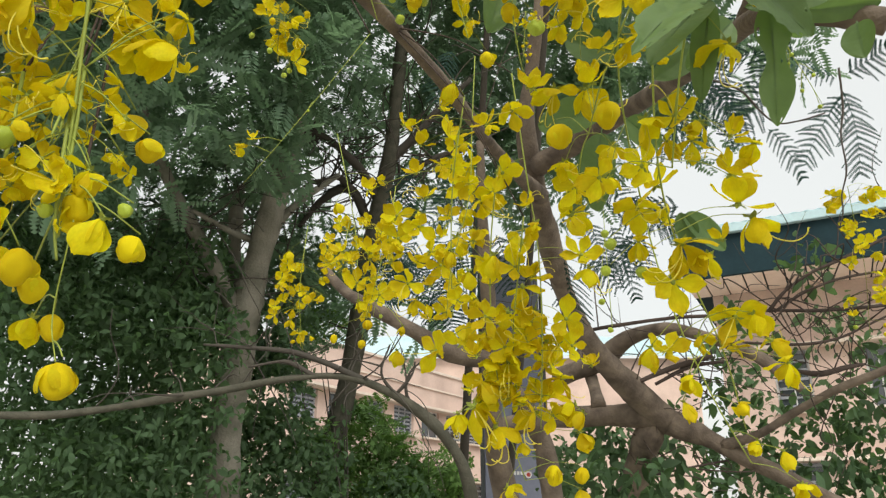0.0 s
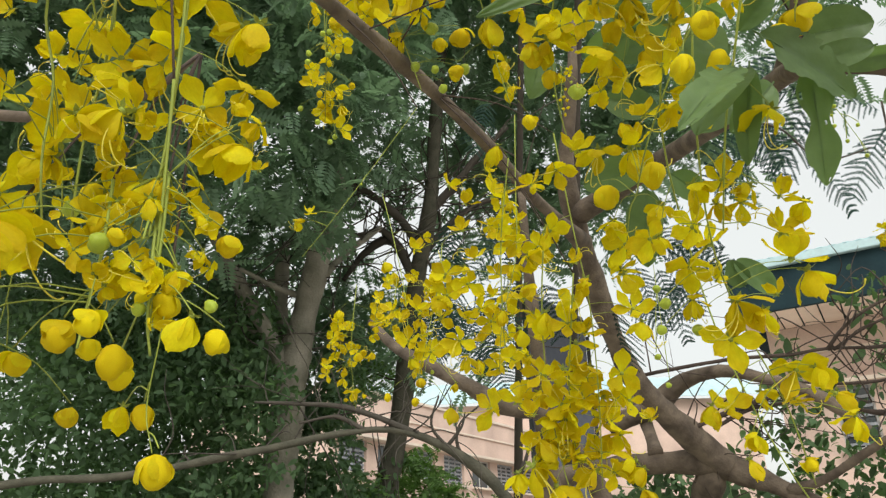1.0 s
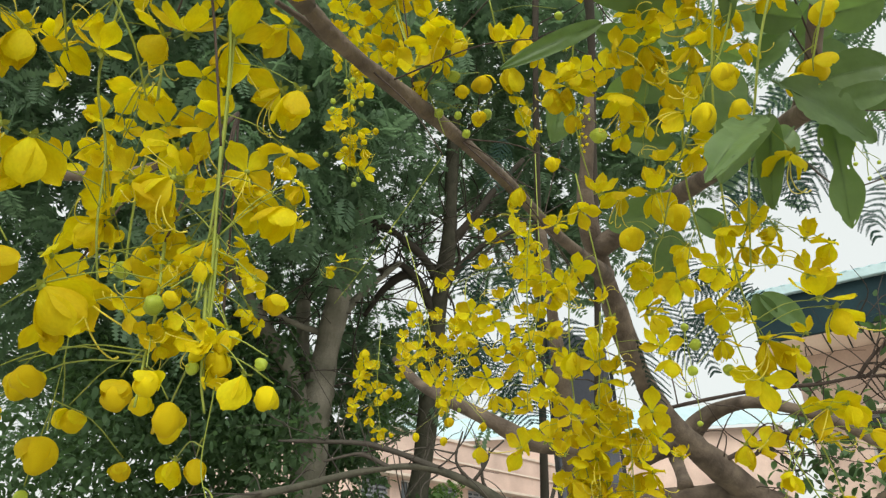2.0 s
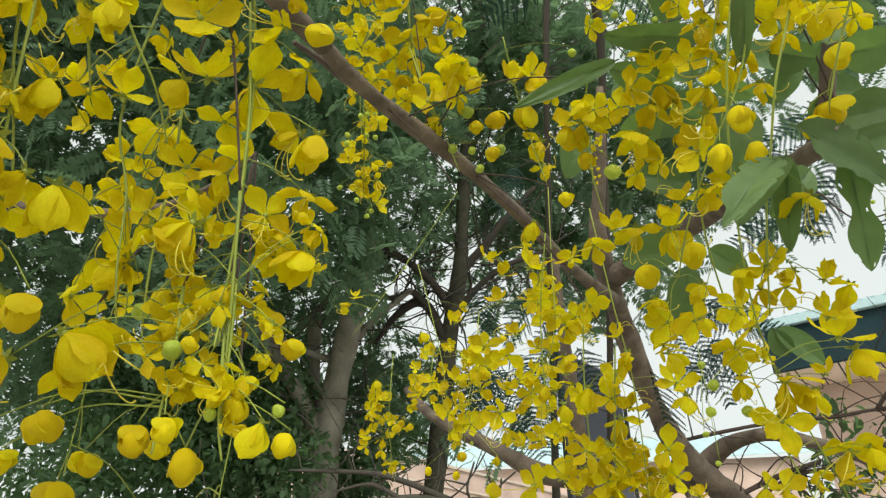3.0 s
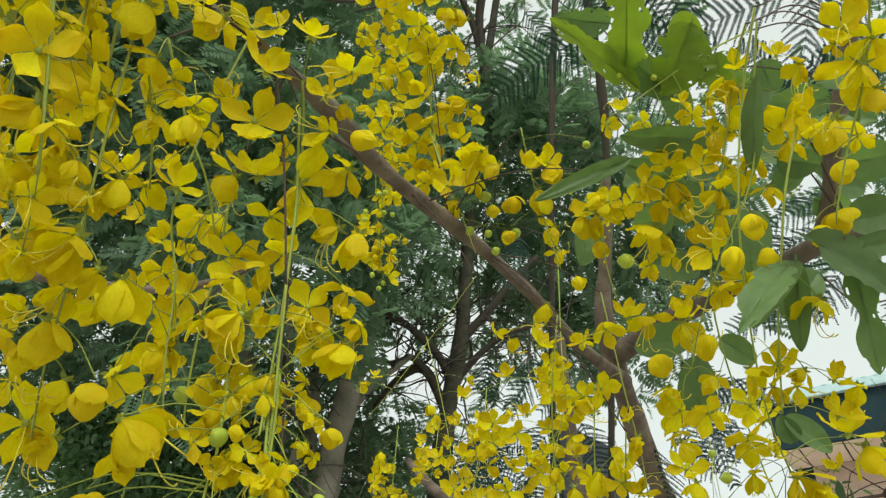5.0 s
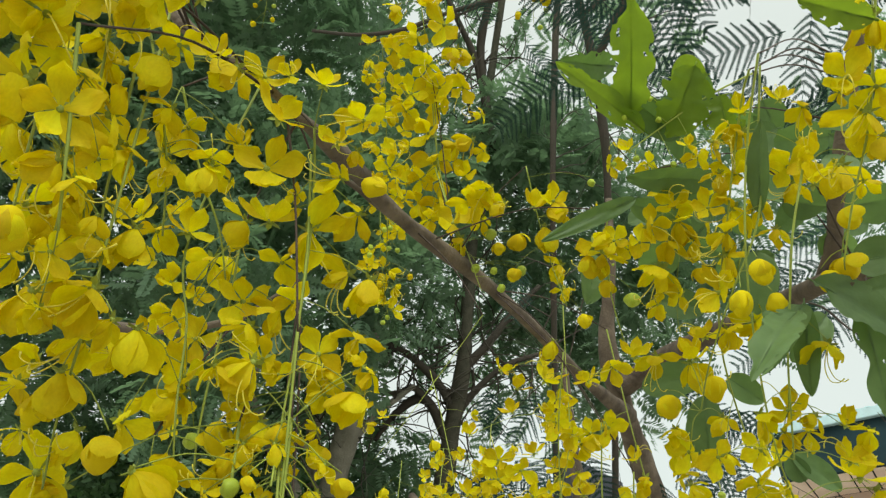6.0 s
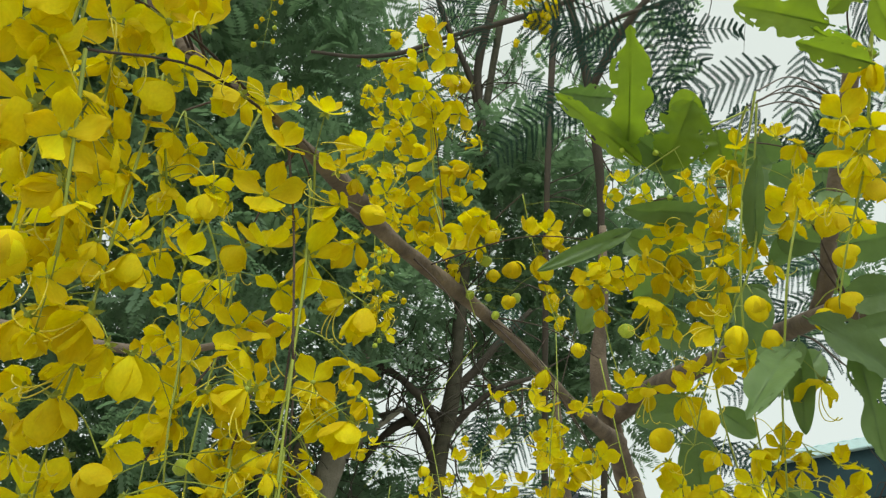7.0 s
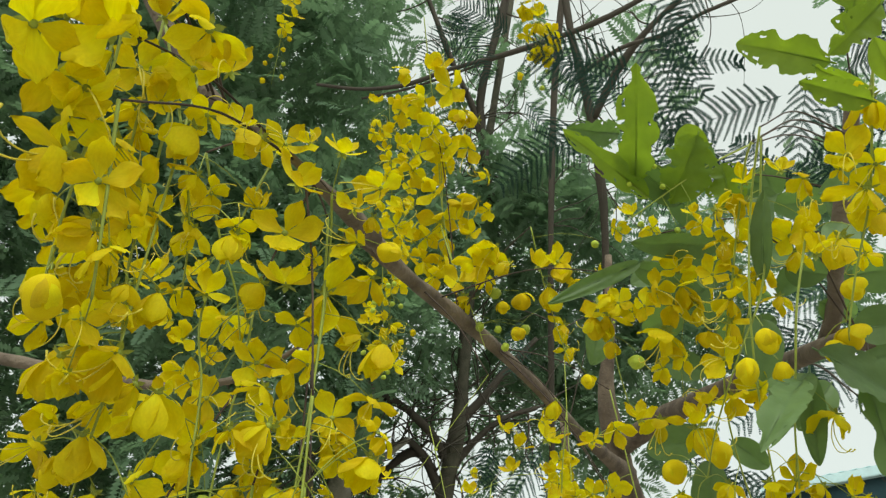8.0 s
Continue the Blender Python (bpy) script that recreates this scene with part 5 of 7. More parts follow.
def flower(kind, place, size, parent, rng, heading=None):
    """One flower or bud of a raceme. Returns where its stalk meets it."""
    out = (CAMERA_SPOT - place).normalized()  # flowers are turned toward the camera's spot
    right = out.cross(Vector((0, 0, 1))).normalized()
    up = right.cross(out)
    j = Vector(rng.normal(size=3).tolist())
    axis = {"o": out + up * 0.05 + j * 0.28, "w": up * 0.75 + out * 0.35 + j * 0.35, "d": out * 0.45 - up * 0.65 + j * 0.4, "c": out * 0.15 - up * 0.9 + j * 0.35,
            "b": -up + j * 0.35, "g": -up + j * 0.4}[kind].normalized()
    if heading is not None:
        # it leans from the camera's line by its kind, in the view direction given
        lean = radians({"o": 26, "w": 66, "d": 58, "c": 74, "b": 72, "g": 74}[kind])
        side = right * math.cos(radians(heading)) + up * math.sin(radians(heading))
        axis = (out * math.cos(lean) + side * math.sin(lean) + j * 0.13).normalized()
    turn = axis.to_track_quat("Z", "X").to_matrix().to_4x4() @ pose(0, 0, 0, 0, 0, float(rng.uniform(0, 360)))
    if kind in "bg":
        ob = new("bud", (BUDS if kind == "b" else GREEN_BUDS)[rng.integers(3)])
        ob.parent = parent
        ob.matrix_basis = Matrix.Translation(place - parent.location) @ turn @ Matrix.Scale(size * (0.62 if kind == "b" else 0.62), 4)
        if kind == "g":
            ob["label"] = "small green unopened bud"
        else:
            for i in range(3):
                p = new("petal", WRAP_PETALS[rng.integers(3)])
                p.parent = ob
                s = float(rng.uniform(1.02, 1.2))
                p.matrix_basis = pose(0, 0, -0.52, 0, 0, i * 120 + float(rng.normal()) * 14) @ pose(0, 0, 0, float(rng.normal()) * 14, float(rng.normal()) * 12, 0) @ Matrix.Diagonal((s, s * 1.3, s, 1))
        return place - axis * size * 0.5
    centre = place.copy()
    if kind == "c":
        centre = place - axis * size * 0.45
    elif kind == "d":
        centre = place - axis * size * 0.22
    elif kind == "w":
        centre = place - axis * size * 0.14
    ob = new("flower", RECEPTACLE)
    ob.parent = parent
    ob.matrix_basis = Matrix.Translation(centre - parent.location) @ turn @ Matrix.Scale(size, 4)
    lift, spread, length = {"o": (14, 20, 0.54), "w": (24, 24, 0.56), "d": (30, 32, 0.58), "c": (44, 16, 0.66)}[kind]
    shapes = CUP_PETALS if kind == "c" else FLAT_PETALS
    for i in range(5):
        p = new("petal", shapes[rng.integers(len(shapes))])
        p.parent = ob
        s = length * float(rng.uniform(0.80, 1.12))
        wide = 1.12 if kind == "c" else 1.0
        el = lift + float(rng.normal()) * spread
        if kind == "c":
            el = 46 + float(rng.normal()) * 14
        p.matrix_basis = pose(0, 0, 0.01, 0, 0, i * 72 + float(rng.normal()) * 9) @ pose(0.02, 0, 0.004 * i, float(rng.normal()) * 10, -el, 0) @ Matrix.Diagonal((s, s * wide * float(rng.uniform(0.85, 1.2)), s, 1))
    if kind in "owd":
        a0, count = float(rng.uniform(0, 360)), int(rng.integers(-2, 2)) if kind != "d" else int(rng.integers(0, 3))
        for i, k in enumerate((0, 1, 0, 2)):
            if i > count:
                continue
            st = new("stamen", STAMENS[k])
            st.parent = ob
            st.matrix_basis = pose(0, 0, 0.02, float(rng.normal()) * 10, 0, a0 + i * 17)
    return centre - axis * size * 0.04


WOOD = np.concatenate([spline(rows, 6)[:, :3] for rows in CASSIA_LIMB + CASSIA_TWIG])


def raceme(stalk, kinds, rows):
    """A hanging raceme: its main stalk, then each flower or bud on a thin stalk of its own."""
    rng = flower_rng
    line = [Vector(p) for p in stalk]
    top = empty("flower_raceme", line[0])
    buds = sum(k in "bg" for k in kinds) / len(kinds)
    state = "half open with many round buds" if buds > 0.3 else "in full open bloom"
    # racemes close to the camera's spot count as near and are labelled large
    near = (line[0] - CAMERA_SPOT).length < 1.1
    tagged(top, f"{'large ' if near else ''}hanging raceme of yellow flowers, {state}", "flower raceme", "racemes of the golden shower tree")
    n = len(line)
    far = float(np.mean([(Vector(r[:3]) - CAMERA_SPOT).length for r in rows]))
    # flowers sized up or down by camera distance to fit the view
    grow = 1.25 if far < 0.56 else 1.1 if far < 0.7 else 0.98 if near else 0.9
    mesh_part("stalk", tube_mesh("stalk", [(*(p - line[0]), (0.0012 if len(rows) > 6 else 0.0005) * (1 - 0.5 * i / n)) for i, p in enumerate(line)], 5, 6), STALK, top)
    fine = spline([(*p, 0.001) for p in line], 8)[:, :3]
    # the shoot by which it hangs from the nearest wood
    near_wood = Vector(WOOD[np.argmin(np.linalg.norm(WOOD - np.array(line[0]), axis=1))])
    away = near_wood - line[0]
    if 0.01 < away.length < (0.4 if line[0].x < 0 else 0.6):
        arch = away * 0.45 + Vector((0, 0, 0.10 * away.length))
        mesh_part("shoot", tube_mesh("shoot", [(0, 0, 0, 0.0009), (*arch, 0.001), (*away, 0.0016)], 6, 6, 0.05, n), TWIG, top)
    for kind, row in zip(kinds, rows):
        place = Vector(row[:3])
        foot = flower(kind, place, row[3] * (1.0 if len(row) > 4 else grow if kind in "owd" else 0.97), top, rng, row[4] if len(row) > 4 else None)
        want = np.array(foot) + np.array((0, 0, 0.022))
        at = Vector(fine[np.argmin(np.linalg.norm(fine - want, axis=1))])
        mid = at.lerp(foot, 0.5) + Vector((0, 0, 0.10 * (at - foot).length))
        reach = (at - foot).length
        thick = 0.0005 if reach < 0.12 else 0.0007
        mesh_part("flower_stalk", tube_mesh("flower_stalk", [(*(at - line[0]), thick), (*(mid - line[0]), thick * 0.9), (*(foot - line[0]), thick)], 3, 4), STALK, top)


raceme([(-0.202, 0.303, 2.022), (-0.204, 0.324, 1.993), (-0.206, 0.342, 1.936), (-0.209, 0.352, 1.855), (-0.212, 0.354, 1.785), (-0.209, 0.347, 1.744)],
       'wwowdodbwodddc',
       [(-0.221, 0.279, 2.018, 0.054, 95), (-0.186, 0.267, 2.039, 0.04, 80), (-0.157, 0.29, 2.012, 0.046, 40), (-0.18, 0.296, 2.002, 0.042, 60), (-0.167, 0.306, 1.99, 0.028, -60), (-0.237, 0.305, 1.981, 0.057, 90), (-0.185, 0.315, 1.975, 0.042, -30), (-0.152, 0.322, 1.97, 0.027, 0), (-0.236, 0.326, 1.953, 0.057, 80), (-0.214, 0.32, 1.965, 0.023, 0), (-0.207, 0.345, 1.932, 0.064, -90), (-0.181, 0.368, 1.972, 0.054, -45), (-0.189, 0.379, 1.922, 0.049, -30), (-0.161, 0.352, 1.878, 0.048, -70)])
raceme([(-0.206, 0.316, 2.005), (-0.206, 0.339, 1.923), (-0.208, 0.348, 1.843), (-0.213, 0.356, 1.782), (-0.208, 0.339, 1.738)],
       'dodcowbbbodow',
       [(-0.168, 0.361, 1.848, 0.04, -70), (-0.194, 0.362, 1.843, 0.044, -60), (-0.187, 0.374, 1.828, 0.04, -70), (-0.166, 0.355, 1.79, 0.043, -60), (-0.191, 0.38, 1.819, 0.038, -40), (-0.163, 0.389, 1.812, 0.018, 45), (-0.214, 0.358, 1.779, 0.024, -90), (-0.2, 0.408, 1.781, 0.026, -90), (-0.269, 0.383, 1.788, 0.032, -100), (-0.216, 0.353, 1.885, 0.035, -20), (-0.237, 0.373, 1.789, 0.039, -70), (-0.252, 0.369, 1.809, 0.038, -40), (-0.257, 0.377, 1.797, 0.029, 120)])
raceme([(-0.281, 0.377, 1.979), (-0.281, 0.382, 1.905), (-0.283, 0.379, 1.842), (-0.288, 0.39, 1.792), (-0.285, 0.393, 1.756)],
       'oodoooddddoowo',
       [(-0.398, 0.486, 2.001, 0.042, 30), (-0.342, 0.453, 2.003, 0.059, -90), (-0.384, 0.463, 1.95, 0.04, -20), (-0.359, 0.456, 1.93, 0.049, 10), (-0.337, 0.448, 1.91, 0.044, 60), (-0.27, 0.383, 1.906, 0.052, 40), (-0.239, 0.377, 1.884, 0.051, -80), (-0.26, 0.373, 1.87, 0.042, -60), (-0.236, 0.328, 1.815, 0.049, -60), (-0.252, 0.329, 1.812, 0.041, -120), (-0.229, 0.343, 1.831, 0.039, -20), (-0.218, 0.35, 1.822, 0.025, 0), (-0.306, 0.419, 1.953, 0.036, 60), (-0.352, 0.456, 1.963, 0.033, 100)])
raceme([(-0.268, 0.327, 2.114), (-0.293, 0.337, 2.031), (-0.315, 0.353, 1.939), (-0.304, 0.364, 1.875), (-0.293, 0.356, 1.805), (-0.29, 0.372, 1.749)],
       'odwcdwooodbg',
       [(-0.308, 0.388, 1.843, 0.05, 20), (-0.312, 0.38, 1.819, 0.05, -70), (-0.308, 0.395, 1.817, 0.027, 80), (-0.284, 0.274, 1.797, 0.046, -100), (-0.318, 0.296, 1.814, 0.04, -50), (-0.328, 0.348, 1.86, 0.037, 70), (-0.377, 0.431, 1.826, 0.054, 200), (-0.361, 0.486, 1.838, 0.027, 60), (-0.298, 0.365, 1.758, 0.061, -90), (-0.261, 0.368, 1.758, 0.033, -80), (-0.252, 0.366, 1.762, 0.022, -90), (-0.302, 0.41, 1.798, 0.02, -90)])
raceme([(-0.322, 0.18, 2.103), (-0.307, 0.223, 2.031), (-0.298, 0.263, 1.962), (-0.314, 0.313, 1.926)],
       'codwdcodwoowwo',
       [(-0.29, 0.203, 1.976, 0.049, -80), (-0.299, 0.182, 2.003, 0.046, 90), (-0.316, 0.187, 1.994, 0.035, -120), (-0.297, 0.257, 1.969, 0.049, 90), (-0.298, 0.271, 1.951, 0.04, -90), (-0.235, 0.214, 1.885, 0.034, -80), (-0.233, 0.211, 1.906, 0.031, -90), (-0.245, 0.225, 2.004, 0.044, -60), (-0.258, 0.219, 2.026, 0.04, 60), (-0.274, 0.203, 2.012, 0.039, 0), (-0.24, 0.274, 2.055, 0.043, 60), (-0.22, 0.273, 2.059, 0.029, 50), (-0.284, 0.337, 2.049, 0.038, 60), (-0.284, 0.259, 1.986, 0.039, -30)])
raceme([(-0.3, 0.259, 2.034), (-0.298, 0.315, 1.992), (-0.286, 0.345, 1.955), (-0.283, 0.37, 1.921)],
       'dwowdwooo',
       [(-0.288, 0.231, 1.973, 0.035, -60), (-0.309, 0.34, 1.957, 0.054, 80), (-0.337, 0.34, 1.953, 0.045, 180), (-0.322, 0.346, 1.981, 0.03, 70), (-0.269, 0.347, 1.954, 0.045, -60), (-0.38, 0.373, 2.004, 0.036, 60), (-0.28, 0.348, 2.051, 0.031, 30), (-0.297, 0.365, 2.026, 0.031, -30), (-0.229, 0.35, 1.921, 0.041, -100)])
raceme([(-0.309, 0.124, 2.012), (-0.309, 0.144, 1.935), (-0.322, 0.169, 1.882), (-0.322, 0.179, 1.836)],
       'dowoddcddodwbo',
       [(-0.317, 0.136, 1.894, 0.061, -60), (-0.319, 0.133, 1.931, 0.051, 120), (-0.338, 0.183, 1.997, 0.055, 90), (-0.312, 0.13, 1.953, 0.06, 60), (-0.308, 0.17, 1.934, 0.054, -90), (-0.301, 0.183, 1.917, 0.058, -45), (-0.3, 0.188, 1.894, 0.043, -60), (-0.335, 0.205, 1.901, 0.06, -80), (-0.351, 0.249, 1.905, 0.065, -60), (-0.379, 0.245, 1.908, 0.051, 170), (-0.309, 0.235, 1.931, 0.044, -100), (-0.306, 0.226, 1.944, 0.035, 80), (-0.297, 0.152, 1.809, 0.03, -90), (-0.372, 0.211, 1.92, 0.04, 200)])
raceme([(-0.302, 0.152, 2.076), (-0.31, 0.175, 2.01), (-0.329, 0.218, 1.95), (-0.34, 0.257, 1.897)],
       'oowodddow',
       [(-0.275, 0.17, 2.023, 0.056, 90), (-0.314, 0.166, 2.023, 0.054, 60), (-0.25, 0.17, 2.025, 0.043, 40), (-0.324, 0.117, 1.952, 0.061, 0), (-0.294, 0.172, 2.017, 0.041, -60), (-0.324, 0.209, 1.997, 0.042, -120), (-0.358, 0.189, 1.918, 0.046, -120), (-0.348, 0.272, 1.909, 0.052, -60), (-0.367, 0.329, 1.965, 0.038, 90)])
raceme([(-0.296, 0.205, 2.107), (-0.296, 0.215, 2.009), (-0.298, 0.223, 1.947), (-0.303, 0.237, 1.861), (-0.308, 0.25, 1.81), (-0.328, 0.281, 1.766), (-0.347, 0.316, 1.733)],
       'cwdddcodcdbbo',
       [(-0.32, 0.227, 1.806, 0.055, -90), (-0.315, 0.214, 1.824, 0.042, 100), (-0.29, 0.217, 1.806, 0.05, -70), (-0.292, 0.243, 1.805, 0.037, -30), (-0.321, 0.266, 1.803, 0.048, -60), (-0.318, 0.205, 1.785, 0.048, -80), (-0.38, 0.31, 1.82, 0.043, 10), (-0.364, 0.277, 1.783, 0.036, -60), (-0.315, 0.259, 1.763, 0.044, -110), (-0.328, 0.3, 1.756, 0.041, -80), (-0.286, 0.27, 1.736, 0.03, -90), (-0.349, 0.286, 1.773, 0.025, -90), (-0.383, 0.356, 1.758, 0.061, -60)])
raceme([(-0.306, 0.201, 2.044), (-0.313, 0.225, 1.961), (-0.324, 0.249, 1.909), (-0.319, 0.261, 1.86), (-0.315, 0.275, 1.809)],
       'dcowdwd',
       [(-0.314, 0.238, 1.859, 0.048, -80), (-0.3, 0.257, 1.869, 0.041, -90), (-0.354, 0.232, 1.862, 0.046, 160), (-0.338, 0.238, 1.872, 0.042, 80), (-0.341, 0.207, 1.829, 0.038, -60), (-0.345, 0.353, 1.935, 0.03, 40), (-0.384, 0.323, 1.769, 0.035, -60)])
raceme([(-0.303, 0.095, 2.08), (-0.301, 0.123, 2.0), (-0.313, 0.153, 1.931)],
       'owoowoooow',
       [(-0.255, 0.142, 2.029, 0.064, 20), (-0.285, 0.131, 2.039, 0.04, 60), (-0.285, 0.098, 1.969, 0.066, 40), (-0.314, 0.077, 1.943, 0.058, 120), (-0.314, 0.095, 1.985, 0.046, 90), (-0.306, 0.139, 2.028, 0.029, 0), (-0.269, 0.118, 2.057, 0.053, 40), (-0.308, 0.083, 2.015, 0.059, 80), (-0.331, 0.066, 1.987, 0.055, 60), (-0.3, 0.108, 2.065, 0.053, 90)])
raceme([(-0.213, 0.36, 1.797), (-0.207, 0.351, 1.733), (-0.204, 0.351, 1.693), (-0.2, 0.352, 1.672)],
       'bdodbbgbgoo',
       [(-0.222, 0.335, 1.738, 0.015, -90), (-0.233, 0.365, 1.725, 0.03, -90), (-0.204, 0.35, 1.715, 0.026, 30), (-0.193, 0.35, 1.718, 0.026, -60), (-0.197, 0.357, 1.704, 0.022, -90), (-0.167, 0.361, 1.681, 0.021, -70), (-0.168, 0.351, 1.699, 0.012, -60), (-0.17, 0.371, 1.745, 0.021, -90), (-0.237, 0.344, 1.739, 0.02, -90), (-0.258, 0.353, 1.74, 0.028, 170), (-0.243, 0.353, 1.724, 0.023, 200)])
raceme([(-0.245, 0.36, 1.791), (-0.242, 0.357, 1.737), (-0.247, 0.361, 1.709), (-0.245, 0.355, 1.679)],
       'cddbbbbbbg',
       [(-0.271, 0.314, 1.725, 0.047, -140), (-0.283, 0.317, 1.718, 0.034, -120), (-0.378, 0.37, 1.75, 0.047, -30), (-0.312, 0.349, 1.697, 0.028, -110), (-0.26, 0.36, 1.688, 0.029, -100), (-0.226, 0.33, 1.685, 0.022, -90), (-0.232, 0.37, 1.674, 0.027, -90), (-0.319, 0.412, 1.687, 0.024, -90), (-0.38, 0.405, 1.689, 0.024, -90), (-0.39, 0.392, 1.709, 0.012, -90)])
raceme([(-0.199, 0.361, 1.728), (-0.197, 0.355, 1.686), (-0.206, 0.369, 1.647), (-0.194, 0.358, 1.62)],
       'bcbbb',
       [(-0.188, 0.351, 1.609, 0.027, -90), (-0.249, 0.421, 1.649, 0.026, -90), (-0.223, 0.401, 1.648, 0.02, -90), (-0.275, 0.46, 1.69, 0.027, -90), (-0.279, 0.425, 1.699, 0.022, -90)])
raceme([(-0.317, 0.38, 1.792), (-0.316, 0.385, 1.735), (-0.317, 0.384, 1.689)],
       'bbbbg',
       [(-0.321, 0.387, 1.66, 0.032, -90), (-0.345, 0.385, 1.706, 0.027, -90), (-0.336, 0.425, 1.693, 0.02, -90), (-0.297, 0.445, 1.658, 0.02, -90), (-0.341, 0.407, 1.638, 0.015, -90)])
raceme([(-0.181, 0.616, 2.78), (-0.172, 0.678, 2.665), (-0.158, 0.743, 2.53), (-0.155, 0.781, 2.394)],
       'owwdooodwooodwoo',
       [(-0.133, 0.669, 2.632, 0.08, 60), (-0.16, 0.643, 2.664, 0.061, 90), (-0.096, 0.707, 2.586, 0.055, 0), (-0.215, 0.646, 2.651, 0.051, -60), (-0.222, 0.684, 2.6, 0.071, 120), (-0.182, 0.676, 2.616, 0.061, 40), (-0.165, 0.707, 2.577, 0.071, -60), (-0.12, 0.7, 2.592, 0.061, -30), (-0.253, 0.702, 2.571, 0.041, 150), (-0.197, 0.733, 2.537, 0.071, 100), (-0.147, 0.732, 2.546, 0.073, 0), (-0.108, 0.735, 2.546, 0.061, -20), (-0.086, 0.769, 2.504, 0.051, -30), (-0.225, 0.72, 2.551, 0.045, 100), (-0.208, 0.75, 2.513, 0.061, 200), (-0.149, 0.753, 2.517, 0.061, 60)])
raceme([(-0.162, 0.72, 2.577), (-0.158, 0.775, 2.453), (-0.14, 0.78, 2.331), (-0.118, 0.798, 2.243)],
       'odwowoowoodwood',
       [(-0.168, 0.755, 2.461, 0.069, 40), (-0.131, 0.773, 2.442, 0.05, -20), (-0.102, 0.77, 2.45, 0.059, -30), (-0.077, 0.782, 2.438, 0.04, -40), (-0.226, 0.767, 2.437, 0.059, 60), (-0.237, 0.784, 2.413, 0.059, 160), (-0.16, 0.786, 2.421, 0.08, 20), (-0.209, 0.798, 2.398, 0.05, 80), (-0.185, 0.799, 2.399, 0.059, -60), (-0.154, 0.825, 2.369, 0.08, -30), (-0.192, 0.829, 2.359, 0.059, -100), (-0.113, 0.8, 2.408, 0.061, 80), (-0.072, 0.729, 2.308, 0.073, 0), (-0.101, 0.738, 2.292, 0.073, -60), (-0.056, 0.747, 2.286, 0.054, -20)])
raceme([(-0.159, 0.775, 2.402), (-0.134, 0.776, 2.304), (-0.11, 0.799, 2.243), (-0.09, 0.821, 2.183)],
       'oowddgbbbgggg',
       [(-0.129, 0.771, 2.278, 0.065, 60), (-0.085, 0.771, 2.284, 0.056, -60), (-0.208, 0.8, 2.362, 0.049, 140), (-0.173, 0.832, 2.324, 0.058, -90), (-0.121, 0.793, 2.25, 0.063, -90), (-0.072, 0.787, 2.264, 0.028, -90), (-0.03, 0.799, 2.254, 0.04, -90), (-0.061, 0.801, 2.246, 0.028, -90), (-0.041, 0.828, 2.214, 0.028, -90), (-0.07, 0.821, 2.219, 0.019, -90), (-0.098, 0.816, 2.222, 0.023, -90), (-0.06, 0.838, 2.197, 0.021, -90), (-0.028, 0.825, 2.219, 0.026, -90)])
raceme([(0.247, 0.239, 2.103), (0.241, 0.281, 2.047), (0.239, 0.324, 2.004), (0.228, 0.369, 1.96), (0.219, 0.395, 1.923)],
       'ooddwodowdbbbbd',
       [(0.218, 0.294, 2.025, 0.046, 100), (0.241, 0.3, 2.02, 0.046, 0), (0.23, 0.318, 1.994, 0.059, -80), (0.242, 0.274, 2.055, 0.051, -60), (0.235, 0.264, 2.068, 0.033, 60), (0.212, 0.3, 2.016, 0.024, 180), (0.236, 0.387, 2.004, 0.056, -60), (0.237, 0.423, 2.056, 0.04, 60), (0.232, 0.417, 2.03, 0.048, 100), (0.248, 0.379, 1.983, 0.029, -80), (0.235, 0.392, 1.963, 0.029, -90), (0.218, 0.422, 1.921, 0.029, -110), (0.23, 0.417, 1.929, 0.031, -80), (0.234, 0.434, 1.908, 0.025, -80), (0.242, 0.328, 1.983, 0.04, -60)])
raceme([(0.226, 0.421, 2.192), (0.216, 0.459, 2.123), (0.204, 0.492, 2.059), (0.177, 0.515, 1.992)],
       'dwwdowoodowdodod',
       [(0.256, 0.441, 2.136, 0.044, -30), (0.236, 0.428, 2.151, 0.037, 90), (0.197, 0.431, 2.14, 0.038, 90), (0.175, 0.45, 2.112, 0.043, 200), (0.197, 0.447, 2.12, 0.043, 20), (0.141, 0.447, 2.112, 0.024, 90), (0.15, 0.457, 2.1, 0.036, -10), (0.188, 0.471, 2.086, 0.053, 60), (0.171, 0.473, 2.081, 0.038, -90), (0.242, 0.472, 2.092, 0.055, 0), (0.26, 0.463, 2.107, 0.036, 70), (0.245, 0.487, 2.073, 0.043, -60), (0.158, 0.489, 2.058, 0.042, 140), (0.181, 0.497, 2.05, 0.055, -80), (0.211, 0.494, 2.059, 0.043, -30), (0.227, 0.513, 2.036, 0.037, -90)])
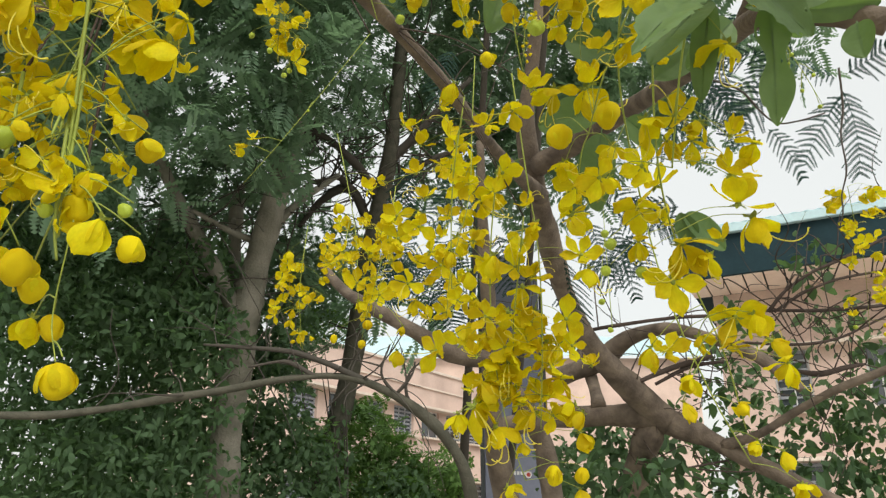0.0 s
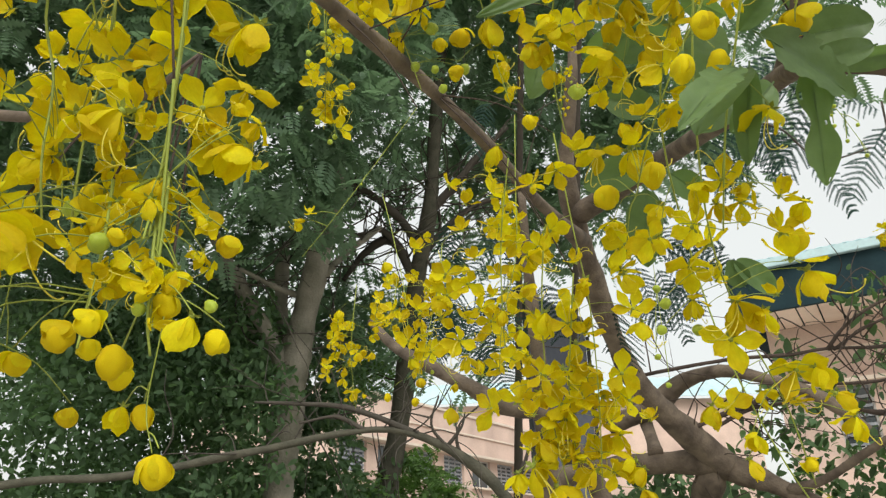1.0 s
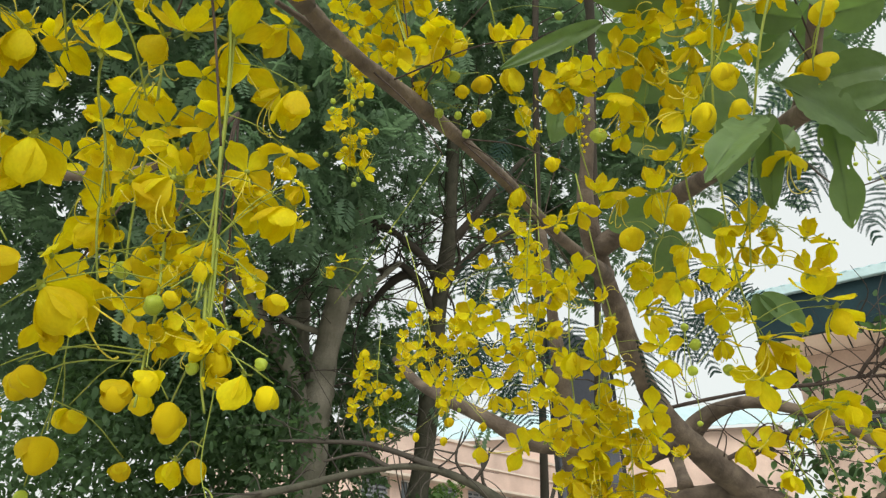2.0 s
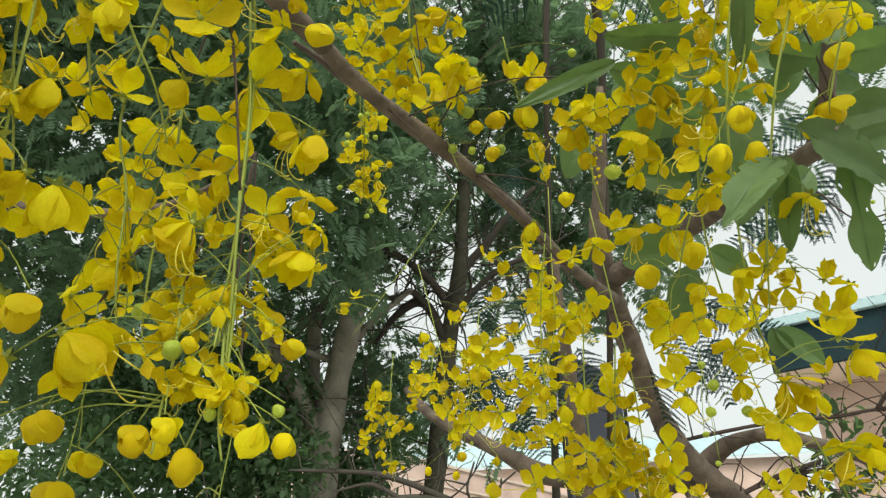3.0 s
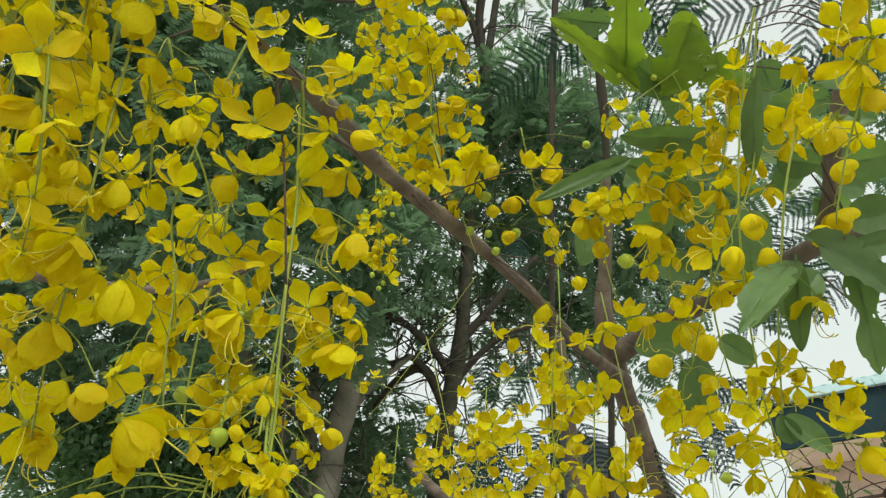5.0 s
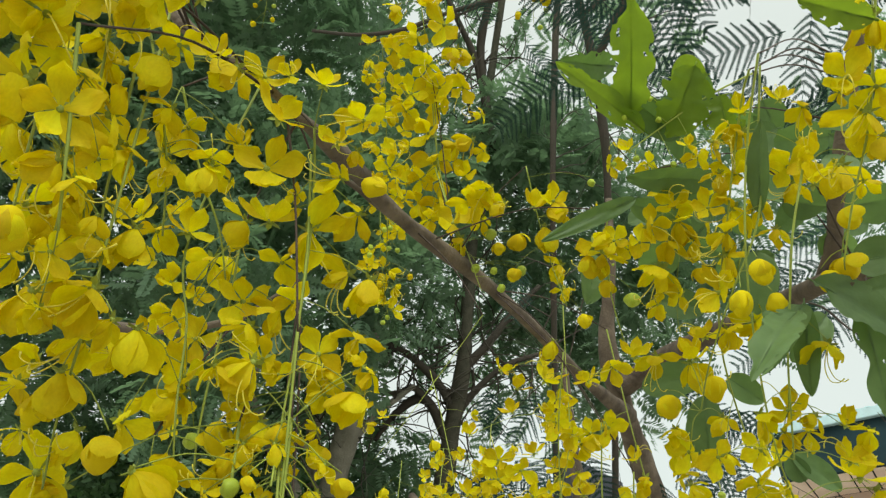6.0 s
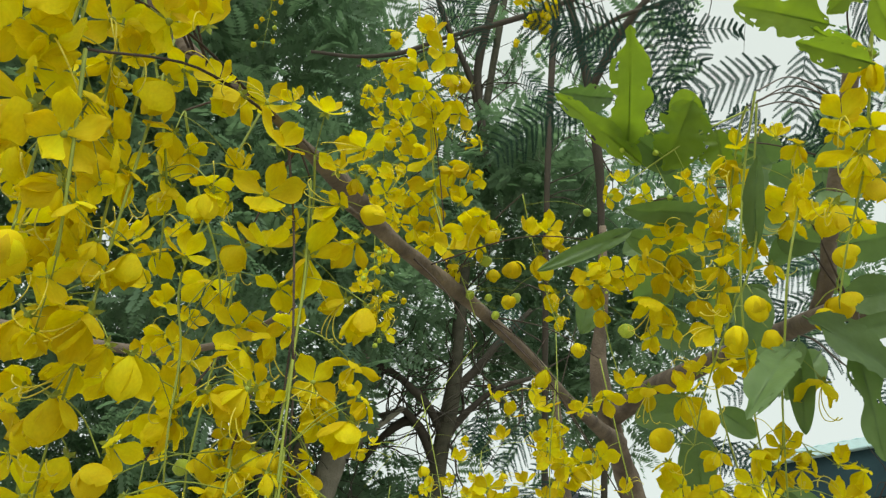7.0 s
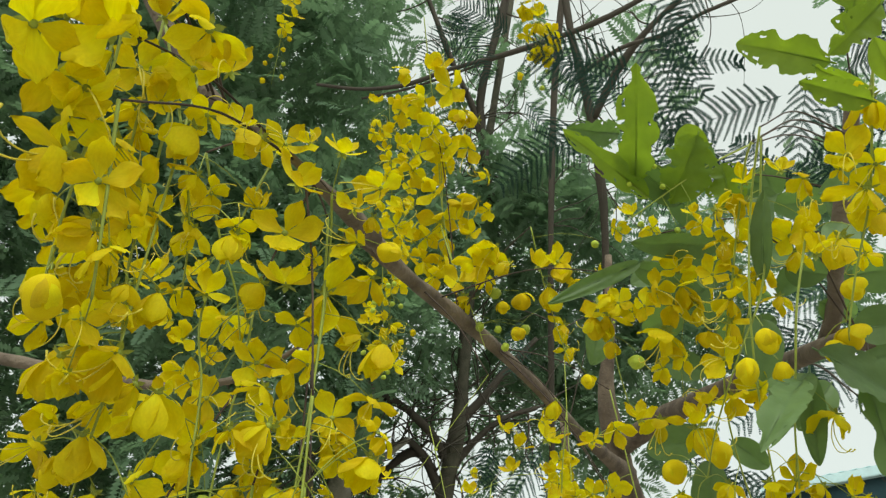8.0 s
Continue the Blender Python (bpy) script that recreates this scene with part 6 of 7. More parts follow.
raceme([(0.142, 0.583, 2.198), (0.142, 0.597, 2.146), (0.142, 0.609, 2.095), (0.13, 0.645, 2.047)],
       'wooooodddoobodw',
       [(0.11, 0.578, 2.234, 0.035, 90), (0.089, 0.59, 2.215, 0.035, 170), (0.136, 0.594, 2.216, 0.039, 20), (0.149, 0.571, 2.132, 0.049, 60), (0.177, 0.577, 2.127, 0.061, -60), (0.121, 0.583, 2.111, 0.056, 170), (0.156, 0.591, 2.105, 0.063, -90), (0.141, 0.602, 2.089, 0.049, -60), (0.125, 0.62, 2.062, 0.069, -60), (0.124, 0.639, 2.036, 0.039, -120), (0.151, 0.634, 2.047, 0.041, 0), (0.177, 0.624, 2.063, 0.028, -90), (0.107, 0.594, 2.095, 0.04, 120), (0.17, 0.604, 2.09, 0.047, -60), (0.137, 0.557, 2.148, 0.04, 90)])
raceme([(0.21, 0.454, 2.079), (0.192, 0.473, 2.017), (0.164, 0.51, 1.964), (0.145, 0.566, 1.919), (0.14, 0.612, 1.891)],
       'ddobbbdwowdbbddo',
       [(0.167, 0.494, 2.019, 0.047, -60), (0.173, 0.508, 2.0, 0.053, -90), (0.159, 0.524, 1.978, 0.053, 30), (0.16, 0.411, 1.927, 0.028, -90), (0.158, 0.47, 1.932, 0.031, -90), (0.171, 0.428, 1.907, 0.023, -90), (0.169, 0.552, 1.941, 0.047, -100), (0.141, 0.546, 1.946, 0.036, 90), (0.193, 0.544, 1.955, 0.042, 0), (0.15, 0.631, 1.967, 0.046, 80), (0.151, 0.644, 1.949, 0.058, -90), (0.166, 0.638, 1.926, 0.039, -90), (0.125, 0.684, 1.927, 0.041, -90), (0.171, 0.661, 1.896, 0.039, -60), (0.135, 0.723, 1.908, 0.042, -90), (0.15, 0.737, 1.893, 0.055, 0)])
raceme([(0.224, 0.41, 2.039), (0.199, 0.42, 1.971), (0.19, 0.443, 1.922), (0.182, 0.463, 1.878), (0.178, 0.481, 1.836), (0.179, 0.507, 1.802)],
       'doddddwdoowo',
       [(0.161, 0.496, 1.831, 0.04, -120), (0.18, 0.492, 1.839, 0.04, 60), (0.198, 0.499, 1.832, 0.031, -30), (0.179, 0.506, 1.82, 0.031, -100), (0.194, 0.507, 1.82, 0.031, -70), (0.212, 0.466, 1.878, 0.044, -50), (0.229, 0.502, 1.832, 0.031, 140), (0.246, 0.512, 1.821, 0.031, -60), (0.172, 0.56, 1.83, 0.048, 40), (0.144, 0.601, 1.839, 0.046, -40), (0.23, 0.519, 1.809, 0.041, 90), (0.176, 0.504, 1.905, 0.031, 200)])
raceme([(-0.012, 0.714, 2.336), (-0.0, 0.757, 2.281), (0.014, 0.783, 2.214), (0.034, 0.804, 2.138)],
       'wobocddgwbb',
       [(-0.003, 0.733, 2.279, 0.054, 100), (0.025, 0.735, 2.28, 0.063, 60), (0.03, 0.745, 2.268, 0.044, 0), (0.052, 0.756, 2.256, 0.036, 0), (0.007, 0.772, 2.228, 0.063, -80), (0.026, 0.797, 2.197, 0.054, -60), (0.037, 0.818, 2.17, 0.044, -120), (0.083, 0.724, 2.302, 0.019, -90), (0.089, 0.75, 2.268, 0.027, 90), (-0.037, 0.794, 2.192, 0.027, -90), (0.061, 0.846, 2.136, 0.031, -90)])
raceme([(0.087, 0.647, 2.189), (0.081, 0.677, 2.147), (0.083, 0.701, 2.083), (0.099, 0.737, 2.02)],
       'oodbbwdgo',
       [(0.065, 0.663, 2.147, 0.068, 160), (0.091, 0.664, 2.15, 0.047, 60), (0.072, 0.678, 2.128, 0.055, -80), (0.057, 0.681, 2.122, 0.038, -90), (0.077, 0.7, 2.1, 0.031, -90), (0.103, 0.716, 2.015, 0.044, 100), (0.125, 0.728, 2.002, 0.059, -60), (0.11, 0.712, 2.088, 0.03, -90), (0.109, 0.672, 2.141, 0.037, 0)])
raceme([(0.111, 0.916, 1.931), (0.103, 0.948, 1.851), (0.097, 0.977, 1.778), (0.103, 1.012, 1.691)],
       'doododowooddwo',
       [(0.058, 0.979, 1.77, 0.052, -110), (0.086, 0.983, 1.763, 0.058, 60), (0.117, 0.981, 1.769, 0.056, -30), (0.069, 0.994, 1.732, 0.056, -80), (0.101, 0.997, 1.729, 0.061, 20), (0.134, 0.992, 1.742, 0.052, -60), (0.138, 1.009, 1.699, 0.056, 40), (0.087, 1.006, 1.704, 0.049, 60), (0.16, 0.983, 1.767, 0.047, 0), (0.054, 1.009, 1.695, 0.047, 160), (0.105, 1.012, 1.689, 0.044, -90), (0.146, 1.001, 1.666, 0.051, -60), (0.08, 0.967, 1.8, 0.047, 80), (0.123, 0.97, 1.796, 0.044, 30)])
raceme([(-0.204, 0.338, 1.849), (-0.204, 0.343, 1.805), (-0.205, 0.35, 1.758), (-0.208, 0.36, 1.701)],
       'dwoddoodo',
       [(-0.212, 0.348, 1.764, 0.028, -90), (-0.191, 0.362, 1.783, 0.02, -20), (-0.194, 0.367, 1.77, 0.022, 160), (-0.181, 0.352, 1.753, 0.024, -40), (-0.19, 0.377, 1.742, 0.02, -70), (-0.183, 0.379, 1.735, 0.016, -20), (-0.212, 0.382, 1.759, 0.018, 60), (-0.24, 0.38, 1.763, 0.019, -90), (-0.223, 0.359, 1.734, 0.026, 120)])
raceme([(-0.204, 0.35, 1.787), (-0.204, 0.353, 1.749), (-0.205, 0.355, 1.715), (-0.209, 0.364, 1.689)],
       'obodcwdwoddbg',
       [(-0.238, 0.36, 1.731, 0.023, 200), (-0.196, 0.364, 1.72, 0.018, -90), (-0.204, 0.345, 1.713, 0.031, 60), (-0.239, 0.365, 1.716, 0.021, -120), (-0.179, 0.337, 1.676, 0.033, -80), (-0.199, 0.353, 1.691, 0.026, 150), (-0.152, 0.35, 1.815, 0.028, -60), (-0.158, 0.347, 1.826, 0.02, 60), (-0.206, 0.364, 1.778, 0.022, -60), (-0.238, 0.357, 1.768, 0.029, -90), (-0.252, 0.349, 1.818, 0.03, -60), (-0.258, 0.371, 1.759, 0.02, -90), (-0.21, 0.35, 1.699, 0.013, -90)])
raceme([(-0.084, 0.695, 2.067), (-0.125, 0.704, 2.012), (-0.161, 0.711, 1.964), (-0.191, 0.715, 1.924), (-0.222, 0.727, 1.892)],
       'dwg',
       [(-0.227, 0.714, 1.928, 0.025, -120), (-0.212, 0.709, 1.942, 0.021, 80), (-0.15, 0.699, 1.968, 0.005, -90)])
raceme([(0.353, 0.63, 2.011), (0.374, 0.641, 1.981), (0.402, 0.663, 1.952)],
       'gggggg',
       [(0.363, 0.636, 1.997, 0.007, -90), (0.362, 0.643, 1.977, 0.007, -90), (0.386, 0.643, 1.977, 0.007, -60), (0.374, 0.648, 1.961, 0.007, -100), (0.36, 0.639, 1.988, 0.005, -90), (0.393, 0.654, 1.946, 0.007, -90)])
raceme([(-0.276, 0.117, 1.923), (-0.276, 0.139, 1.87), (-0.277, 0.162, 1.814)],
       'oddcood',
       [(-0.281, 0.135, 1.875, 0.044, 60), (-0.29, 0.151, 1.848, 0.041, -60), (-0.275, 0.159, 1.838, 0.032, -100), (-0.269, 0.171, 1.82, 0.023, -80), (-0.288, 0.175, 1.811, 0.029, 160), (-0.289, 0.186, 1.887, 0.03, -30), (-0.303, 0.2, 1.787, 0.027, -80)])
raceme([(0.203, 0.373, 2.153), (0.195, 0.433, 2.102), (0.178, 0.468, 2.006), (0.179, 0.519, 1.925), (0.195, 0.587, 1.838), (0.225, 0.641, 1.777), (0.28, 0.711, 1.701), (0.303, 0.738, 1.627)],
       'wdwdgggddwdowocwcdddccd',
       [(0.193, 0.6, 1.836, 0.047), (0.18, 0.617, 1.808, 0.048), (0.207, 0.621, 1.806, 0.03), (0.184, 0.634, 1.781, 0.036), (0.157, 0.63, 1.784, 0.018), (0.188, 0.647, 1.762, 0.018), (0.153, 0.643, 1.762, 0.016), (0.222, 0.621, 1.77, 0.061), (0.241, 0.625, 1.767, 0.038), (0.277, 0.615, 1.827, 0.058), (0.297, 0.634, 1.799, 0.066), (0.212, 0.634, 1.748, 0.054), (0.261, 0.634, 1.795, 0.033), (0.292, 0.7, 1.733, 0.057), (0.311, 0.684, 1.717, 0.038), (0.227, 0.71, 1.704, 0.048), (0.202, 0.696, 1.684, 0.037), (0.261, 0.708, 1.709, 0.037), (0.292, 0.712, 1.7, 0.037), (0.328, 0.679, 1.673, 0.047), (0.233, 0.684, 1.658, 0.032), (0.234, 0.693, 1.634, 0.034), (0.325, 0.69, 1.702, 0.038)])
raceme([(0.201, 0.396, 2.157), (0.198, 0.429, 2.146), (0.176, 0.487, 2.05), (0.161, 0.561, 1.95), (0.206, 0.692, 1.872), (0.23, 0.711, 1.76), (0.269, 0.727, 1.659), (0.3, 0.729, 1.594)],
       'wdcbccc',
       [(0.161, 0.678, 1.858, 0.043), (0.143, 0.712, 1.839, 0.045), (0.16, 0.62, 1.837, 0.026), (0.292, 0.711, 1.643, 0.022), (0.303, 0.725, 1.605, 0.025), (0.327, 0.709, 1.591, 0.03), (0.339, 0.718, 1.566, 0.028)])
raceme([(0.185, 0.539, 2.235), (0.18, 0.564, 2.231), (0.162, 0.609, 2.119), (0.15, 0.665, 2.027), (0.191, 0.794, 1.942), (0.198, 0.822, 1.865)],
       'ddggg',
       [(0.163, 0.842, 1.926, 0.051), (0.165, 0.852, 1.898, 0.048), (0.193, 0.802, 1.861, 0.016), (0.19, 0.83, 1.785, 0.012), (0.2, 0.841, 1.753, 0.011)])
raceme([(0.249, 0.489, 2.254), (0.192, 0.493, 2.225), (0.145, 0.506, 2.2), (0.095, 0.514, 2.166)],
       'ggggggg',
       [(0.133, 0.496, 2.196, 0.011), (0.147, 0.528, 2.155, 0.012), (0.105, 0.52, 2.16, 0.012), (0.094, 0.491, 2.198, 0.01), (0.124, 0.481, 2.215, 0.01), (0.173, 0.526, 2.161, 0.012), (0.079, 0.521, 2.155, 0.01)])
raceme([(0.1, 0.899, 2.15), (0.117, 0.92, 2.005), (0.132, 0.939, 1.893), (0.135, 0.963, 1.77), (0.132, 0.995, 1.654)],
       'owowdoodcodwdoodowodddd',
       [(0.095, 0.874, 2.073, 0.066), (0.056, 0.879, 2.059, 0.044), (0.082, 0.903, 1.992, 0.072), (0.115, 0.917, 1.953, 0.041), (0.126, 0.929, 1.921, 0.055), (0.111, 0.937, 1.899, 0.063), (0.192, 0.943, 1.884, 0.067), (0.201, 0.953, 1.856, 0.063), (0.069, 0.951, 1.862, 0.057), (0.1, 0.948, 1.869, 0.066), (0.108, 0.962, 1.83, 0.069), (0.126, 0.952, 1.86, 0.05), (0.085, 0.973, 1.801, 0.06), (0.108, 0.983, 1.773, 0.072), (0.171, 0.973, 1.801, 0.066), (0.124, 0.972, 1.803, 0.06), (0.179, 0.986, 1.766, 0.055), (0.205, 0.993, 1.745, 0.041), (0.091, 0.994, 1.744, 0.072), (0.14, 0.988, 1.759, 0.067), (0.093, 1.007, 1.707, 0.067), (0.14, 1.007, 1.708, 0.066), (0.162, 1.004, 1.714, 0.06)])
raceme([(0.078, 0.938, 2.014), (0.067, 0.961, 1.892), (0.069, 0.982, 1.775), (0.085, 1, 1.669), (0.111, 1.018, 1.589)],
       'dccddcbbcdddwwodcwo',
       [(0.168, 0.995, 1.682, 0.057), (0.175, 1.001, 1.665, 0.046), (0.193, 1.013, 1.633, 0.046), (0.082, 1.007, 1.647, 0.068), (0.114, 1, 1.668, 0.065), (0.112, 1.016, 1.624, 0.034), (0.151, 1.026, 1.595, 0.035), (0.189, 1.026, 1.595, 0.031), (0.189, 1.038, 1.564, 0.034), (0.097, 1.034, 1.575, 0.051), (0.051, 0.998, 1.673, 0.08), (0.022, 1.001, 1.665, 0.048), (0.043, 0.969, 1.754, 0.043), (0.037, 0.984, 1.711, 0.049), (0.058, 0.952, 1.799, 0.054), (0.155, 0.973, 1.741, 0.046), (0.066, 0.989, 1.698, 0.054), (0.031, 1.081, 1.797, 0.071), (-0.011, 1.137, 1.79, 0.072)])
raceme([(0.062, 1.187, 2.381), (0.054, 1.192, 2.222), (0.047, 1.19, 2.082), (0.016, 1.232, 1.967), (0.006, 1.263, 1.881)],
       'wwwwoodowodwododowdodwo',
       [(-0.066, 1.188, 2.234, 0.068), (-0.041, 1.199, 2.202, 0.057), (0.017, 1.194, 2.216, 0.091), (0.051, 1.213, 2.164, 0.07), (0.038, 1.228, 2.124, 0.089), (0.072, 1.239, 2.094, 0.095), (0.04, 1.247, 2.07, 0.068), (-0.087, 1.247, 2.07, 0.07), (-0.14, 1.228, 2.122, 0.049), (-0.045, 1.254, 2.051, 0.074), (0.03, 1.265, 2.021, 0.078), (-0.02, 1.269, 2.011, 0.066), (-0.066, 1.291, 1.951, 0.078), (-0.055, 1.305, 1.911, 0.066), (0.008, 1.309, 1.901, 0.089), (0.051, 1.302, 1.921, 0.068), (0.091, 1.232, 2.112, 0.074), (0.017, 1.217, 2.152, 0.064), (0.065, 1.261, 2.033, 0.064), (-0.004, 1.279, 1.983, 0.07), (0.07, 1.279, 1.983, 0.064), (-0.025, 1.29, 1.953, 0.053), (0.028, 1.29, 1.953, 0.064)])
raceme([(-0.105, 1.456, 2.228), (-0.114, 1.439, 2.127), (-0.134, 1.425, 2.02), (-0.158, 1.457, 1.931)],
       'odwwoodwdwccbwowdbb',
       [(-0.093, 1.402, 2.084, 0.085), (-0.111, 1.409, 2.064, 0.064), (-0.155, 1.409, 2.064, 0.064), (-0.214, 1.409, 2.064, 0.061), (-0.179, 1.434, 1.996, 0.073), (-0.132, 1.442, 1.973, 0.073), (-0.158, 1.421, 2.031, 0.059), (-0.193, 1.417, 2.042, 0.054), (-0.099, 1.421, 2.031, 0.066), (-0.052, 1.417, 2.042, 0.066), (-0.087, 1.39, 1.823, 0.051), (-0.081, 1.372, 1.875, 0.033), (-0.147, 1.366, 1.89, 0.029), (-0.028, 1.457, 1.931, 0.059), (-0.111, 1.389, 2.119, 0.059), (-0.058, 1.353, 2.219, 0.059), (-0.17, 1.449, 1.954, 0.052), (-0.228, 1.474, 1.887, 0.024), (-0.17, 1.478, 1.876, 0.024)])
raceme([(0.099, 0.965, 3.903), (0.081, 1.076, 3.69), (0.074, 1.159, 3.511), (0.072, 1.259, 3.392)],
       'wdcwoowodcooooowoodwddo',
       [(0.096, 0.968, 3.831, 0.066), (0.037, 0.989, 3.86, 0.07), (0.145, 1.001, 3.83, 0.08), (0.116, 1.024, 3.877, 0.062), (0.094, 1.03, 3.86, 0.064), (0.114, 1.037, 3.792, 0.081), (0.116, 1.017, 3.756, 0.075), (0.079, 1.016, 3.743, 0.08), (0.063, 1.035, 3.688, 0.069), (0.047, 1.047, 3.709, 0.067), (0.151, 1.08, 3.685, 0.076), (0.066, 1.103, 3.718, 0.059), (0.098, 1.081, 3.676, 0.074), (0.111, 1.091, 3.681, 0.069), (0.099, 1.108, 3.65, 0.062), (0.06, 1.082, 3.599, 0.067), (0.091, 1.132, 3.601, 0.06), (0.053, 1.128, 3.581, 0.074), (0.048, 1.114, 3.581, 0.075), (0.092, 1.116, 3.554, 0.077), (0.08, 1.144, 3.523, 0.07), (0.089, 1.132, 3.499, 0.078), (0.058, 1.177, 3.526, 0.075)])
raceme([(0.099, 0.965, 3.903), (0.081, 1.076, 3.69), (0.074, 1.159, 3.511), (0.072, 1.259, 3.392)],
       'ooddoccbbgg',
       [(0.13, 1.185, 3.552, 0.069), (0.132, 1.207, 3.508, 0.074), (0.121, 1.188, 3.465, 0.057), (0.096, 1.202, 3.483, 0.071), (0.064, 1.193, 3.452, 0.066), (0.114, 1.236, 3.465, 0.072), (0.088, 1.214, 3.473, 0.068), (0.024, 1.222, 3.384, 0.025), (0.028, 1.25, 3.432, 0.025), (0.111, 1.242, 3.429, 0.025), (0.089, 1.252, 3.364, 0.025)])
raceme([(-0.287, 0.857, 2.856), (-0.279, 0.922, 2.66), (-0.276, 0.981, 2.474), (-0.293, 1.079, 2.315)],
       'owoddowwodoocwocdwowwow',
       [(-0.266, 0.855, 2.834, 0.047), (-0.32, 0.872, 2.871, 0.045), (-0.259, 0.891, 2.826, 0.05), (-0.312, 0.865, 2.789, 0.041), (-0.262, 0.893, 2.811, 0.041), (-0.317, 0.88, 2.768, 0.045), (-0.297, 0.892, 2.772, 0.054), (-0.296, 0.897, 2.741, 0.044), (-0.254, 0.906, 2.763, 0.057), (-0.248, 0.898, 2.704, 0.051), (-0.284, 0.91, 2.711, 0.052), (-0.287, 0.906, 2.664, 0.052), (-0.268, 0.938, 2.689, 0.053), (-0.309, 0.938, 2.661, 0.049), (-0.242, 0.925, 2.644, 0.046), (-0.244, 0.936, 2.61, 0.042), (-0.301, 0.917, 2.596, 0.052), (-0.276, 0.936, 2.611, 0.041), (-0.292, 0.927, 2.566, 0.041), (-0.243, 0.958, 2.564, 0.05), (-0.29, 0.955, 2.542, 0.051), (-0.257, 0.944, 2.522, 0.04), (-0.299, 0.941, 2.535, 0.053)])
raceme([(-0.287, 0.857, 2.856), (-0.279, 0.922, 2.66), (-0.276, 0.981, 2.474), (-0.293, 1.079, 2.315)],
       'dowbbggggggbbbbgg',
       [(-0.29, 0.972, 2.527, 0.054), (-0.261, 0.984, 2.52, 0.053), (-0.255, 0.971, 2.482, 0.038), (-0.276, 0.991, 2.494, 0.017), (-0.257, 0.993, 2.464, 0.017), (-0.27, 0.983, 2.441, 0.017), (-0.28, 0.977, 2.433, 0.017), (-0.31, 1.001, 2.411, 0.017), (-0.275, 1.007, 2.41, 0.017), (-0.258, 1.007, 2.404, 0.017), (-0.311, 1.001, 2.392, 0.017), (-0.237, 1.039, 2.362, 0.017), (-0.297, 1.044, 2.352, 0.017), (-0.262, 1.057, 2.353, 0.017), (-0.297, 1.054, 2.339, 0.017), (-0.335, 1.059, 2.334, 0.017), (-0.302, 1.061, 2.304, 0.017)])
raceme([(-0.366, 1.811, 2.276), (-0.371, 1.8, 2.159), (-0.379, 1.831, 2.075), (-0.371, 1.877, 1.949)],
       'coooowoodowdodwccoowdod',
       [(-0.415, 1.831, 2.189, 0.048), (-0.413, 1.807, 2.166, 0.051), (-0.289, 1.868, 2.179, 0.042), (-0.392, 1.799, 2.148, 0.045), (-0.386, 1.861, 2.170, 0.045), (-0.430, 1.860, 2.159, 0.047), (-0.426, 1.811, 2.124, 0.051), (-0.326, 1.860, 2.138, 0.042), (-0.404, 1.832, 2.132, 0.053), (-0.423, 1.782, 2.101, 0.043), (-0.385, 1.833, 2.106, 0.047), (-0.406, 1.860, 2.107, 0.047), (-0.371, 1.826, 2.097, 0.046), (-0.356, 1.871, 2.099, 0.039), (-0.346, 1.829, 2.077, 0.046), (-0.320, 1.811, 2.066, 0.040), (-0.355, 1.806, 2.063, 0.043), (-0.429, 1.855, 2.083, 0.049), (-0.455, 1.877, 2.069, 0.054), (-0.392, 1.881, 2.070, 0.052), (-0.405, 1.875, 2.051, 0.051), (-0.446, 1.848, 2.036, 0.047), (-0.398, 1.822, 2.009, 0.051)])
raceme([(-0.366, 1.811, 2.276), (-0.371, 1.8, 2.159), (-0.379, 1.831, 2.075), (-0.371, 1.877, 1.949)],
       'dbb',
       [(-0.371, 1.826, 1.976, 0.051), (-0.351, 1.89, 1.982, 0.017), (-0.392, 1.847, 1.965, 0.016)])
raceme([(-0.245, 1.754, 2.285), (-0.25, 1.733, 2.198), (-0.267, 1.763, 2.116)],
       'oocwwwooocwwcwwb',
       [(-0.199, 1.741, 2.266, 0.047), (-0.21, 1.753, 2.266, 0.039), (-0.252, 1.751, 2.261, 0.046), (-0.196, 1.725, 2.245, 0.034), (-0.249, 1.765, 2.25, 0.042), (-0.269, 1.72, 2.23, 0.037), (-0.29, 1.722, 2.201, 0.046), (-0.222, 1.748, 2.204, 0.042), (-0.221, 1.739, 2.198, 0.04), (-0.279, 1.734, 2.174, 0.042), (-0.243, 1.726, 2.16, 0.037), (-0.283, 1.735, 2.147, 0.038), (-0.252, 1.766, 2.163, 0.047), (-0.288, 1.773, 2.156, 0.037), (-0.255, 1.753, 2.124, 0.037), (-0.243, 1.761, 2.127, 0.015)])
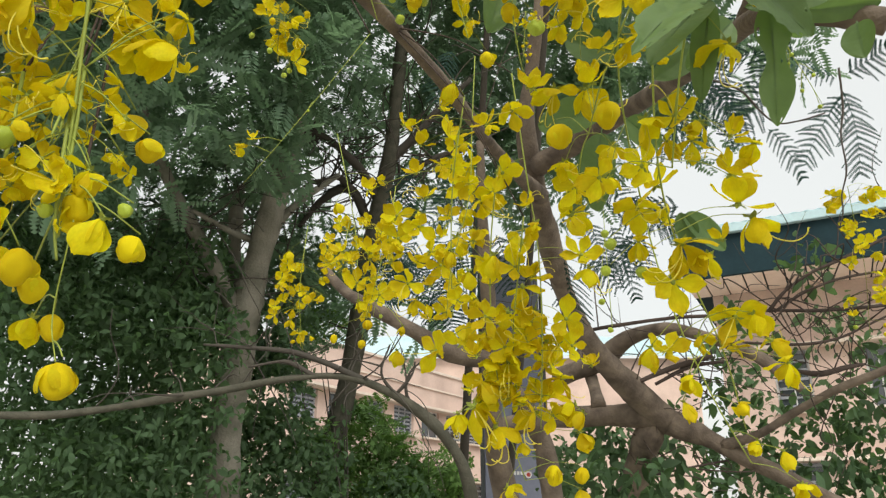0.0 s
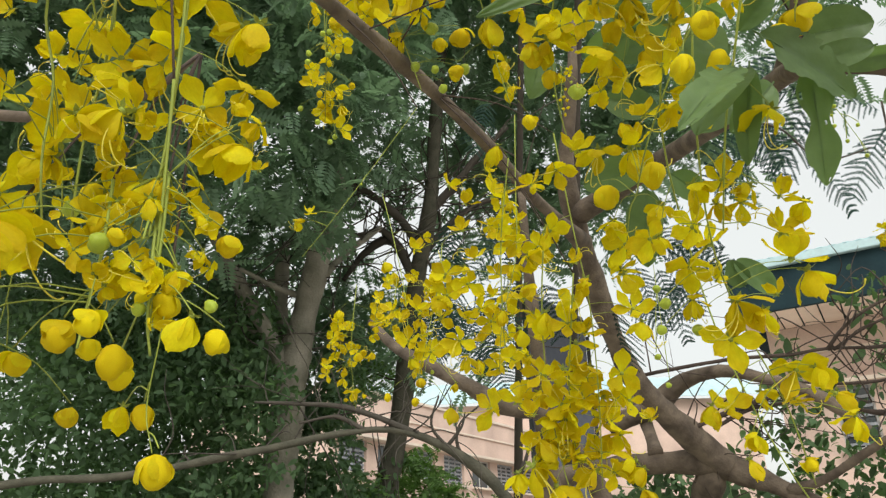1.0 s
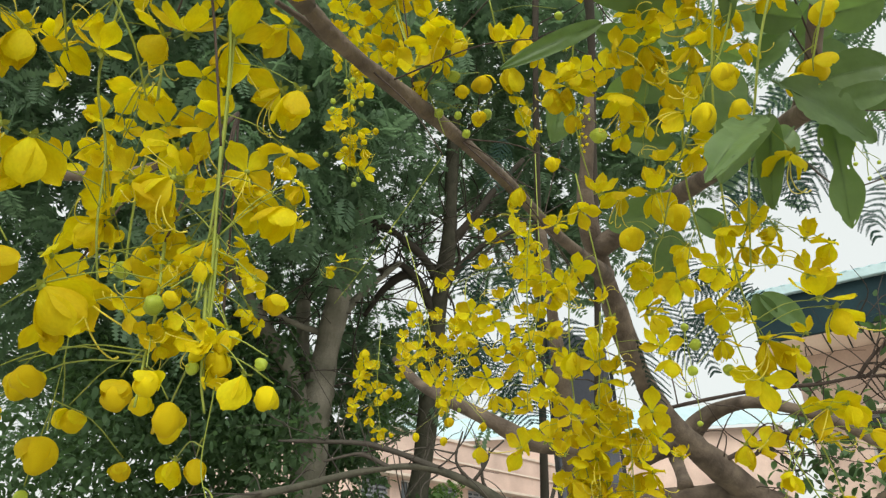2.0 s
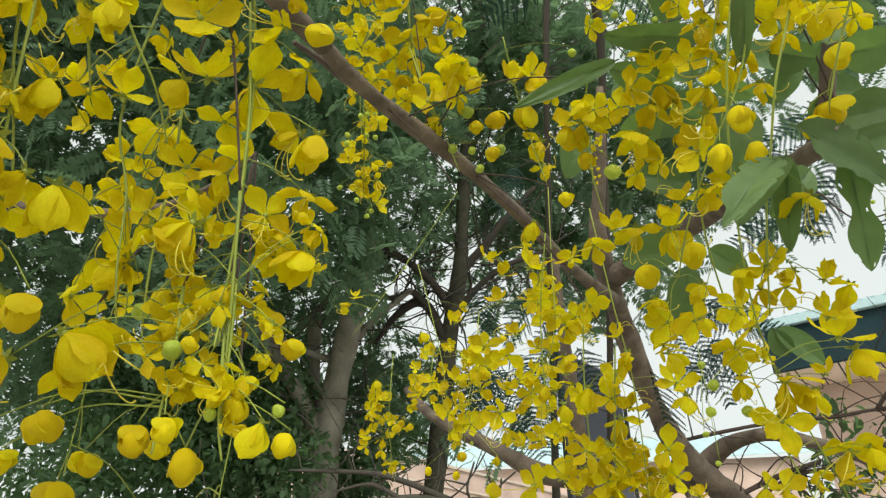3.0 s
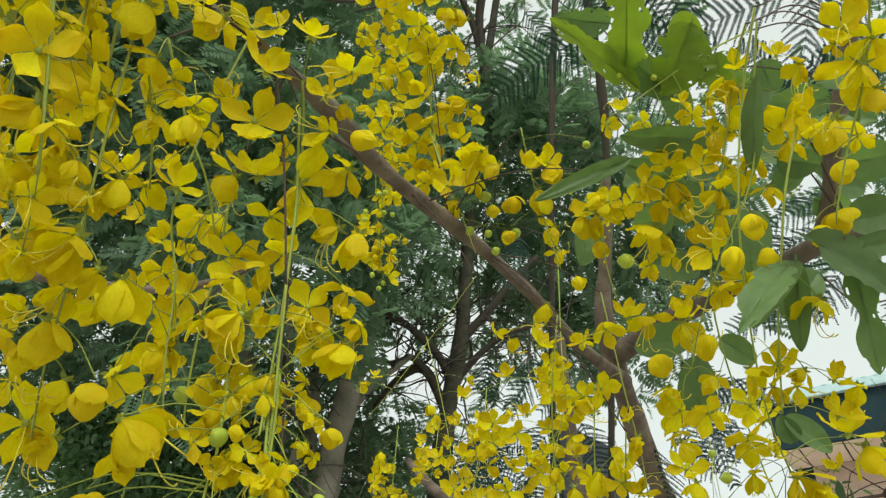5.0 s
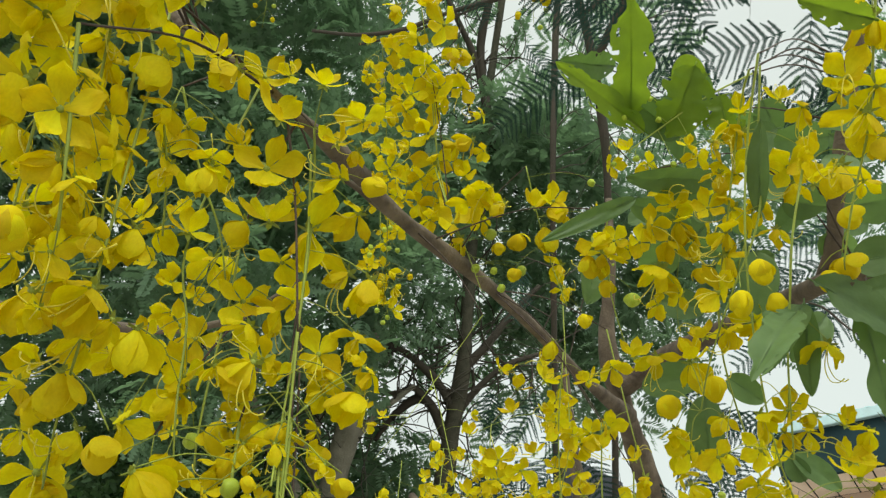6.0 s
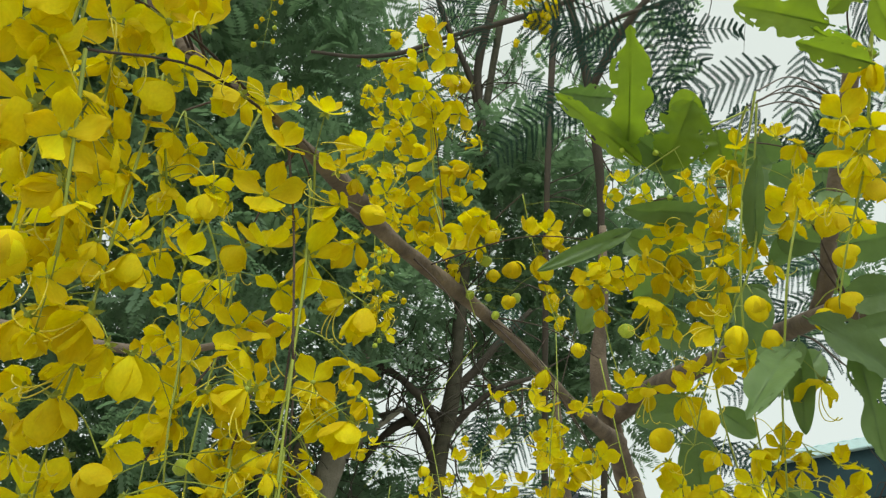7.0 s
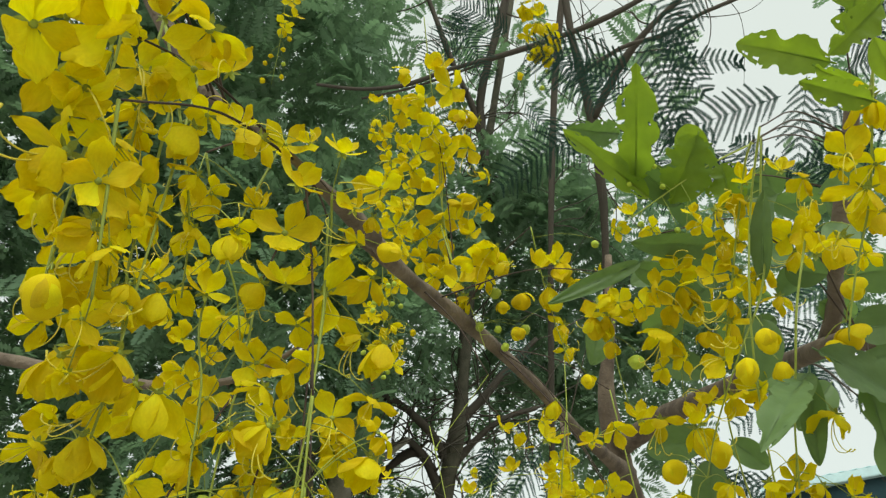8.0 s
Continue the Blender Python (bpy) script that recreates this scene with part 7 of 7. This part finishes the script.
raceme([(-0.115, 1.616, 2.227), (-0.125, 1.597, 2.133), (-0.152, 1.629, 2.045), (-0.165, 1.652, 1.982)],
       'dooowocdwwwwooocddog',
       [(-0.061, 1.629, 2.234, 0.044), (-0.132, 1.607, 2.216, 0.041), (-0.151, 1.609, 2.186, 0.046), (-0.105, 1.591, 2.158, 0.041), (-0.153, 1.598, 2.17, 0.044), (-0.15, 1.588, 2.153, 0.042), (-0.103, 1.577, 2.118, 0.047), (-0.165, 1.602, 2.119, 0.041), (-0.152, 1.606, 2.111, 0.047), (-0.125, 1.611, 2.111, 0.039), (-0.175, 1.608, 2.087, 0.037), (-0.162, 1.64, 2.079, 0.047), (-0.169, 1.605, 2.059, 0.039), (-0.117, 1.622, 2.034, 0.048), (-0.147, 1.63, 2.035, 0.043), (-0.178, 1.644, 2.024, 0.046), (-0.146, 1.616, 2.015, 0.043), (-0.181, 1.641, 2.014, 0.052), (-0.186, 1.641, 1.992, 0.049), (-0.148, 1.663, 1.985, 0.016)])
raceme([(-0.357, 1.263, 2.759), (-0.357, 1.306, 2.641), (-0.35, 1.34, 2.547), (-0.338, 1.37, 2.464)],
       'dwoccooodowodwowdwwogg',
       [(-0.382, 1.28, 2.753, 0.064), (-0.314, 1.265, 2.742, 0.046), (-0.326, 1.292, 2.722, 0.06), (-0.336, 1.291, 2.724, 0.065), (-0.318, 1.296, 2.676, 0.047), (-0.35, 1.306, 2.684, 0.047), (-0.312, 1.282, 2.662, 0.057), (-0.396, 1.324, 2.631, 0.049), (-0.344, 1.294, 2.621, 0.058), (-0.372, 1.301, 2.588, 0.048), (-0.352, 1.327, 2.596, 0.052), (-0.385, 1.305, 2.573, 0.062), (-0.331, 1.335, 2.572, 0.058), (-0.345, 1.328, 2.554, 0.053), (-0.354, 1.351, 2.545, 0.061), (-0.364, 1.363, 2.537, 0.048), (-0.322, 1.334, 2.52, 0.055), (-0.367, 1.35, 2.532, 0.056), (-0.351, 1.358, 2.508, 0.059), (-0.332, 1.383, 2.502, 0.065), (-0.343, 1.373, 2.473, 0.02), (-0.349, 1.356, 2.449, 0.02)])
raceme([(-0.58, 0.783, 3.413), (-0.593, 0.868, 3.31), (-0.614, 0.942, 3.218), (-0.641, 1.007, 3.137)],
       'oowcwowwocgbbbgbbb',
       [(-0.522, 0.775, 3.399, 0.047), (-0.634, 0.821, 3.394, 0.054), (-0.611, 0.807, 3.376, 0.06), (-0.629, 0.843, 3.377, 0.06), (-0.549, 0.859, 3.36, 0.048), (-0.572, 0.863, 3.29, 0.057), (-0.55, 0.868, 3.324, 0.049), (-0.575, 0.901, 3.294, 0.057), (-0.594, 0.901, 3.249, 0.06), (-0.614, 0.931, 3.254, 0.045), (-0.613, 0.934, 3.246, 0.019), (-0.586, 0.932, 3.224, 0.019), (-0.642, 0.966, 3.205, 0.019), (-0.608, 0.958, 3.218, 0.019), (-0.606, 0.974, 3.177, 0.019), (-0.658, 0.977, 3.19, 0.019), (-0.618, 1.007, 3.166, 0.019), (-0.671, 1.013, 3.164, 0.02)])
raceme([(1.461, 2.366, 2.652), (1.481, 2.401, 2.556), (1.522, 2.463, 2.384), (1.543, 2.554, 2.134)],
       'wdoooodwcwdowwoooodoodw',
       [(1.37, 2.335, 2.612, 0.061), (1.579, 2.422, 2.662, 0.069), (1.557, 2.428, 2.636, 0.08), (1.588, 2.412, 2.651, 0.085), (1.437, 2.39, 2.623, 0.077), (1.422, 2.401, 2.592, 0.063), (1.428, 2.402, 2.605, 0.079), (1.396, 2.384, 2.58, 0.068), (1.416, 2.422, 2.593, 0.081), (1.559, 2.426, 2.571, 0.071), (1.58, 2.432, 2.585, 0.071), (1.461, 2.418, 2.526, 0.067), (1.495, 2.438, 2.518, 0.071), (1.449, 2.395, 2.5, 0.06), (1.459, 2.424, 2.489, 0.061), (1.567, 2.444, 2.482, 0.07), (1.481, 2.381, 2.439, 0.08), (1.523, 2.476, 2.459, 0.069), (1.539, 2.4, 2.398, 0.064), (1.507, 2.513, 2.414, 0.072), (1.592, 2.464, 2.346, 0.069), (1.568, 2.465, 2.335, 0.077), (1.616, 2.547, 2.319, 0.065)])
raceme([(1.461, 2.366, 2.652), (1.481, 2.401, 2.556), (1.522, 2.463, 2.384), (1.543, 2.554, 2.134)],
       'doowgbb',
       [(1.579, 2.472, 2.281, 0.08), (1.55, 2.447, 2.26, 0.069), (1.483, 2.54, 2.274, 0.065), (1.458, 2.479, 2.205, 0.058), (1.496, 2.549, 2.176, 0.027), (1.599, 2.537, 2.18, 0.026), (1.59, 2.532, 2.145, 0.026)])
raceme([(-0.265, 1.597, 2.439), (-0.231, 1.57, 2.298), (-0.201, 1.551, 2.145), (-0.187, 1.535, 1.985)],
       'odcowooowodd',
       [(-0.155, 1.598, 2.311, 0.040), (-0.167, 1.533, 2.251, 0.040), (-0.251, 1.603, 2.232, 0.044), (-0.236, 1.510, 2.162, 0.042), (-0.146, 1.570, 2.167, 0.048), (-0.124, 1.567, 2.156, 0.044), (-0.125, 1.512, 2.101, 0.037), (-0.261, 1.523, 2.100, 0.049), (-0.254, 1.497, 2.073, 0.038), (-0.270, 1.553, 2.081, 0.046), (-0.262, 1.523, 2.054, 0.037), (-0.184, 1.592, 2.040, 0.037)])
raceme([(-0.265, 1.597, 2.439), (-0.231, 1.57, 2.298), (-0.201, 1.551, 2.145), (-0.187, 1.535, 1.985)],
       'gg',
       [(-0.152, 1.534, 2.014, 0.015), (-0.137, 1.568, 2.001, 0.016)])
raceme([(0.195, 1.405, 2.659), (0.192, 1.428, 2.597), (0.188, 1.446, 2.546)],
       'oowcgbgbbbbbb',
       [(0.214, 1.404, 2.641, 0.033), (0.168, 1.425, 2.646, 0.032), (0.19, 1.412, 2.632, 0.025), (0.194, 1.424, 2.632, 0.029), (0.217, 1.422, 2.623, 0.011), (0.203, 1.426, 2.606, 0.011), (0.174, 1.434, 2.594, 0.011), (0.197, 1.437, 2.592, 0.011), (0.204, 1.429, 2.576, 0.011), (0.188, 1.432, 2.58, 0.011), (0.206, 1.443, 2.564, 0.011), (0.195, 1.44, 2.56, 0.011), (0.197, 1.436, 2.539, 0.01)])
raceme([(0.032, 0.932, 2.131), (0.015, 0.969, 2.013), (0.012, 1.014, 1.903), (0.015, 1.04, 1.825)],
       'cwdocdodwowwwcocwdow',
       [(0.011, 0.914, 2.12, 0.048), (0, 0.967, 2.136, 0.04), (0.068, 0.938, 2.079, 0.039), (0.018, 0.987, 2.075, 0.042), (0.034, 0.987, 2.069, 0.037), (-0.002, 0.928, 2.009, 0.037), (0.013, 0.968, 2.029, 0.051), (0.035, 0.998, 2.014, 0.051), (-0.028, 0.936, 1.974, 0.047), (0.007, 1.014, 1.973, 0.044), (-0.003, 0.982, 1.931, 0.035), (0.044, 0.974, 1.923, 0.045), (0.026, 0.99, 1.903, 0.042), (0.013, 0.994, 1.889, 0.041), (0.071, 1.06, 1.908, 0.046), (0.036, 1.004, 1.862, 0.045), (0.07, 1.029, 1.873, 0.038), (0.049, 1.037, 1.839, 0.042), (0.021, 1.01, 1.838, 0.043), (0.023, 1.03, 1.841, 0.046)])
